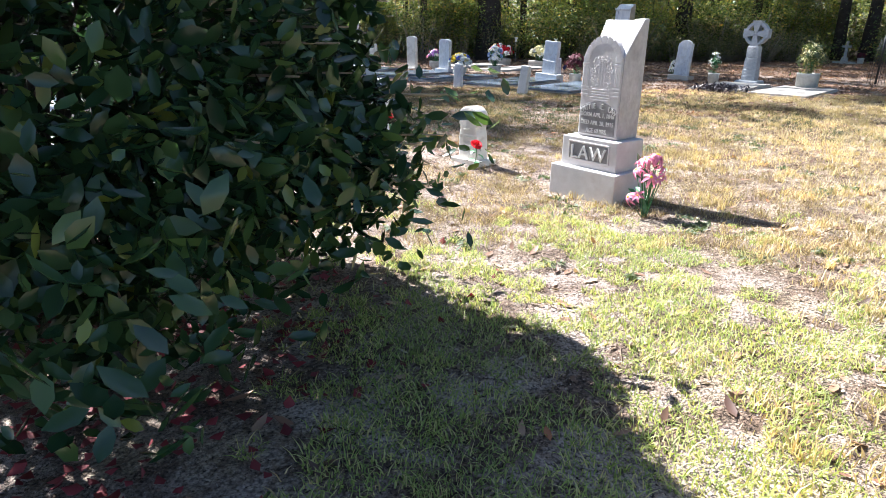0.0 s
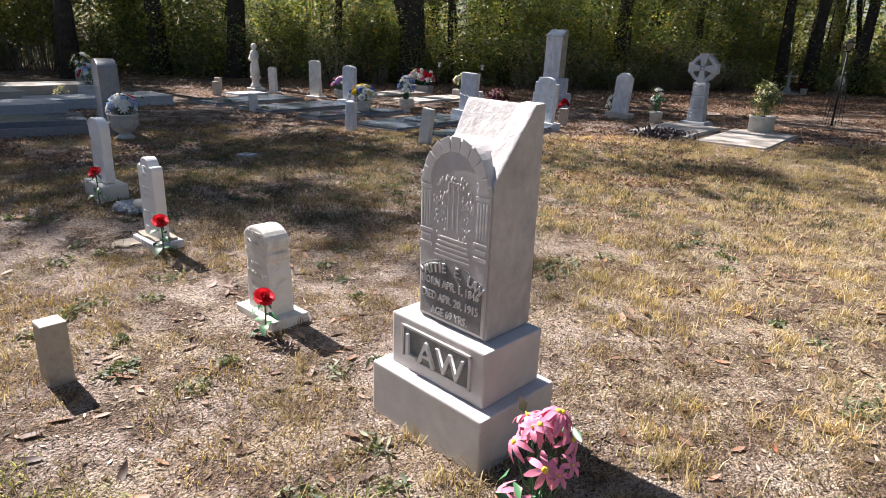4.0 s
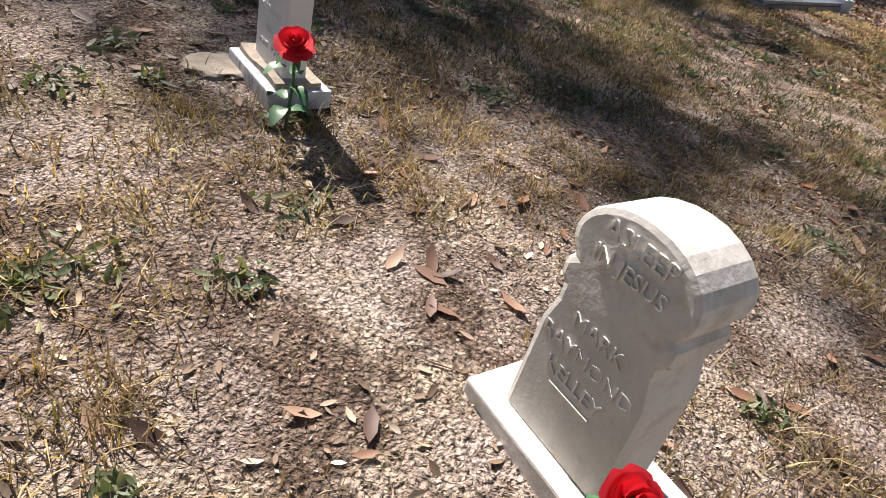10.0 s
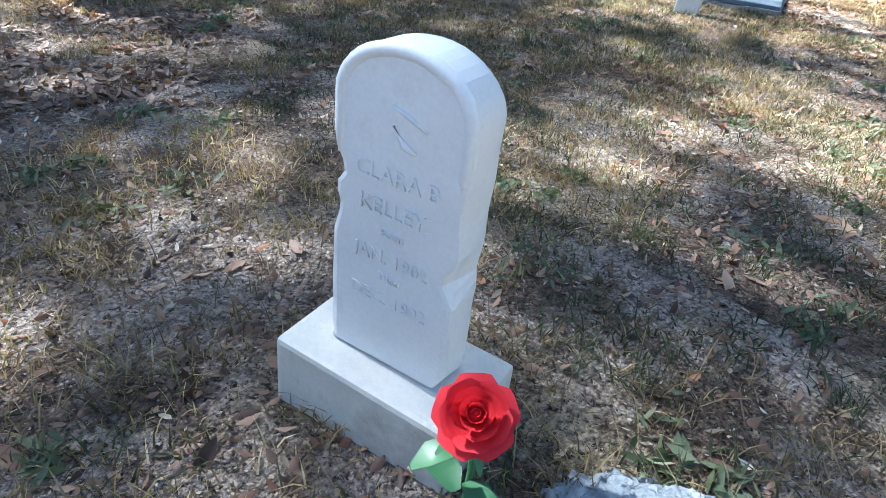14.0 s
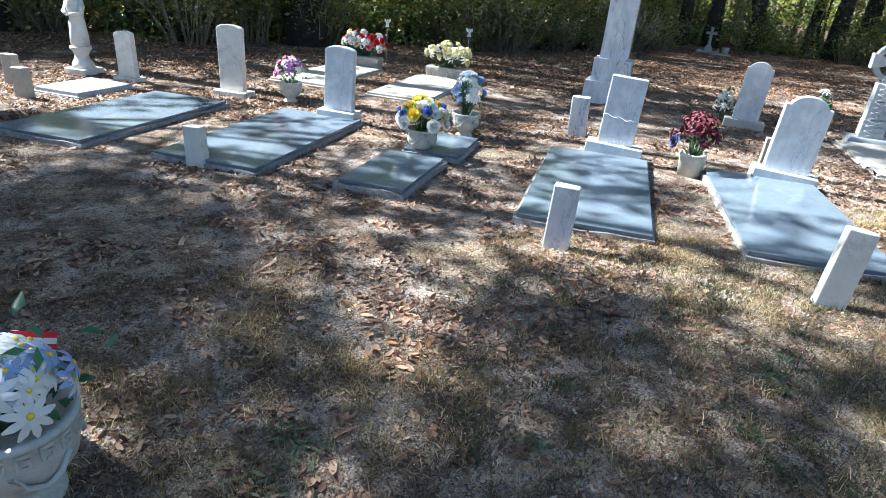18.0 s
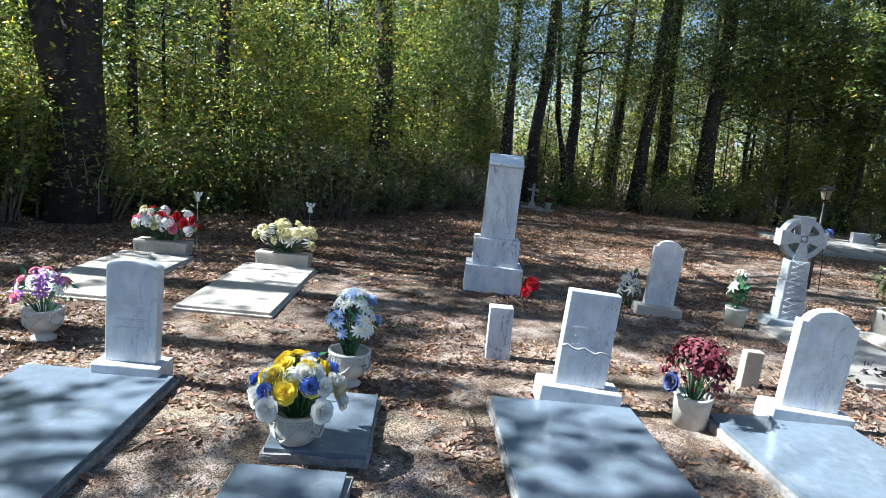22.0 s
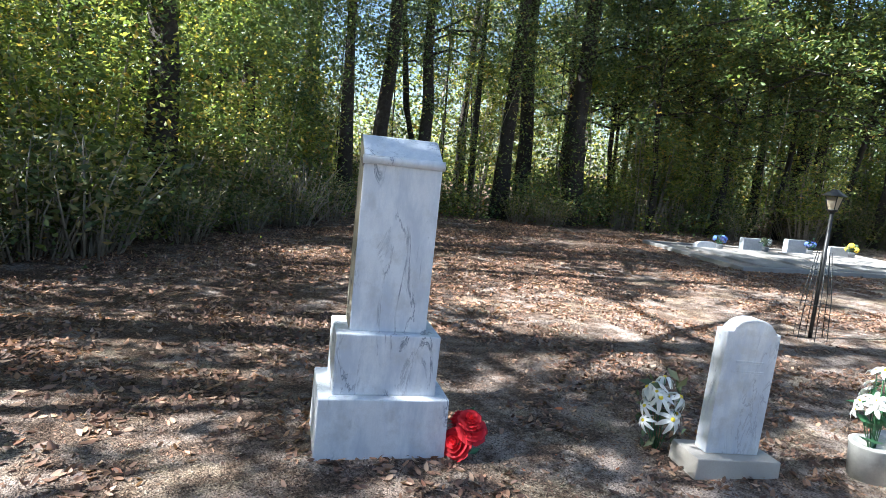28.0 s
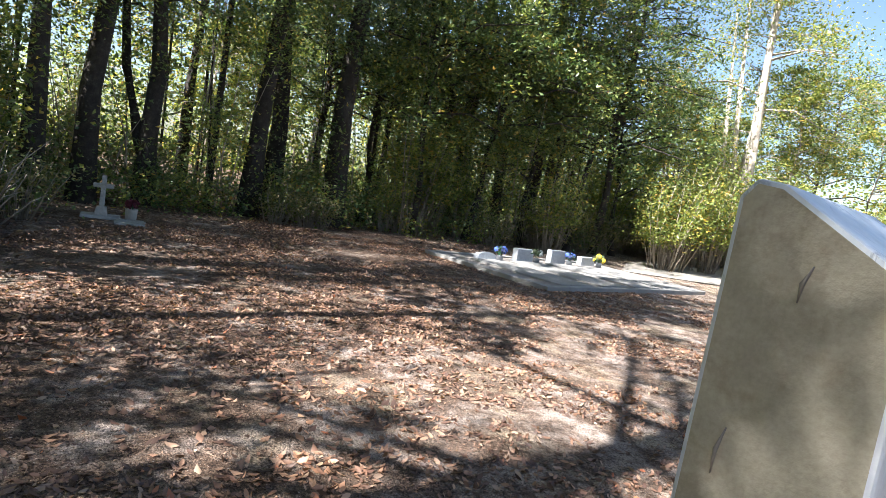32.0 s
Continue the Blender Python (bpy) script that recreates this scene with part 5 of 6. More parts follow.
# pale concrete ledgers
CONCRETE = "pale concrete grave slab strewn with leaves"
ledger(0.94, 19.96, -39.4, 0.86, 2.05, 0.045, M_CONC, CONCRETE)
ledger(-0.21, 20.96, -39.4, 0.86, 2.05, 0.045, M_CONC, CONCRETE)
ledger(5.22, 15.62, -38, 0.95, 1.75, 0.05, M_CONC, "pale concrete grave slab before a stone cross")
ledger(6.12, 14.85, -38, 0.98, 2.05, 0.05, M_CONC, "pale concrete grave slab with a planted tub at its head")


def tall_monument():
    ob = thing("tall_marble_monument", 3.575, 19.065, -41.5, "tall veined white marble monument with slanted top on two blocks", "monument", tilt=(0, 1.0))
    part("lower_base", edge_chips(box(bmesh.new(), 0.71, 0.51, 0.38, (0, 0, -0.05), 0.008, 0.985), 0.003, 7), M_VEIN, ob, "veined lower block")
    part("upper_base", edge_chips(box(bmesh.new(), 0.56, 0.38, 0.335, (0, 0, 0.33), 0.008), 0.003, 7, 3), M_VEIN, ob)
    side = [(-0.13, 0), (-0.125, 0.932), (0.045, 1.036), (0.085, 1.042), (0.105, 1.015), (0.11, 0)]
    bm = slab_profile([(-y, z) for y, z in side], 0.415, 0.008)
    m = Matrix.Rotation(radians(90), 4, "Z") @ Matrix.Scale(-1, 4, (1, 0, 0))
    b2 = pour(bmesh.new(), bm, (0, 0, 0.665), m)
    bmesh.ops.recalc_face_normals(b2, faces=b2.faces[:])
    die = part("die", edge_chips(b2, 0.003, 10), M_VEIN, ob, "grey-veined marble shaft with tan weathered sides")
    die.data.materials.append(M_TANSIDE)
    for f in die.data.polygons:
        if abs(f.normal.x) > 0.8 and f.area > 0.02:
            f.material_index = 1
    b = tube([(-0.215, -0.135, 1.577), (0.215, -0.135, 1.577)], [0.024, 0.024], 10)
    part("roll_moulding", edge_chips(b, 0.002, 20), M_VEIN, ob)
    b = bmesh.new()
    ball(b, 0.03, (-0.212, -0.118, 1.562), (0.3, 0.7, 0.8), 10, 0.006)
    part("broken_roll_end", b, M_BROWNST, ob, "rough brown break at the end of the roll")
    for y0, z0, y1, z1 in ((-0.01, 1.60, 0.0, 1.55), (-0.09, 1.10, -0.055, 1.05), (0.02, 0.81, 0.0, 0.77), (0.05, 1.36, 0.058, 1.29), (-0.05, 0.94, -0.06, 0.90)):
        b = bmesh.new()
        tube([(-0.2085, y0, z0), (-0.2095, (y0 + y1) / 2 + 0.004, (z0 + z1) / 2), (-0.2085, y1, z1)], [0.001, 0.0035, 0.001], 5, b)
        part("dark_score", b, M_BROWNST, die, "dark brown score in the tan side")
    ob.scale = (0.97, 0.97, 0.965)


tall_monument()


def ring_cross():
    """A wheel cross on a shaft of three carved blocks."""
    ob = thing("ring_cross", 5.88, 16.52, -43, "grey cast-stone wheel cross with knotwork on a stacked shaft", "cross")
    part("plinth", box(bmesh.new(), 0.56, 0.42, 0.13, (0, 0, -0.03), 0.02, 0.86), M_GRANITE, ob)
    for k in range(3):
        part("shaft_block", box(bmesh.new(), 0.30 - 0.025 * k, 0.21 - 0.012 * k, 0.236, (0, 0, 0.10 + 0.24 * k), 0.012, 0.97), M_GRANITE, ob)
        b = bmesh.new()
        w = 0.105 - 0.01 * k
        for s in (-1, 1):
            for j in range(3):
                o = (j - 1) * 0.07
                tube([(-w, -0.106 + 0.004 * k, 0.22 + 0.24 * k + s * (o - 0.05)), (0, -0.111 + 0.004 * k, 0.22 + 0.24 * k + s * o), (w, -0.106 + 0.004 * k, 0.22 + 0.24 * k + s * (o + 0.05))], [0.0045] * 3, 5, b)
        part("knotwork", b, M_GRANITE, ob, "carved interlace")
    c = 1.08
    b = bmesh.new()
    n = 40
    rings = []
    for r, y in ((0.245, -0.07), (0.245, 0.07), (0.185, 0.07), (0.185, -0.07)):
        rings.append([b.verts.new((r * math.cos(6.28319 * k / n), y, c + r * math.sin(6.28319 * k / n))) for k in range(n)])
    for q in range(4):
        a, d = rings[q], rings[(q + 1) % 4]
        for k in range(n):
            b.faces.new((a[k], a[(k + 1) % n], d[(k + 1) % n], d[k]))
    bmesh.ops.recalc_face_normals(b, faces=b.faces[:])
    part("wheel", b, M_GRANITE, ob)
    for a in (0, 90, 180, 270):
        tmp = bmesh.new()
        f = tmp.faces.new([tmp.verts.new((x, -0.085, z)) for x, z in ((-0.043, 0.04), (0.043, 0.04), (0.05, 0.10), (0.095, 0.265), (-0.095, 0.265), (-0.05, 0.10))])
        for q in bmesh.ops.extrude_face_region(tmp, geom=[f])["geom"]:
            if isinstance(q, bmesh.types.BMVert):
                q.co.y += 0.17
        bmesh.ops.recalc_face_normals(tmp, faces=tmp.faces[:])
        part("cross_arm", pour(bmesh.new(), tmp, (0, 0, c), Matrix.Rotation(radians(a), 4, "Y")), M_GRANITE, ob)
    b = bmesh.new()
    ball(b, 0.062, (0, 0, c), (1, 1.5, 1), 16)
    part("boss", b, M_GRANITE, ob)
    ob.scale = (0.955, 0.955, 0.955)


ring_cross()


def statue(x, y, yaw, h, label, material):
    """A robed stone figure on a turned pedestal, one plain shape."""
    b = bmesh.new()
    k = h / 1.1
    box(b, 0.30 * k, 0.30 * k, 0.10 * k, (0, 0, -0.03), 0.01)
    lathe([(0.13 * k, 0.07 * k), (0.12 * k, 0.12 * k), (0.085 * k, 0.17 * k), (0.075 * k, 0.22 * k), (0.10 * k, 0.27 * k), (0.12 * k, 0.29 * k), (0.12 * k, 0.32 * k)], 20, b)
    lathe([(0.10 * k, 0.32 * k), (0.105 * k, 0.42 * k), (0.09 * k, 0.58 * k), (0.075 * k, 0.66 * k), (0.10 * k, 0.76 * k), (0.085 * k, 0.86 * k), (0.04 * k, 0.90 * k)], 18, b)
    ball(b, 0.065 * k, (0, 0, 0.97 * k), (1, 1, 1.15), 14)
    for s in (-1, 1):
        tube([(s * 0.09 * k, 0, 0.84 * k), (s * 0.12 * k, -0.05 * k, 0.70 * k), (s * 0.02 * k, -0.11 * k, 0.68 * k)], [0.035 * k, 0.03 * k, 0.025 * k], 8, b)
    edge_chips(b, 0.008 * k, 18)
    solid("statue", b, material, x, y, yaw, label, "statue", smooth=True)


statue(-3.55, 20.75, -40, 1.2, "small white stone figure on a turned pedestal", M_OLD)


# ---- flowers ----
HEADS = {}
HEARTS = {"daisy": (0.16, 0.05, 0.6), "lily": (0.10, 0.15, 2.0), "droop": (0.2, 0.02, 0.8)}


def petal(bm, length, width, droop, lift, a, base=0.0, curl=0.0, z=0.0):
    """One curved petal that leaves the middle at the angle a."""
    ca, sa = math.cos(a), math.sin(a)
    rows = []
    for k in range(4):
        f = k / 3
        r = base + length * f
        h = z + lift * f * length - droop * f * f * length
        w = width * (0.35, 0.95, 1.0, 0.30)[k] * 0.5
        row = []
        for s in (-1, 0, 1):
            cup = curl * abs(s) * w
            row.append(bm.verts.new((ca * r - sa * s * w, sa * r + ca * s * w, h + cup)))
        rows.append(row)
    for p, q in zip(rows, rows[1:]):
        for j in range(2):
            f = bm.faces.new((p[j], p[j + 1], q[j + 1], q[j]))
            f.smooth = True


def cupped_petal(bm, r, h, span, flare, a, z=0.0):
    """A rose petal that wraps round the bud and rolls outwards at its lip."""
    rows = []
    for k in range(6):
        f = k / 5
        rad = r * min(1.0, 0.22 + 1.5 * f) + flare * f ** 3
        hh = z + h * f - flare * 0.55 * max(0.0, f - 0.6) / 0.4
        half = span * (0.55, 0.85, 1.0, 1.0, 0.86, 0.42)[k] * 0.5
        rows.append([bm.verts.new(((rad + 0.05 * r * abs(u)) * math.cos(a + u * half), (rad + 0.05 * r * abs(u)) * math.sin(a + u * half), hh - 0.06 * h * u * u)) for u in (-1, -0.5, 0, 0.5, 1)])
    for p, q in zip(rows, rows[1:]):
        for j in range(4):
            bm.faces.new((p[j], p[j + 1], q[j + 1], q[j])).smooth = True


def rose_petals(turn=0.0):
    """Radius, height, width in radians, flare, angle and foot of every petal of a full rose one unit wide."""
    rows = []
    for layer, (n, r, h, span, flare, z) in enumerate(((2, 0.10, 0.42, 3.6, 0.00, 0.36), (3, 0.20, 0.50, 2.9, 0.03, 0.26), (3, 0.32, 0.55, 2.7, 0.07, 0.16), (4, 0.46, 0.56, 2.2, 0.13, 0.06), (5, 0.60, 0.52, 1.75, 0.22, -0.02), (5, 0.68, 0.42, 1.75, 0.32, -0.10))):
        for k in range(n):
            rows.append((r, h, span, flare, 6.28319 * k / n + layer * 0.75 + turn, z))
    return rows


def head_mesh(kind, material):
    key = (kind, material.name)
    if key in HEADS:
        return HEADS[key]
    bm = bmesh.new()
    if kind == "rose":
        for petal_args in rose_petals():
            cupped_petal(bm, *petal_args)
    elif kind == "daisy":
        for k in range(9):
            petal(bm, 0.95, 0.34, 0.55, 0.25, 6.28319 * k / 9, 0.08, 0.15)
    elif kind == "lily":
        for k in range(6):
            petal(bm, 1.0, 0.42, 0.9, 0.75, 6.28319 * k / 6, 0.05, 0.3)
    elif kind == "droop":
        for k in range(7):
            petal(bm, 1.0, 0.40, 1.5, 0.45, 6.28319 * k / 7, 0.10, 0.2)
    elif kind == "cluster":
        rr = random.Random(9)
        for k in range(34):
            v = Vector((rr.gauss(0, 1), rr.gauss(0, 1), abs(rr.gauss(0, 1)))).normalized() * 0.8
            tmp = bmesh.new()
            for j in range(4):
                petal(tmp, 0.24, 0.22, 0.1, 0.15, 1.5708 * j, 0.02)
            pour(bm, tmp, v, v.to_track_quat("Z", "Y").to_matrix().to_4x4())
    else:
        rr = random.Random(4)
        for k in range(26):
            tmp = bmesh.new()
            petal(tmp, 0.55, 0.34, 0.3, 0.3, rr.uniform(0, 6.28), 0.0, 0.2)
            pour(bm, tmp, (rr.gauss(0, 0.33), rr.gauss(0, 0.33), rr.gauss(0.1, 0.3)), Matrix.Rotation(rr.uniform(-0.8, 0.8), 4, "X"))
    me = bpy.data.meshes.new(kind)
    bm.to_mesh(me)
    bm.free()
    me.materials.append(material)
    HEADS[key] = me
    return me


def foliage(n, r, h, leaf, material, seed, flat=False):
    rng = np.random.default_rng(seed)
    c = rng.normal(size=(n, 3)) * np.array([r * 0.45, r * 0.45, h * 0.25]) + np.array([0, 0, h * 0.5])
    return leaf_cards("greenery", c, leaf, leaf * 0.42, rng)


URN = [(0.075, 0.0), (0.080, 0.018), (0.055, 0.035), (0.050, 0.050), (0.085, 0.075), (0.115, 0.115), (0.125, 0.165), (0.122, 0.205), (0.130, 0.212), (0.130, 0.225), (0.112, 0.225), (0.105, 0.185)]


def urn(parent, k, z=0.0):
    v = part("urn", lathe([(r * k, h * k + z) for r, h in URN], 28), M_CAST, parent, "cast-stone urn with a key pattern band")
    bm = bmesh.new()
    for j in range(18):
        a = 6.28319 * j / 18
        m = Matrix.Rotation(a, 4, "Z")
        for sx, sz, dx, dz in ((0.026, 0.005, 0, 0.20), (0.005, 0.03, -0.011, 0.172), (0.016, 0.005, 0.004, 0.172), (0.005, 0.016, 0.010, 0.177), (0.010, 0.005, 0.004, 0.188)):
            tmp = box(bmesh.new(), sx * k, 0.006 * k, sz * k, (dx * k, -0.1245 * k, dz * k + z), 0)
            pour(bm, tmp, (0, 0, 0), m)
    part("key_band", bm, M_CAST, v)
    for j in range(4):
        a = 6.28319 * j / 4 + 0.6
        p = [(0.126 * k * math.cos(a + d), 0.126 * k * math.sin(a + d), (0.20 - e) * k + z) for d, e in ((-0.45, 0.04), (-0.25, 0.075), (0, 0.09), (0.25, 0.075), (0.45, 0.04))]
        part("swag", tube(p, [0.007 * k] * 5, 5), M_CAST, v)
    return 0.22 * k + z


def pot(parent, r, h, material, taper=0.85, label="", z=0.0):
    part("pot", lathe([(r * taper, z - 0.01), (r * 0.97, z + h * 0.9), (r, z + h * 0.92), (r, z + h), (r * 0.88, z + h), (r * 0.85, z + h * 0.85)], 24), material, parent, label)
    return h + z


def bouquet(x, y, label, vase, heads, spread, top, seed, greens=60, leaf=0.07, leaf_mat_=None, vase_k=1.0, yaw=0.0, z=None, sink=0.0, vase_mat=None):
    """Cloth flowers, each a part, on stems out of a vase or straight from the ground."""
    rr = random.Random(seed)
    ob = thing("flower_arrangement", x, y, yaw, label, "flowers", "cloth flowers on graves", z=z)
    rim = 0.0
    if vase == "urn":
        rim = urn(ob, vase_k)
    elif vase == "pot":
        rim = pot(ob, 0.11 * vase_k, 0.19 * vase_k, vase_mat or M_CAST, 0.85, "grey pot")
    elif vase == "tub":
        rim = pot(ob, 0.20 * vase_k, 0.30 * vase_k, vase_mat or M_CAST, 0.95, "grey concrete tub")
    elif vase == "block":
        part("vase_block", box(bmesh.new(), 0.34, 0.24, 0.2, (0, 0, -0.02), 0.01), M_DARKG, ob, "dark granite vase block")
        rim = 0.18
    elif vase == "trough":
        bm = box(bmesh.new(), 0.64, 0.24, 0.2, (0, 0, -0.01), 0.03, 1.06)
        for k in range(22):
            for s in (-1, 1):
                box(bm, 0.018, 0.012, 0.12, (-0.29 + 0.0276 * k, s * 0.124, 0.03), 0.003)
        part("trough", bm, M_CONC, ob, "pale fluted planter box")
        rim = 0.19
    h = top - rim
    green = link_mesh("greenery", foliage(greens, spread, h, leaf, None, seed), leaf_mat_ or M_STEM, ob)
    green.location = (0, 0, rim)
    tagged(green, kind="stuff")
    if vase == "trough":
        green.scale = (2.1, 1.0, 1.0)
    bm = bmesh.new()
    flowers = []
    wide = 2.1 if vase == "trough" else 1.0
    for kind, material, count, r in heads:
        for k in range(count):
            a, f = rr.uniform(0, 6.283), math.sqrt(rr.uniform(0.05, 1))
            e = Vector((math.cos(a) * spread * f * wide, math.sin(a) * spread * f, rim + h * (1.0 - 0.72 * f * f * rr.uniform(0.6, 1.0)) - r * 0.4))
            if vase == "trough":
                e = Vector((rr.uniform(-0.37, 0.37), rr.uniform(-0.17, 0.17), 0))
                e.z = rim + h * (1.0 - 1.6 * e.x * e.x - 9 * e.y * e.y) * rr.uniform(0.55, 1.0) - r * 0.4
            flowers.append((kind, material, r, e))
            bm = bmesh.new()
            tube([(e.x * 0.15, e.y * 0.15, max(0.0, rim - 0.05)), (e.x * 0.6, e.y * 0.6, rim + (e.z - rim) * 0.6), tuple(e)], [0.004, 0.003, 0.003], 4, bm)
            part("stem", bm, M_STEM, ob)
    for kind, material, r, e in flowers:
        f = link_mesh("flower", head_mesh(kind, material), None, ob)
        d = Vector((e.x * 1.5, e.y * 1.5, 0.35 * spread + 0.3 * max(0.02, e.z - rim)))
        f.matrix_local = Matrix.Translation(e) @ d.to_track_quat("Z", "Y").to_matrix().to_4x4() @ Matrix.Rotation(rr.uniform(0, 6.28), 4, "Z") @ Matrix.Scale(r * rr.uniform(0.8, 1.15), 4)
        if kind in HEARTS:
            size, up, tall = HEARTS[kind]
            key = (kind, "heart")
            if key not in HEADS:
                HEADS[key] = bm_mesh("flower_centre", ball(bmesh.new(), size, (0, 0, up), (1, 1, tall), 8))
                HEADS[key].materials.append(M_YELLOW)
            link_mesh("flower_centre", HEADS[key], None, f)
    return ob


def rose_stake(x, y, top, lean, label, seed, yaw):
    ob = thing("cloth_rose", x, y, yaw, label, "flower", "single red roses at the small graves")
    bm = tube([(0, 0, -0.05), (0.01, 0, top * 0.5), (lean, 0, top - 0.03)], [0.005, 0.005, 0.004], 6)
    part("stem", bm, M_STEM, ob)
    for k, (a, h, ln) in enumerate(((0.3, 0.20, 0.07), (2.2, 0.30, 0.075), (4.3, 0.24, 0.07), (1.2, 0.55, 0.06), (3.5, 0.62, 0.06), (5.4, 0.45, 0.065), (2.9, 0.10, 0.06))):
        bm = bmesh.new()
        petal(bm, ln, ln * 0.62, 0.8, 0.45, a, 0.01, 0.3, top * h)
        part("leaf", bm, M_STEM, ob)
    bm = bmesh.new()
    ball(bm, 0.012, (0, 0, 0.018), (1, 1, 1.5), 8)
    r = part("rose_head", bm, M_RED, ob, "red cloth rose")
    r.matrix_local = Matrix.Translation((lean, 0, top - 0.052)) @ Matrix.Rotation(0.62, 4, "X")
    for r0, h0, span, flare, a, z in rose_petals(seed):
        bm = bmesh.new()
        cupped_petal(bm, r0 * 0.052, h0 * 0.06, span, flare * 0.052, a, z * 0.06)
        part("petal", bm, M_RED, r)
    bm = bmesh.new()
    for k in range(5):
        petal(bm, 0.045, 0.016, 0.5, -0.4, 1.2566 * k, 0.006, 0, 0)
    c = part("calyx", bm, M_STEM, ob)
    c.matrix_local = Matrix.Translation((lean, 0, top - 0.055))


rose_stake(0.535, 7.47, 0.25, 0.005, "single red cloth rose with green leaves beside a scroll stone", 1, 37)
rose_stake(-0.365, 8.385, 0.285, 0.005, "single red cloth rose beside the carved-hand stone", 2, 23)
rose_stake(-1.255, 9.30, 0.30, 0.005, "single red cloth rose before the round-topped stone", 3, -17)

bouquet(1.71, 6.31, "bunch of pink cloth lilies stuck in the ground by the monument", "", [("droop", M_PINKP, 12, 0.05), ("lily", M_PINKP, 5, 0.045)], 0.13, 0.46, 31, 26, 0.06, z=-0.02)
ob = bouquet(-2.88, 12.90, "stone urn of white and pale blue daisies with a small flag", "urn", [("daisy", M_WHITE, 32, 0.062), ("daisy", M_PALEBLUE, 20, 0.058)], 0.19, 0.60, 32, 60, 0.08, vase_k=1.45)
flag = new("flag")
flag.parent = ob
flag.matrix_local = pose(-0.05, -0.10, 0.42, -20, 25, 30)
link_mesh("pole", bpy.data.meshes.new("pole"), M_TWIG, flag)
pole = flag.children[0]
bm = tube([(0, 0, -0.2), (0, 0, 0.24)], [0.004, 0.004], 6)
bm.to_mesh(pole.data)
bm.free()
for k in range(7):
    bm = bmesh.new()
    for j in range(8):
        x0, x1 = 0.20 * j / 8, 0.20 * (j + 1) / 8
        if k < 3 and j < 3:
            continue
        z = 0.22 - 0.018 * k
        w0, w1 = 0.012 * math.sin(x0 * 30), 0.012 * math.sin(x1 * 30)
        bm.faces.new([bm.verts.new(q) for q in ((x0, w0, z - 0.018), (x1, w1, z - 0.018), (x1, w1, z), (x0, w0, z))])
    part("stripe", bm, M_WHITE if k % 2 else M_RED, flag)
bm = bmesh.new()
for j in range(3):
    x0, x1 = 0.20 * j / 8, 0.20 * (j + 1) / 8
    w0, w1 = 0.012 * math.sin(x0 * 30), 0.012 * math.sin(x1 * 30)
    bm.faces.new([bm.verts.new(q) for q in ((x0, w0, 0.166), (x1, w1, 0.166), (x1, w1, 0.22), (x0, w0, 0.22))])
part("canton", bm, M_NAVY, flag)

bouquet(-0.28, 16.57, "stone urn of yellow, white and blue cloth flowers between ledgers", "urn", [("rose", M_YELLOW, 20, 0.06), ("rose", M_BLUE, 13, 0.055), ("rose", M_WHITE, 22, 0.06), ("cluster", M_WHITE, 5, 0.06)], 0.24, 0.55, 33, 40, 0.07, vase_k=1.15)
bouquet(0.47, 17.27, "stone urn of pale blue roses and white lilies", "urn", [("rose", M_PALEBLUE, 5, 0.06), ("daisy", M_WHITE, 34, 0.048), ("daisy", M_PALEBLUE, 16, 0.05)], 0.18, 0.74, 34, 60, 0.07, vase_k=1.15)
bouquet(-1.12, 19.02, "stone urn of purple and white cloth flowers", "urn", [("lily", M_PURPLE, 8, 0.065), ("rose", M_PINKP, 5, 0.05), ("daisy", M_WHITE, 9, 0.055)], 0.20, 0.56, 35, 40, 0.07, vase_k=1.1)
bouquet(0.52, 21.84, "pale planter box of red, pink and white cloth flowers", "trough", [("rose", M_RED, 19, 0.065), ("rose", M_PINKP, 10, 0.06), ("cluster", M_WHITE, 30, 0.08), ("rose", M_CREAM, 16, 0.06)], 0.15, 0.62, 36, 60, 0.07, yaw=-40)
bouquet(1.67, 20.84, "pale planter box of cream and white cloth flowers", "trough", [("rose", M_CREAM, 16, 0.06), ("droop", M_WHITE, 34, 0.065), ("cluster", M_CREAM, 26, 0.075)], 0.15, 0.60, 37, 80, 0.07, M_WEED, yaw=-40)
bouquet(3.80, 18.60, "red cloth flowers set low beside the tall monument", "", [("rose", M_RED, 5, 0.085)], 0.07, 0.26, 38, 10, 0.06)
bouquet(4.64, 17.82, "white cloth lilies beside a domed tablet", "", [("droop", M_WHITE, 13, 0.062)], 0.16, 0.47, 39, 46, 0.09, M_WEED)
bouquet(5.22, 16.80, "grey pot of white cloth orchids with dark leaves", "pot", [("lily", M_WHITE, 14, 0.055)], 0.11, 0.68, 40, 30, 0.13, vase_k=1.1)
bouquet(6.68, 15.68, "concrete tub of trailing green and cream plants", "tub", [("bush", M_CREAM, 12, 0.06), ("bush", M_WEED, 12, 0.08)], 0.24, 0.88, 41, 420, 0.07, M_SHRUB, vase_k=1.05)
bouquet(2.14, 15.62, "grey pot of burgundy leaves with a dark blue rose", "pot", [("bush", M_BURG, 36, 0.068), ("rose", M_NAVY, 1, 0.075), ("rose", M_BURG, 5, 0.05), ("lily", M_CREAM, 3, 0.05)], 0.21, 0.60, 42, 50, 0.06, M_BURG, vase_k=1.15)
ob = thing("withered_wreath", 4.72, 14.82, 20, "dark withered wreath lying on a concrete slab edge", "wreath")
link_mesh("withered_leaves", foliage(420, 0.45, 0.12, 0.09, None, 50), M_WITHER, ob)

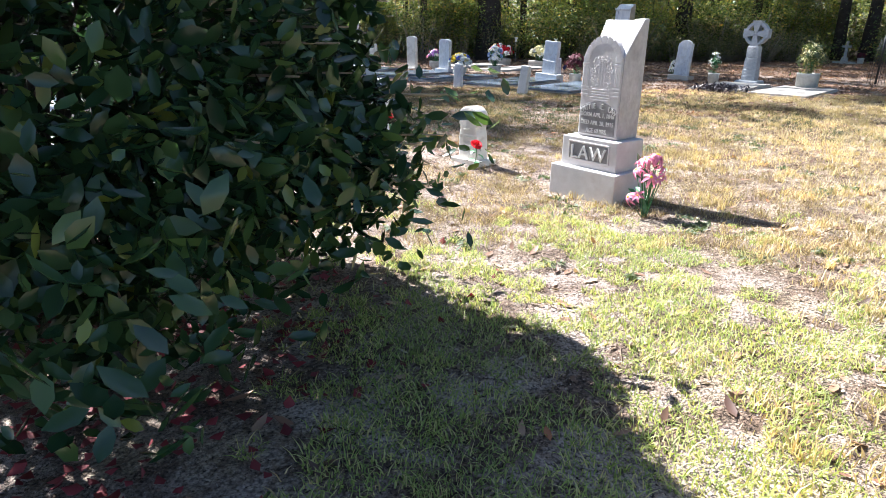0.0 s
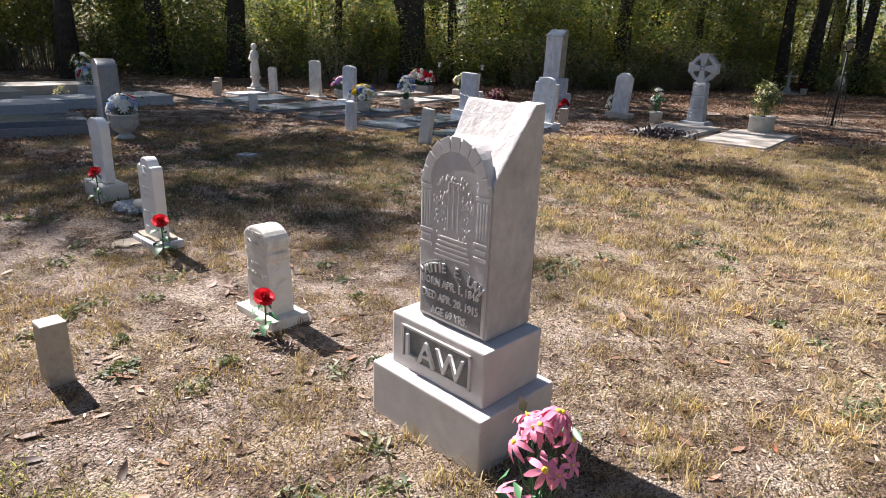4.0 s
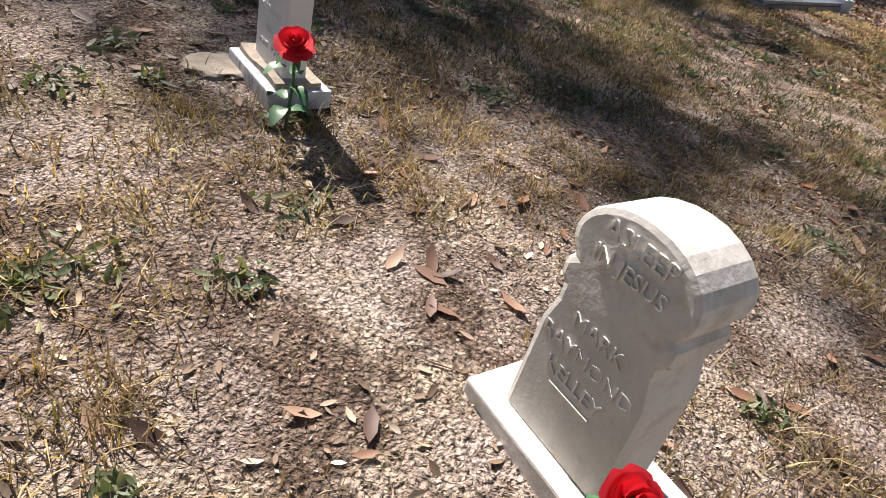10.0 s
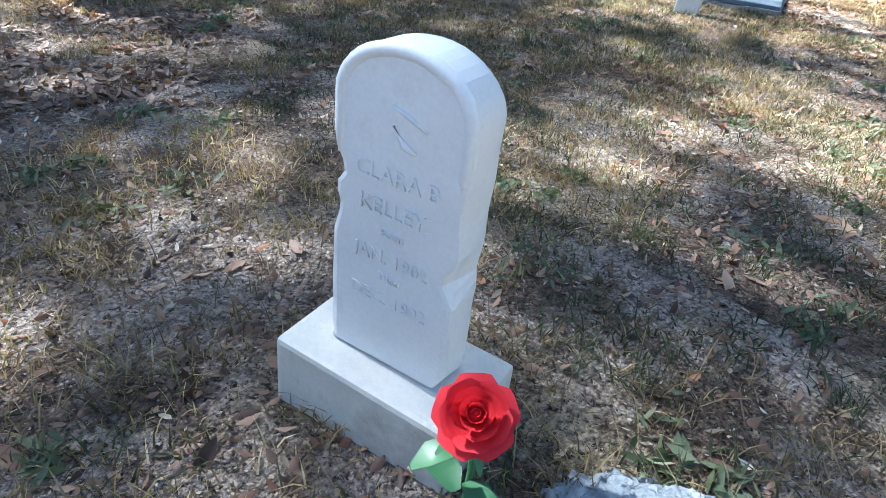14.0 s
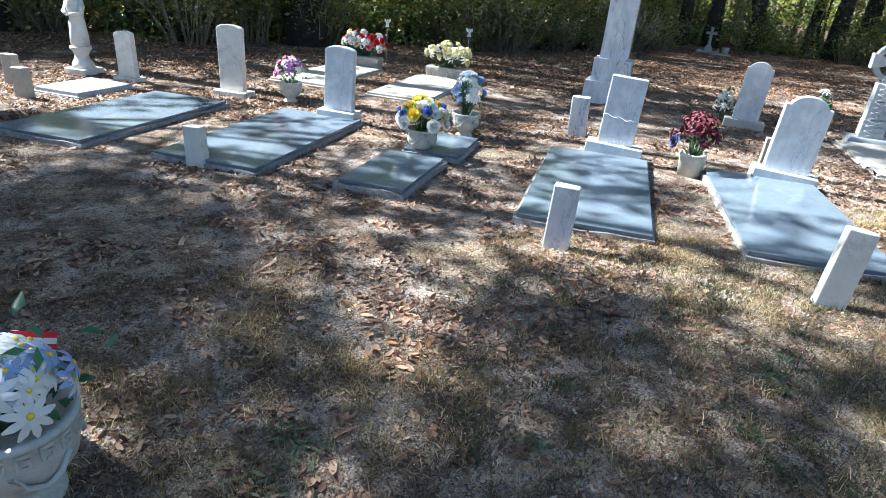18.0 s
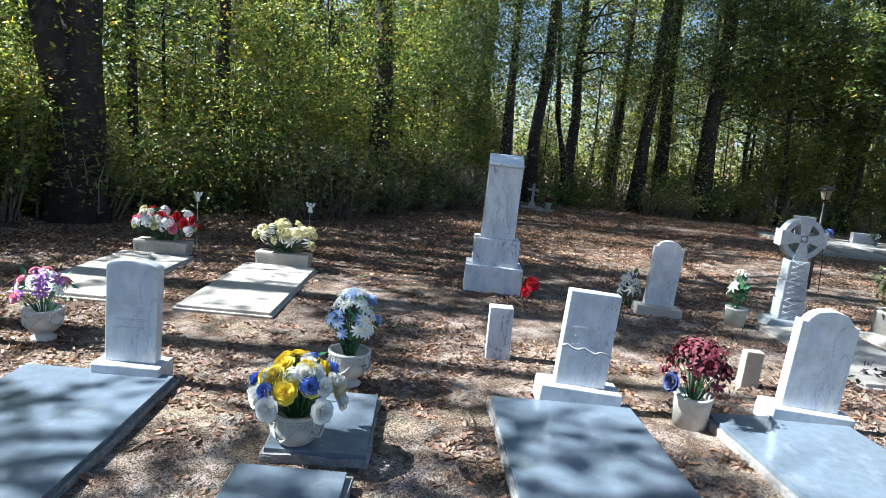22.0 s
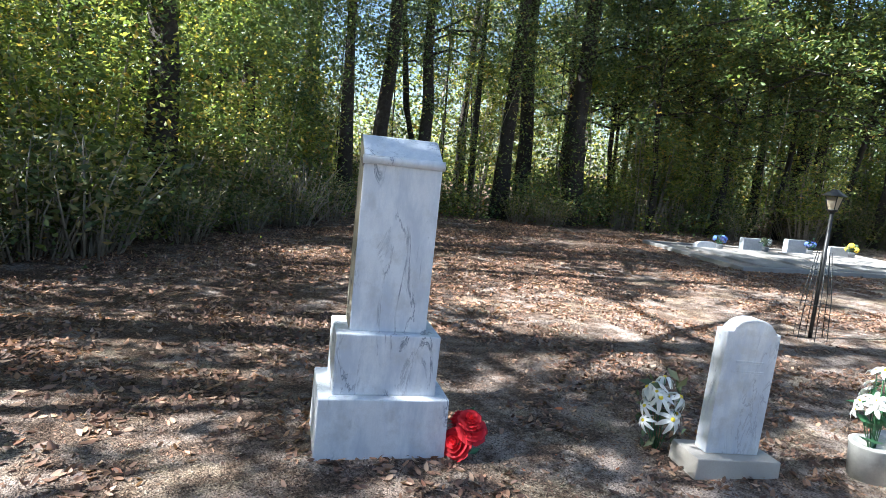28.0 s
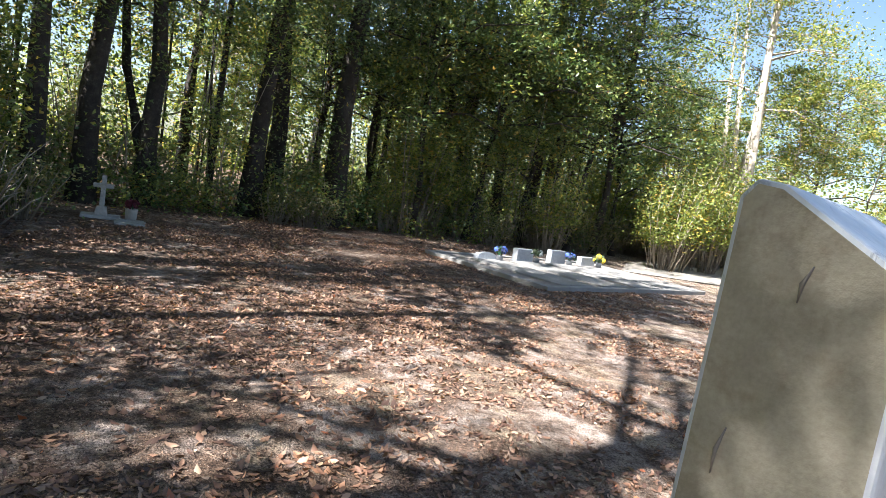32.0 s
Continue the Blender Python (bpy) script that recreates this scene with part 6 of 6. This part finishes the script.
# angel stakes behind the planter boxes
for x, y in ((0.98, 22.0), (2.08, 21.0)):
    ob = thing("angel_stake", x, y, -40, "thin garden stake topped with a small white angel", "garden stake", "angel stakes")
    part("rod", tube([(0, 0, -0.1), (0, 0, 0.70)], [0.004, 0.004], 6), M_GRANITE, ob)
    bm = bmesh.new()
    lathe([(0.035, 0.66), (0.022, 0.72), (0.012, 0.745)], 10, bm)
    ball(bm, 0.017, (0, 0, 0.765), (1, 1, 1), 8)
    part("angel", bm, M_WHITE, ob)
    for s in (-1, 1):
        bm = slab_profile([(s * 0.01, 0.71), (s * 0.05, 0.74), (s * 0.062, 0.79), (s * 0.035, 0.785), (s * 0.012, 0.745)][::s], 0.006, 0)
        part("wing", bm, M_WHITE, ob)
    bm = bmesh.new()
    ball(bm, 0.02, (0, 0, 0.38), (1, 1, 1), 8)
    part("bead", bm, M_METAL, ob, "dark bead")


# ---- plots to the side and far off ----
def plot_wall(x, y, yaw, w, l, h, t, label, material=None):
    """A low kerb round a family plot, four runs."""
    ob = thing("plot_kerb", x, y, yaw, label, "kerb", "low plot kerbs")
    for sx, sy, cx, cy in ((w, t, 0, -l / 2), (w, t, 0, l / 2), (t, l - t, -w / 2 + t / 2, 0), (t, l - t, w / 2 - t / 2, 0)):
        part("kerb_run", edge_chips(box(bmesh.new(), sx, sy, h + 0.08, (cx, cy, -0.08), 0.012), 0.004, 5), material or M_CONC, ob)
    return ob


U = Vector((0.745, -0.667))
V = Vector((0.667, 0.745))


def at(p, u, v):
    return p[0] + U.x * u + V.x * v, p[1] + U.y * u + V.y * v


# the kerbed plot with four flat graves
O = (13.9, 18.95)
x, y = at(O, 2.98, 1.7)
plot = plot_wall(x, y, -41.8, 5.95, 3.4, 0.075, 0.16, "low concrete kerb round four flat graves by the road", M_KERB)
part("soil_bed", box(bmesh.new(), 5.6, 3.2, 0.08, (0, 0, -0.04), 0), M_BROWNST, plot, "dark leaf-strewn soil")
for k, (hh, col1, col2) in enumerate(((0.12, M_BLUE, M_NAVY), (0.30, M_WEED, M_WHITE), (0.34, M_BLUE, M_NAVY), (0.24, M_YELLOW, M_WEED))):
    x, y = at(O, 1.15 + 1.27 * k, 1.42)
    ledger(x, y, -41.8, 0.98, 2.55, 0.085, M_KERB, "long pale grave slab inside the kerbed plot", group="slabs of the kerbed plot")
    x, y = at(O, 1.40 + 1.27 * k, 2.98)
    tablet("low_headstone", x, y, -41.8, 0.58, hh, 0.16, "square" if k else "segment", (0.64, 0.24, 0.04), M_GRANITE, "low squared grey headstone in the kerbed plot", (), (-8 if k == 0 else 0, 0), group="headstones of the kerbed plot")
    x, y = at(O, 1.50 + 1.27 * k, 2.62)
    bouquet(x, y, "small vase of cloth flowers before a low headstone", "pot", [("cluster", col1, 6, 0.07), ("cluster", col2, 4, 0.06)], 0.13, 0.36, 60 + k, 40, 0.07, vase_k=0.75, vase_mat=M_DARKG, z=0.085)

# white cross at the wood edge
ob = thing("white_cross", 12.65, 26.75, -55, "greyed white stone cross on a stepped base under trees", "cross")
part("step", box(bmesh.new(), 0.62, 0.4, 0.10, (0, 0, -0.05), 0.02), M_GREYCROSS, ob)
part("pedestal", box(bmesh.new(), 0.22, 0.18, 0.16, (0, 0, 0.04), 0.02, 0.7), M_GREYCROSS, ob)
part("upright", box(bmesh.new(), 0.085, 0.075, 0.56, (0, 0, 0.18), 0.015, 0.9), M_GREYCROSS, ob)
part("cross_arm", box(bmesh.new(), 0.32, 0.07, 0.075, (0, 0, 0.52), 0.014), M_GREYCROSS, ob)
ledger(12.6, 26.15, -55, 0.45, 0.6, 0.03, M_GREYCROSS, "small pale slab before the white cross")
bouquet(13.05, 26.45, "pot of withered red flowers by the white cross", "pot", [("bush", M_BURG, 12, 0.07)], 0.12, 0.36, 70, 20, 0.07, M_BURG)

# garden lamp with its wire trellis
ob = thing("garden_lamp", 8.87, 17.38, 20, "black solar garden lamp on a post inside a wire trellis", "lamp")
part("pole", tube([(0, 0, -0.1), (0, 0, 1.40)], [0.022, 0.020], 10), M_METAL, ob)
lantern = part("lantern_frame", lathe([(0.03, 1.38), (0.055, 1.40), (0.055, 1.412)], 12), M_METAL, ob)
for k in range(4):
    a = 1.5708 * k
    p, q = Vector((0.05 * math.cos(a), 0.05 * math.sin(a), 1.41)), Vector((0.085 * math.cos(a), 0.085 * math.sin(a), 1.55))
    part("corner_bar", tube([p, q], [0.006, 0.006], 5), M_METAL, lantern)
    b = a + 1.5708
    p2, q2 = Vector((0.05 * math.cos(b), 0.05 * math.sin(b), 1.41)), Vector((0.085 * math.cos(b), 0.085 * math.sin(b), 1.55))
    bm = bmesh.new()
    bm.faces.new([bm.verts.new(w * 0.97 + Vector((0, 0, 0.04))) for w in (p, p2, q2, q)])
    bmesh.ops.solidify(bm, geom=bm.faces[:], thickness=0.004)
    part("pane", bm, M_GLASS, lantern, "frosted pane")
part("roof", lathe([(0.125, 1.55), (0.13, 1.56), (0.06, 1.60), (0.03, 1.625)], 4), M_METAL, ob)
for k in range(6):
    a = 6.28319 * k / 6
    part("trellis_wire", tube([(0.17 * math.cos(a), 0.17 * math.sin(a), -0.05), (0.14 * math.cos(a), 0.14 * math.sin(a), 0.45), (0.07 * math.cos(a), 0.07 * math.sin(a), 0.95)], [0.005] * 3, 5), M_METAL, ob)
for r, z in ((0.165, 0.10), (0.15, 0.38), (0.105, 0.70)):
    p = [(r * math.cos(6.28319 * k / 14), r * math.sin(6.28319 * k / 14), z) for k in range(15)]
    part("trellis_ring", tube(p, [0.004] * 15, 4), M_METAL, ob)

# sandy road beyond the kerbed plot
bm = bmesh.new()
a = [bm.verts.new((x, y, gz(x, y) + 0.03)) for x, y in ((20.5, 16.6), (24, 15.9), (30, 13.0), (60, -4))]
b = [bm.verts.new((x, y, gz(x, y) + 0.03)) for x, y in ((21.5, 13.6), (24, 12.6), (28, 9.0), (52, -12))]
for k in range(3):
    bm.faces.new((a[k], b[k], b[k + 1], a[k + 1]))
tagged(part("road", bm, M_ROAD, None), "pale sandy track past the graveyard", "road", kind="structure")

# graves beside the start of the walk
ob = thing("floral_monument", -2.73, 7.42, -42, "dark weathered monument with carved white flowers down its edge", "monument")
part("base", edge_chips(box(bmesh.new(), 1.75, 0.86, 0.20, (0.1, -0.02, -0.05), 0.012), 0.004), M_GRANITE, ob, "pale granite base")
bm = slab_profile([(-0.52, 0.15), (0.52, 0.15), (0.55, 0.95), (0.50, 1.15), (0.30, 1.25), (-0.30, 1.25), (-0.50, 1.15), (-0.55, 0.95)], 0.34, 0.012)
part("body", edge_chips(bm, 0.008, 6), M_BROWNST, ob, "rough brown-grey stone")
rr = random.Random(12)
for k in range(9):
    f = link_mesh("carved_flower", head_mesh("rose", M_CARVED), None, ob)
    f.matrix_local = Matrix.Translation((-0.54 + rr.uniform(-0.03, 0.03), rr.uniform(0.05, 0.19), 0.45 + 0.09 * k)) @ Matrix.Rotation(-1.3, 4, "Y") @ Matrix.Scale(0.06, 4)
TALL = "tall pale marble tablet on a raised granite base"
for x, y, h in ((-4.30, 9.33, 0.86), (-4.98, 9.92, 0.88)):
    tablet("tall_tablet", x, y, -42, 0.40, h, 0.16, "segment", (0.56, 0.34, 0.10), M_MARBLE, TALL, (), (0, 0), z=0.17, group="tall tablets on a raised base")
bm = edge_chips(box(bmesh.new(), 1.75, 0.62, 0.26, (0, 0, -0.1), 0.012), 0.004)
solid("raised_platform", bm, M_GRANITE, -4.72, 9.68, 138, "raised grey granite base under two tablets", "platform")
bm = edge_chips(box(bmesh.new(), 0.9, 0.6, 0.24, (0, 0, -0.1), 0.012), 0.004)
solid("raised_platform", bm, M_GRANITE, -5.55, 10.85, -42, "raised grey granite base under a statue", "platform")
statue(-5.75, 10.95, -42, 1.65, "weathered stone figure on a pedestal", M_CAST)
bouquet(-5.15, 10.75, "white cloth flowers in a stone pot before a statue", "urn", [("daisy", M_WHITE, 14, 0.06)], 0.16, 0.60, 80, 60, 0.08, M_WEED, vase_k=1.1)
bouquet(-4.35, 9.75, "small red cloth flowers beside a tall tablet", "", [("rose", M_RED, 4, 0.045)], 0.07, 0.22, 81, 12, 0.05, z=0.16)
tablet("slant_tablet", -3.85, 8.70, -42, 0.55, 0.95, 0.18, "segment", (0.75, 0.36, 0.14), M_GRANITE, "blue-grey granite headstone on a broad base", (), (0, 0), group="granite headstones")

# the long polished grave with its dark headstone
ob = thing("grave_ledger", -4.66, 12.86, -54, "long polished granite ledger on a dark base, lettered", "grave ledger", "flat grave ledgers")
part("base", edge_chips(box(bmesh.new(), 0.95, 2.35, 0.16, (0, 0, -0.05), 0.01), 0.003), M_DARKG, ob)
part("top", box(bmesh.new(), 0.85, 2.2, 0.09, (0, 0, 0.10), 0.008), M_POLISH, ob, "polished top")
bm = bmesh.new()
for k in range(3):
    box(bm, 0.5 - 0.08 * k, 0.05, 0.004, (0, -0.35 + 0.12 * k, 0.19), 0)
part("worn_inscription", bm, M_CONC, ob, "pale lettering")
bouquet(-5.78, 12.10, "pink and white cloth flowers on a dark granite block", "block", [("lily", M_PINKP, 7, 0.06), ("daisy", M_WHITE, 6, 0.05), ("rose", M_PURPLE, 4, 0.05)], 0.17, 0.58, 82, 30, 0.07, yaw=-54)
tablet("dark_headstone", -3.35, 13.46, -54, 0.62, 0.80, 0.24, "segment", (0.85, 0.42, 0.14), M_DARKG, "dark blue-grey granite headstone on a stepped base", (), group="granite headstones", bars=2)

# farther graves in the shade
for x, y, w, l, lab in ((-6.1, 14.6, 1.0, 2.3, "grey granite ledger in tree shade"), (-5.2, 16.6, 1.0, 2.3, "pale granite ledger strewn with leaves"), (-7.9, 16.3, 1.2, 2.3, "pale concrete grave slab in tree shade"), (-9.6, 15.2, 1.2, 2.4, "pale concrete grave slab in tree shade"), (-7.4, 18.6, 1.1, 2.2, "pale concrete grave slab in tree shade")):
    ledger(x, y, -42, w, l, 0.18, M_CONC if "concrete" in lab else M_GRANITE, lab)
bouquet(-5.62, 17.0, "urn of blue, red and white cloth flowers", "urn", [("daisy", M_PALEBLUE, 8, 0.06), ("rose", M_RED, 4, 0.05), ("daisy", M_WHITE, 7, 0.06)], 0.22, 0.78, 83, 50, 0.08, vase_k=1.5)
bouquet(-12.3, 20.0, "pot of orange cloth flowers in the shade", "pot", [("rose", M_ORANGE, 12, 0.07), ("rose", M_YELLOW, 4, 0.06)], 0.2, 0.62, 84, 40, 0.08)
bouquet(-8.5, 16.7, "pot of pale blue cloth flowers in the shade", "pot", [("daisy", M_PALEBLUE, 14, 0.07)], 0.2, 0.75, 85, 70, 0.09)
bouquet(-6.6, 17.7, "low cream flowers in a small pot", "", [("bush", M_CREAM, 6, 0.07)], 0.12, 0.22, 86, 10, 0.05)
bouquet(-8.3, 21.5, "stone pot of white and green plants by the wood", "tub", [("daisy", M_WHITE, 12, 0.07)], 0.3, 0.8, 87, 120, 0.1, M_SHRUB)
tablet("small_marker", -7.6, 16.0, -42, 0.4, 0.35, 0.2, "segment", (0.5, 0.3, 0.1), M_GRANITE, "low blue-grey granite marker in the shade", (), group="granite headstones")
post(-11.4, 19.3, 0, 0.10, 0.08, 0.95, "weathered wooden stake standing by a grave", (0, -4), M_BARK)
post(-4.20, 19.95, -40, 0.17, 0.10, 0.34, "small weathered marble footstone", (0, 0), M_POST)


# ---- camellia beside the start ----
def camellia():
    rnd2 = random.Random(77)
    ob = thing("camellia_bush", -1.2, 4.36, 0, "large dense camellia bush with glossy dark leaves", "shrub")
    rng = np.random.default_rng(78)
    n = 34000
    a, el = rng.uniform(0, 6.283, n), np.arcsin(rng.uniform(-0.42, 1.0, n))
    lump = np.array([noise.noise(Vector((math.cos(p) * 2.2, math.sin(p) * 2.2, q * 2.4))) + 0.5 * noise.noise(Vector((math.cos(p) * 6, math.sin(p) * 6, q * 6))) for p, q in zip(a, el)])
    r = (1 + 0.16 * lump) * (1 - 0.42 * rng.random(n) ** 1.8)
    c = np.stack([np.cos(a) * np.cos(el) * r * 1.40, np.sin(a) * np.cos(el) * r * 1.46, 1.02 + np.sin(el) * r * 1.62], 1)
    low = c[:, 2] < 0.9
    c[low, :2] *= (0.72 + 0.31 * np.clip(c[low, 2], 0, 0.9))[:, None]
    c = c[c[:, 2] > 0.16]
    lobes = [c]
    for cx, cy, cz, r, m in ((1.34, 0.22, 0.66, 0.25, 1600), (1.16, -0.45, 0.70, 0.27, 1300), (1.05, -0.9, 0.60, 0.26, 1000), (1.0, 0.65, 0.62, 0.25, 1000)):
        lobes.append(rng.normal(size=(m, 3)) * r * np.array([0.62, 0.62, 0.75]) + np.array([cx, cy, cz]))
    c = np.concatenate(lobes)
    c = c[c[:, 2] > 0.1]
    link_mesh("foliage", full_leaves("foliage", c, 0.074, 0.037, rng, None, 0.16), M_CAMELLIA, ob, "glossy dark green leaves")
    bm = bmesh.new()
    for k in range(46):
        q = Vector(c[int(len(c) * k / 46)])
        foot = Vector((rnd2.uniform(-0.18, 0.18), rnd2.uniform(-0.18, 0.18), -0.02))
        tube([foot, foot.lerp(q, 0.5) + Vector((0, 0, 0.2)), q], [0.02, 0.012, 0.004], 5, bm)
    tagged(part("branch_tangle", bm, M_BARK, ob), kind="stuff")
    # long sprigs that reach past the outline
    reach = [(1.86, 0.28, 0.88), (1.78, 0.20, 0.74), (1.66, 0.45, 0.66), (1.60, 0.05, 0.55), (1.62, 0.3, 0.48)]
    for k in range(30):
        a = radians(rnd2.uniform(-75, 60))
        d = rnd2.uniform(1.28, 1.56)
        reach.append((d * math.cos(a), d * math.sin(a), rnd2.uniform(0.25, 1.3)))
    for x, y, z in reach:
        root, tip = Vector((x * 0.6, y * 0.6, z - 0.08 if z > 0.6 else z + 0.45)), Vector((x, y, z))
        s = part("sprig", tube([root, root.lerp(tip, 0.6) + Vector((0, 0, 0.03)), tip], [0.006, 0.005, 0.003], 5), M_TWIG, ob)
        q = np.array([list(root.lerp(tip, 0.2 + 0.85 * k / 26)) for k in range(27)]) + rng.normal(size=(27, 3)) * 0.055
        link_mesh("sprig_leaves", full_leaves("sprig_leaves", q, 0.080, 0.040, rng, 0.6, 0.14), M_CAMELLIA, s)
    return ob


camellia()


def young_sprout():
    """A leafy shoot that stands beside the walk."""
    ob = thing("leafy_sprout", 2.16, 3.36, 0, "single shoot with broad bright green leaves", "plant")
    rng = np.random.default_rng(5)
    stem = [Vector((0, 0, -0.02)), Vector((0.03, 0.02, 0.35)), Vector((0.0, 0.03, 0.72)), Vector((-0.03, 0.06, 0.86))]
    part("stem", tube(stem, [0.007, 0.006, 0.004, 0.002], 5), M_TWIG, ob)
    q = np.array([list(stem[1].lerp(stem[3], k / 15)) for k in range(16)]) + rng.normal(size=(16, 3)) * np.array([0.06, 0.06, 0.02])
    link_mesh("leaves", full_leaves("leaves", q, 0.10, 0.055, rng, 0.5, 0.15), M_GRASS, ob)


young_sprout()
p = np.stack([-0.55 + RNG.normal(size=900) * 0.42, 4.1 + RNG.normal(size=900) * 0.75], 1)
lay("fallen_petals", leaf_cards("fallen_petals", lifted(p, 0.012), 0.045, 0.032, RNG, 0.3), M_FALLEN, "dark red camellia petals fallen under the bush", "petals")
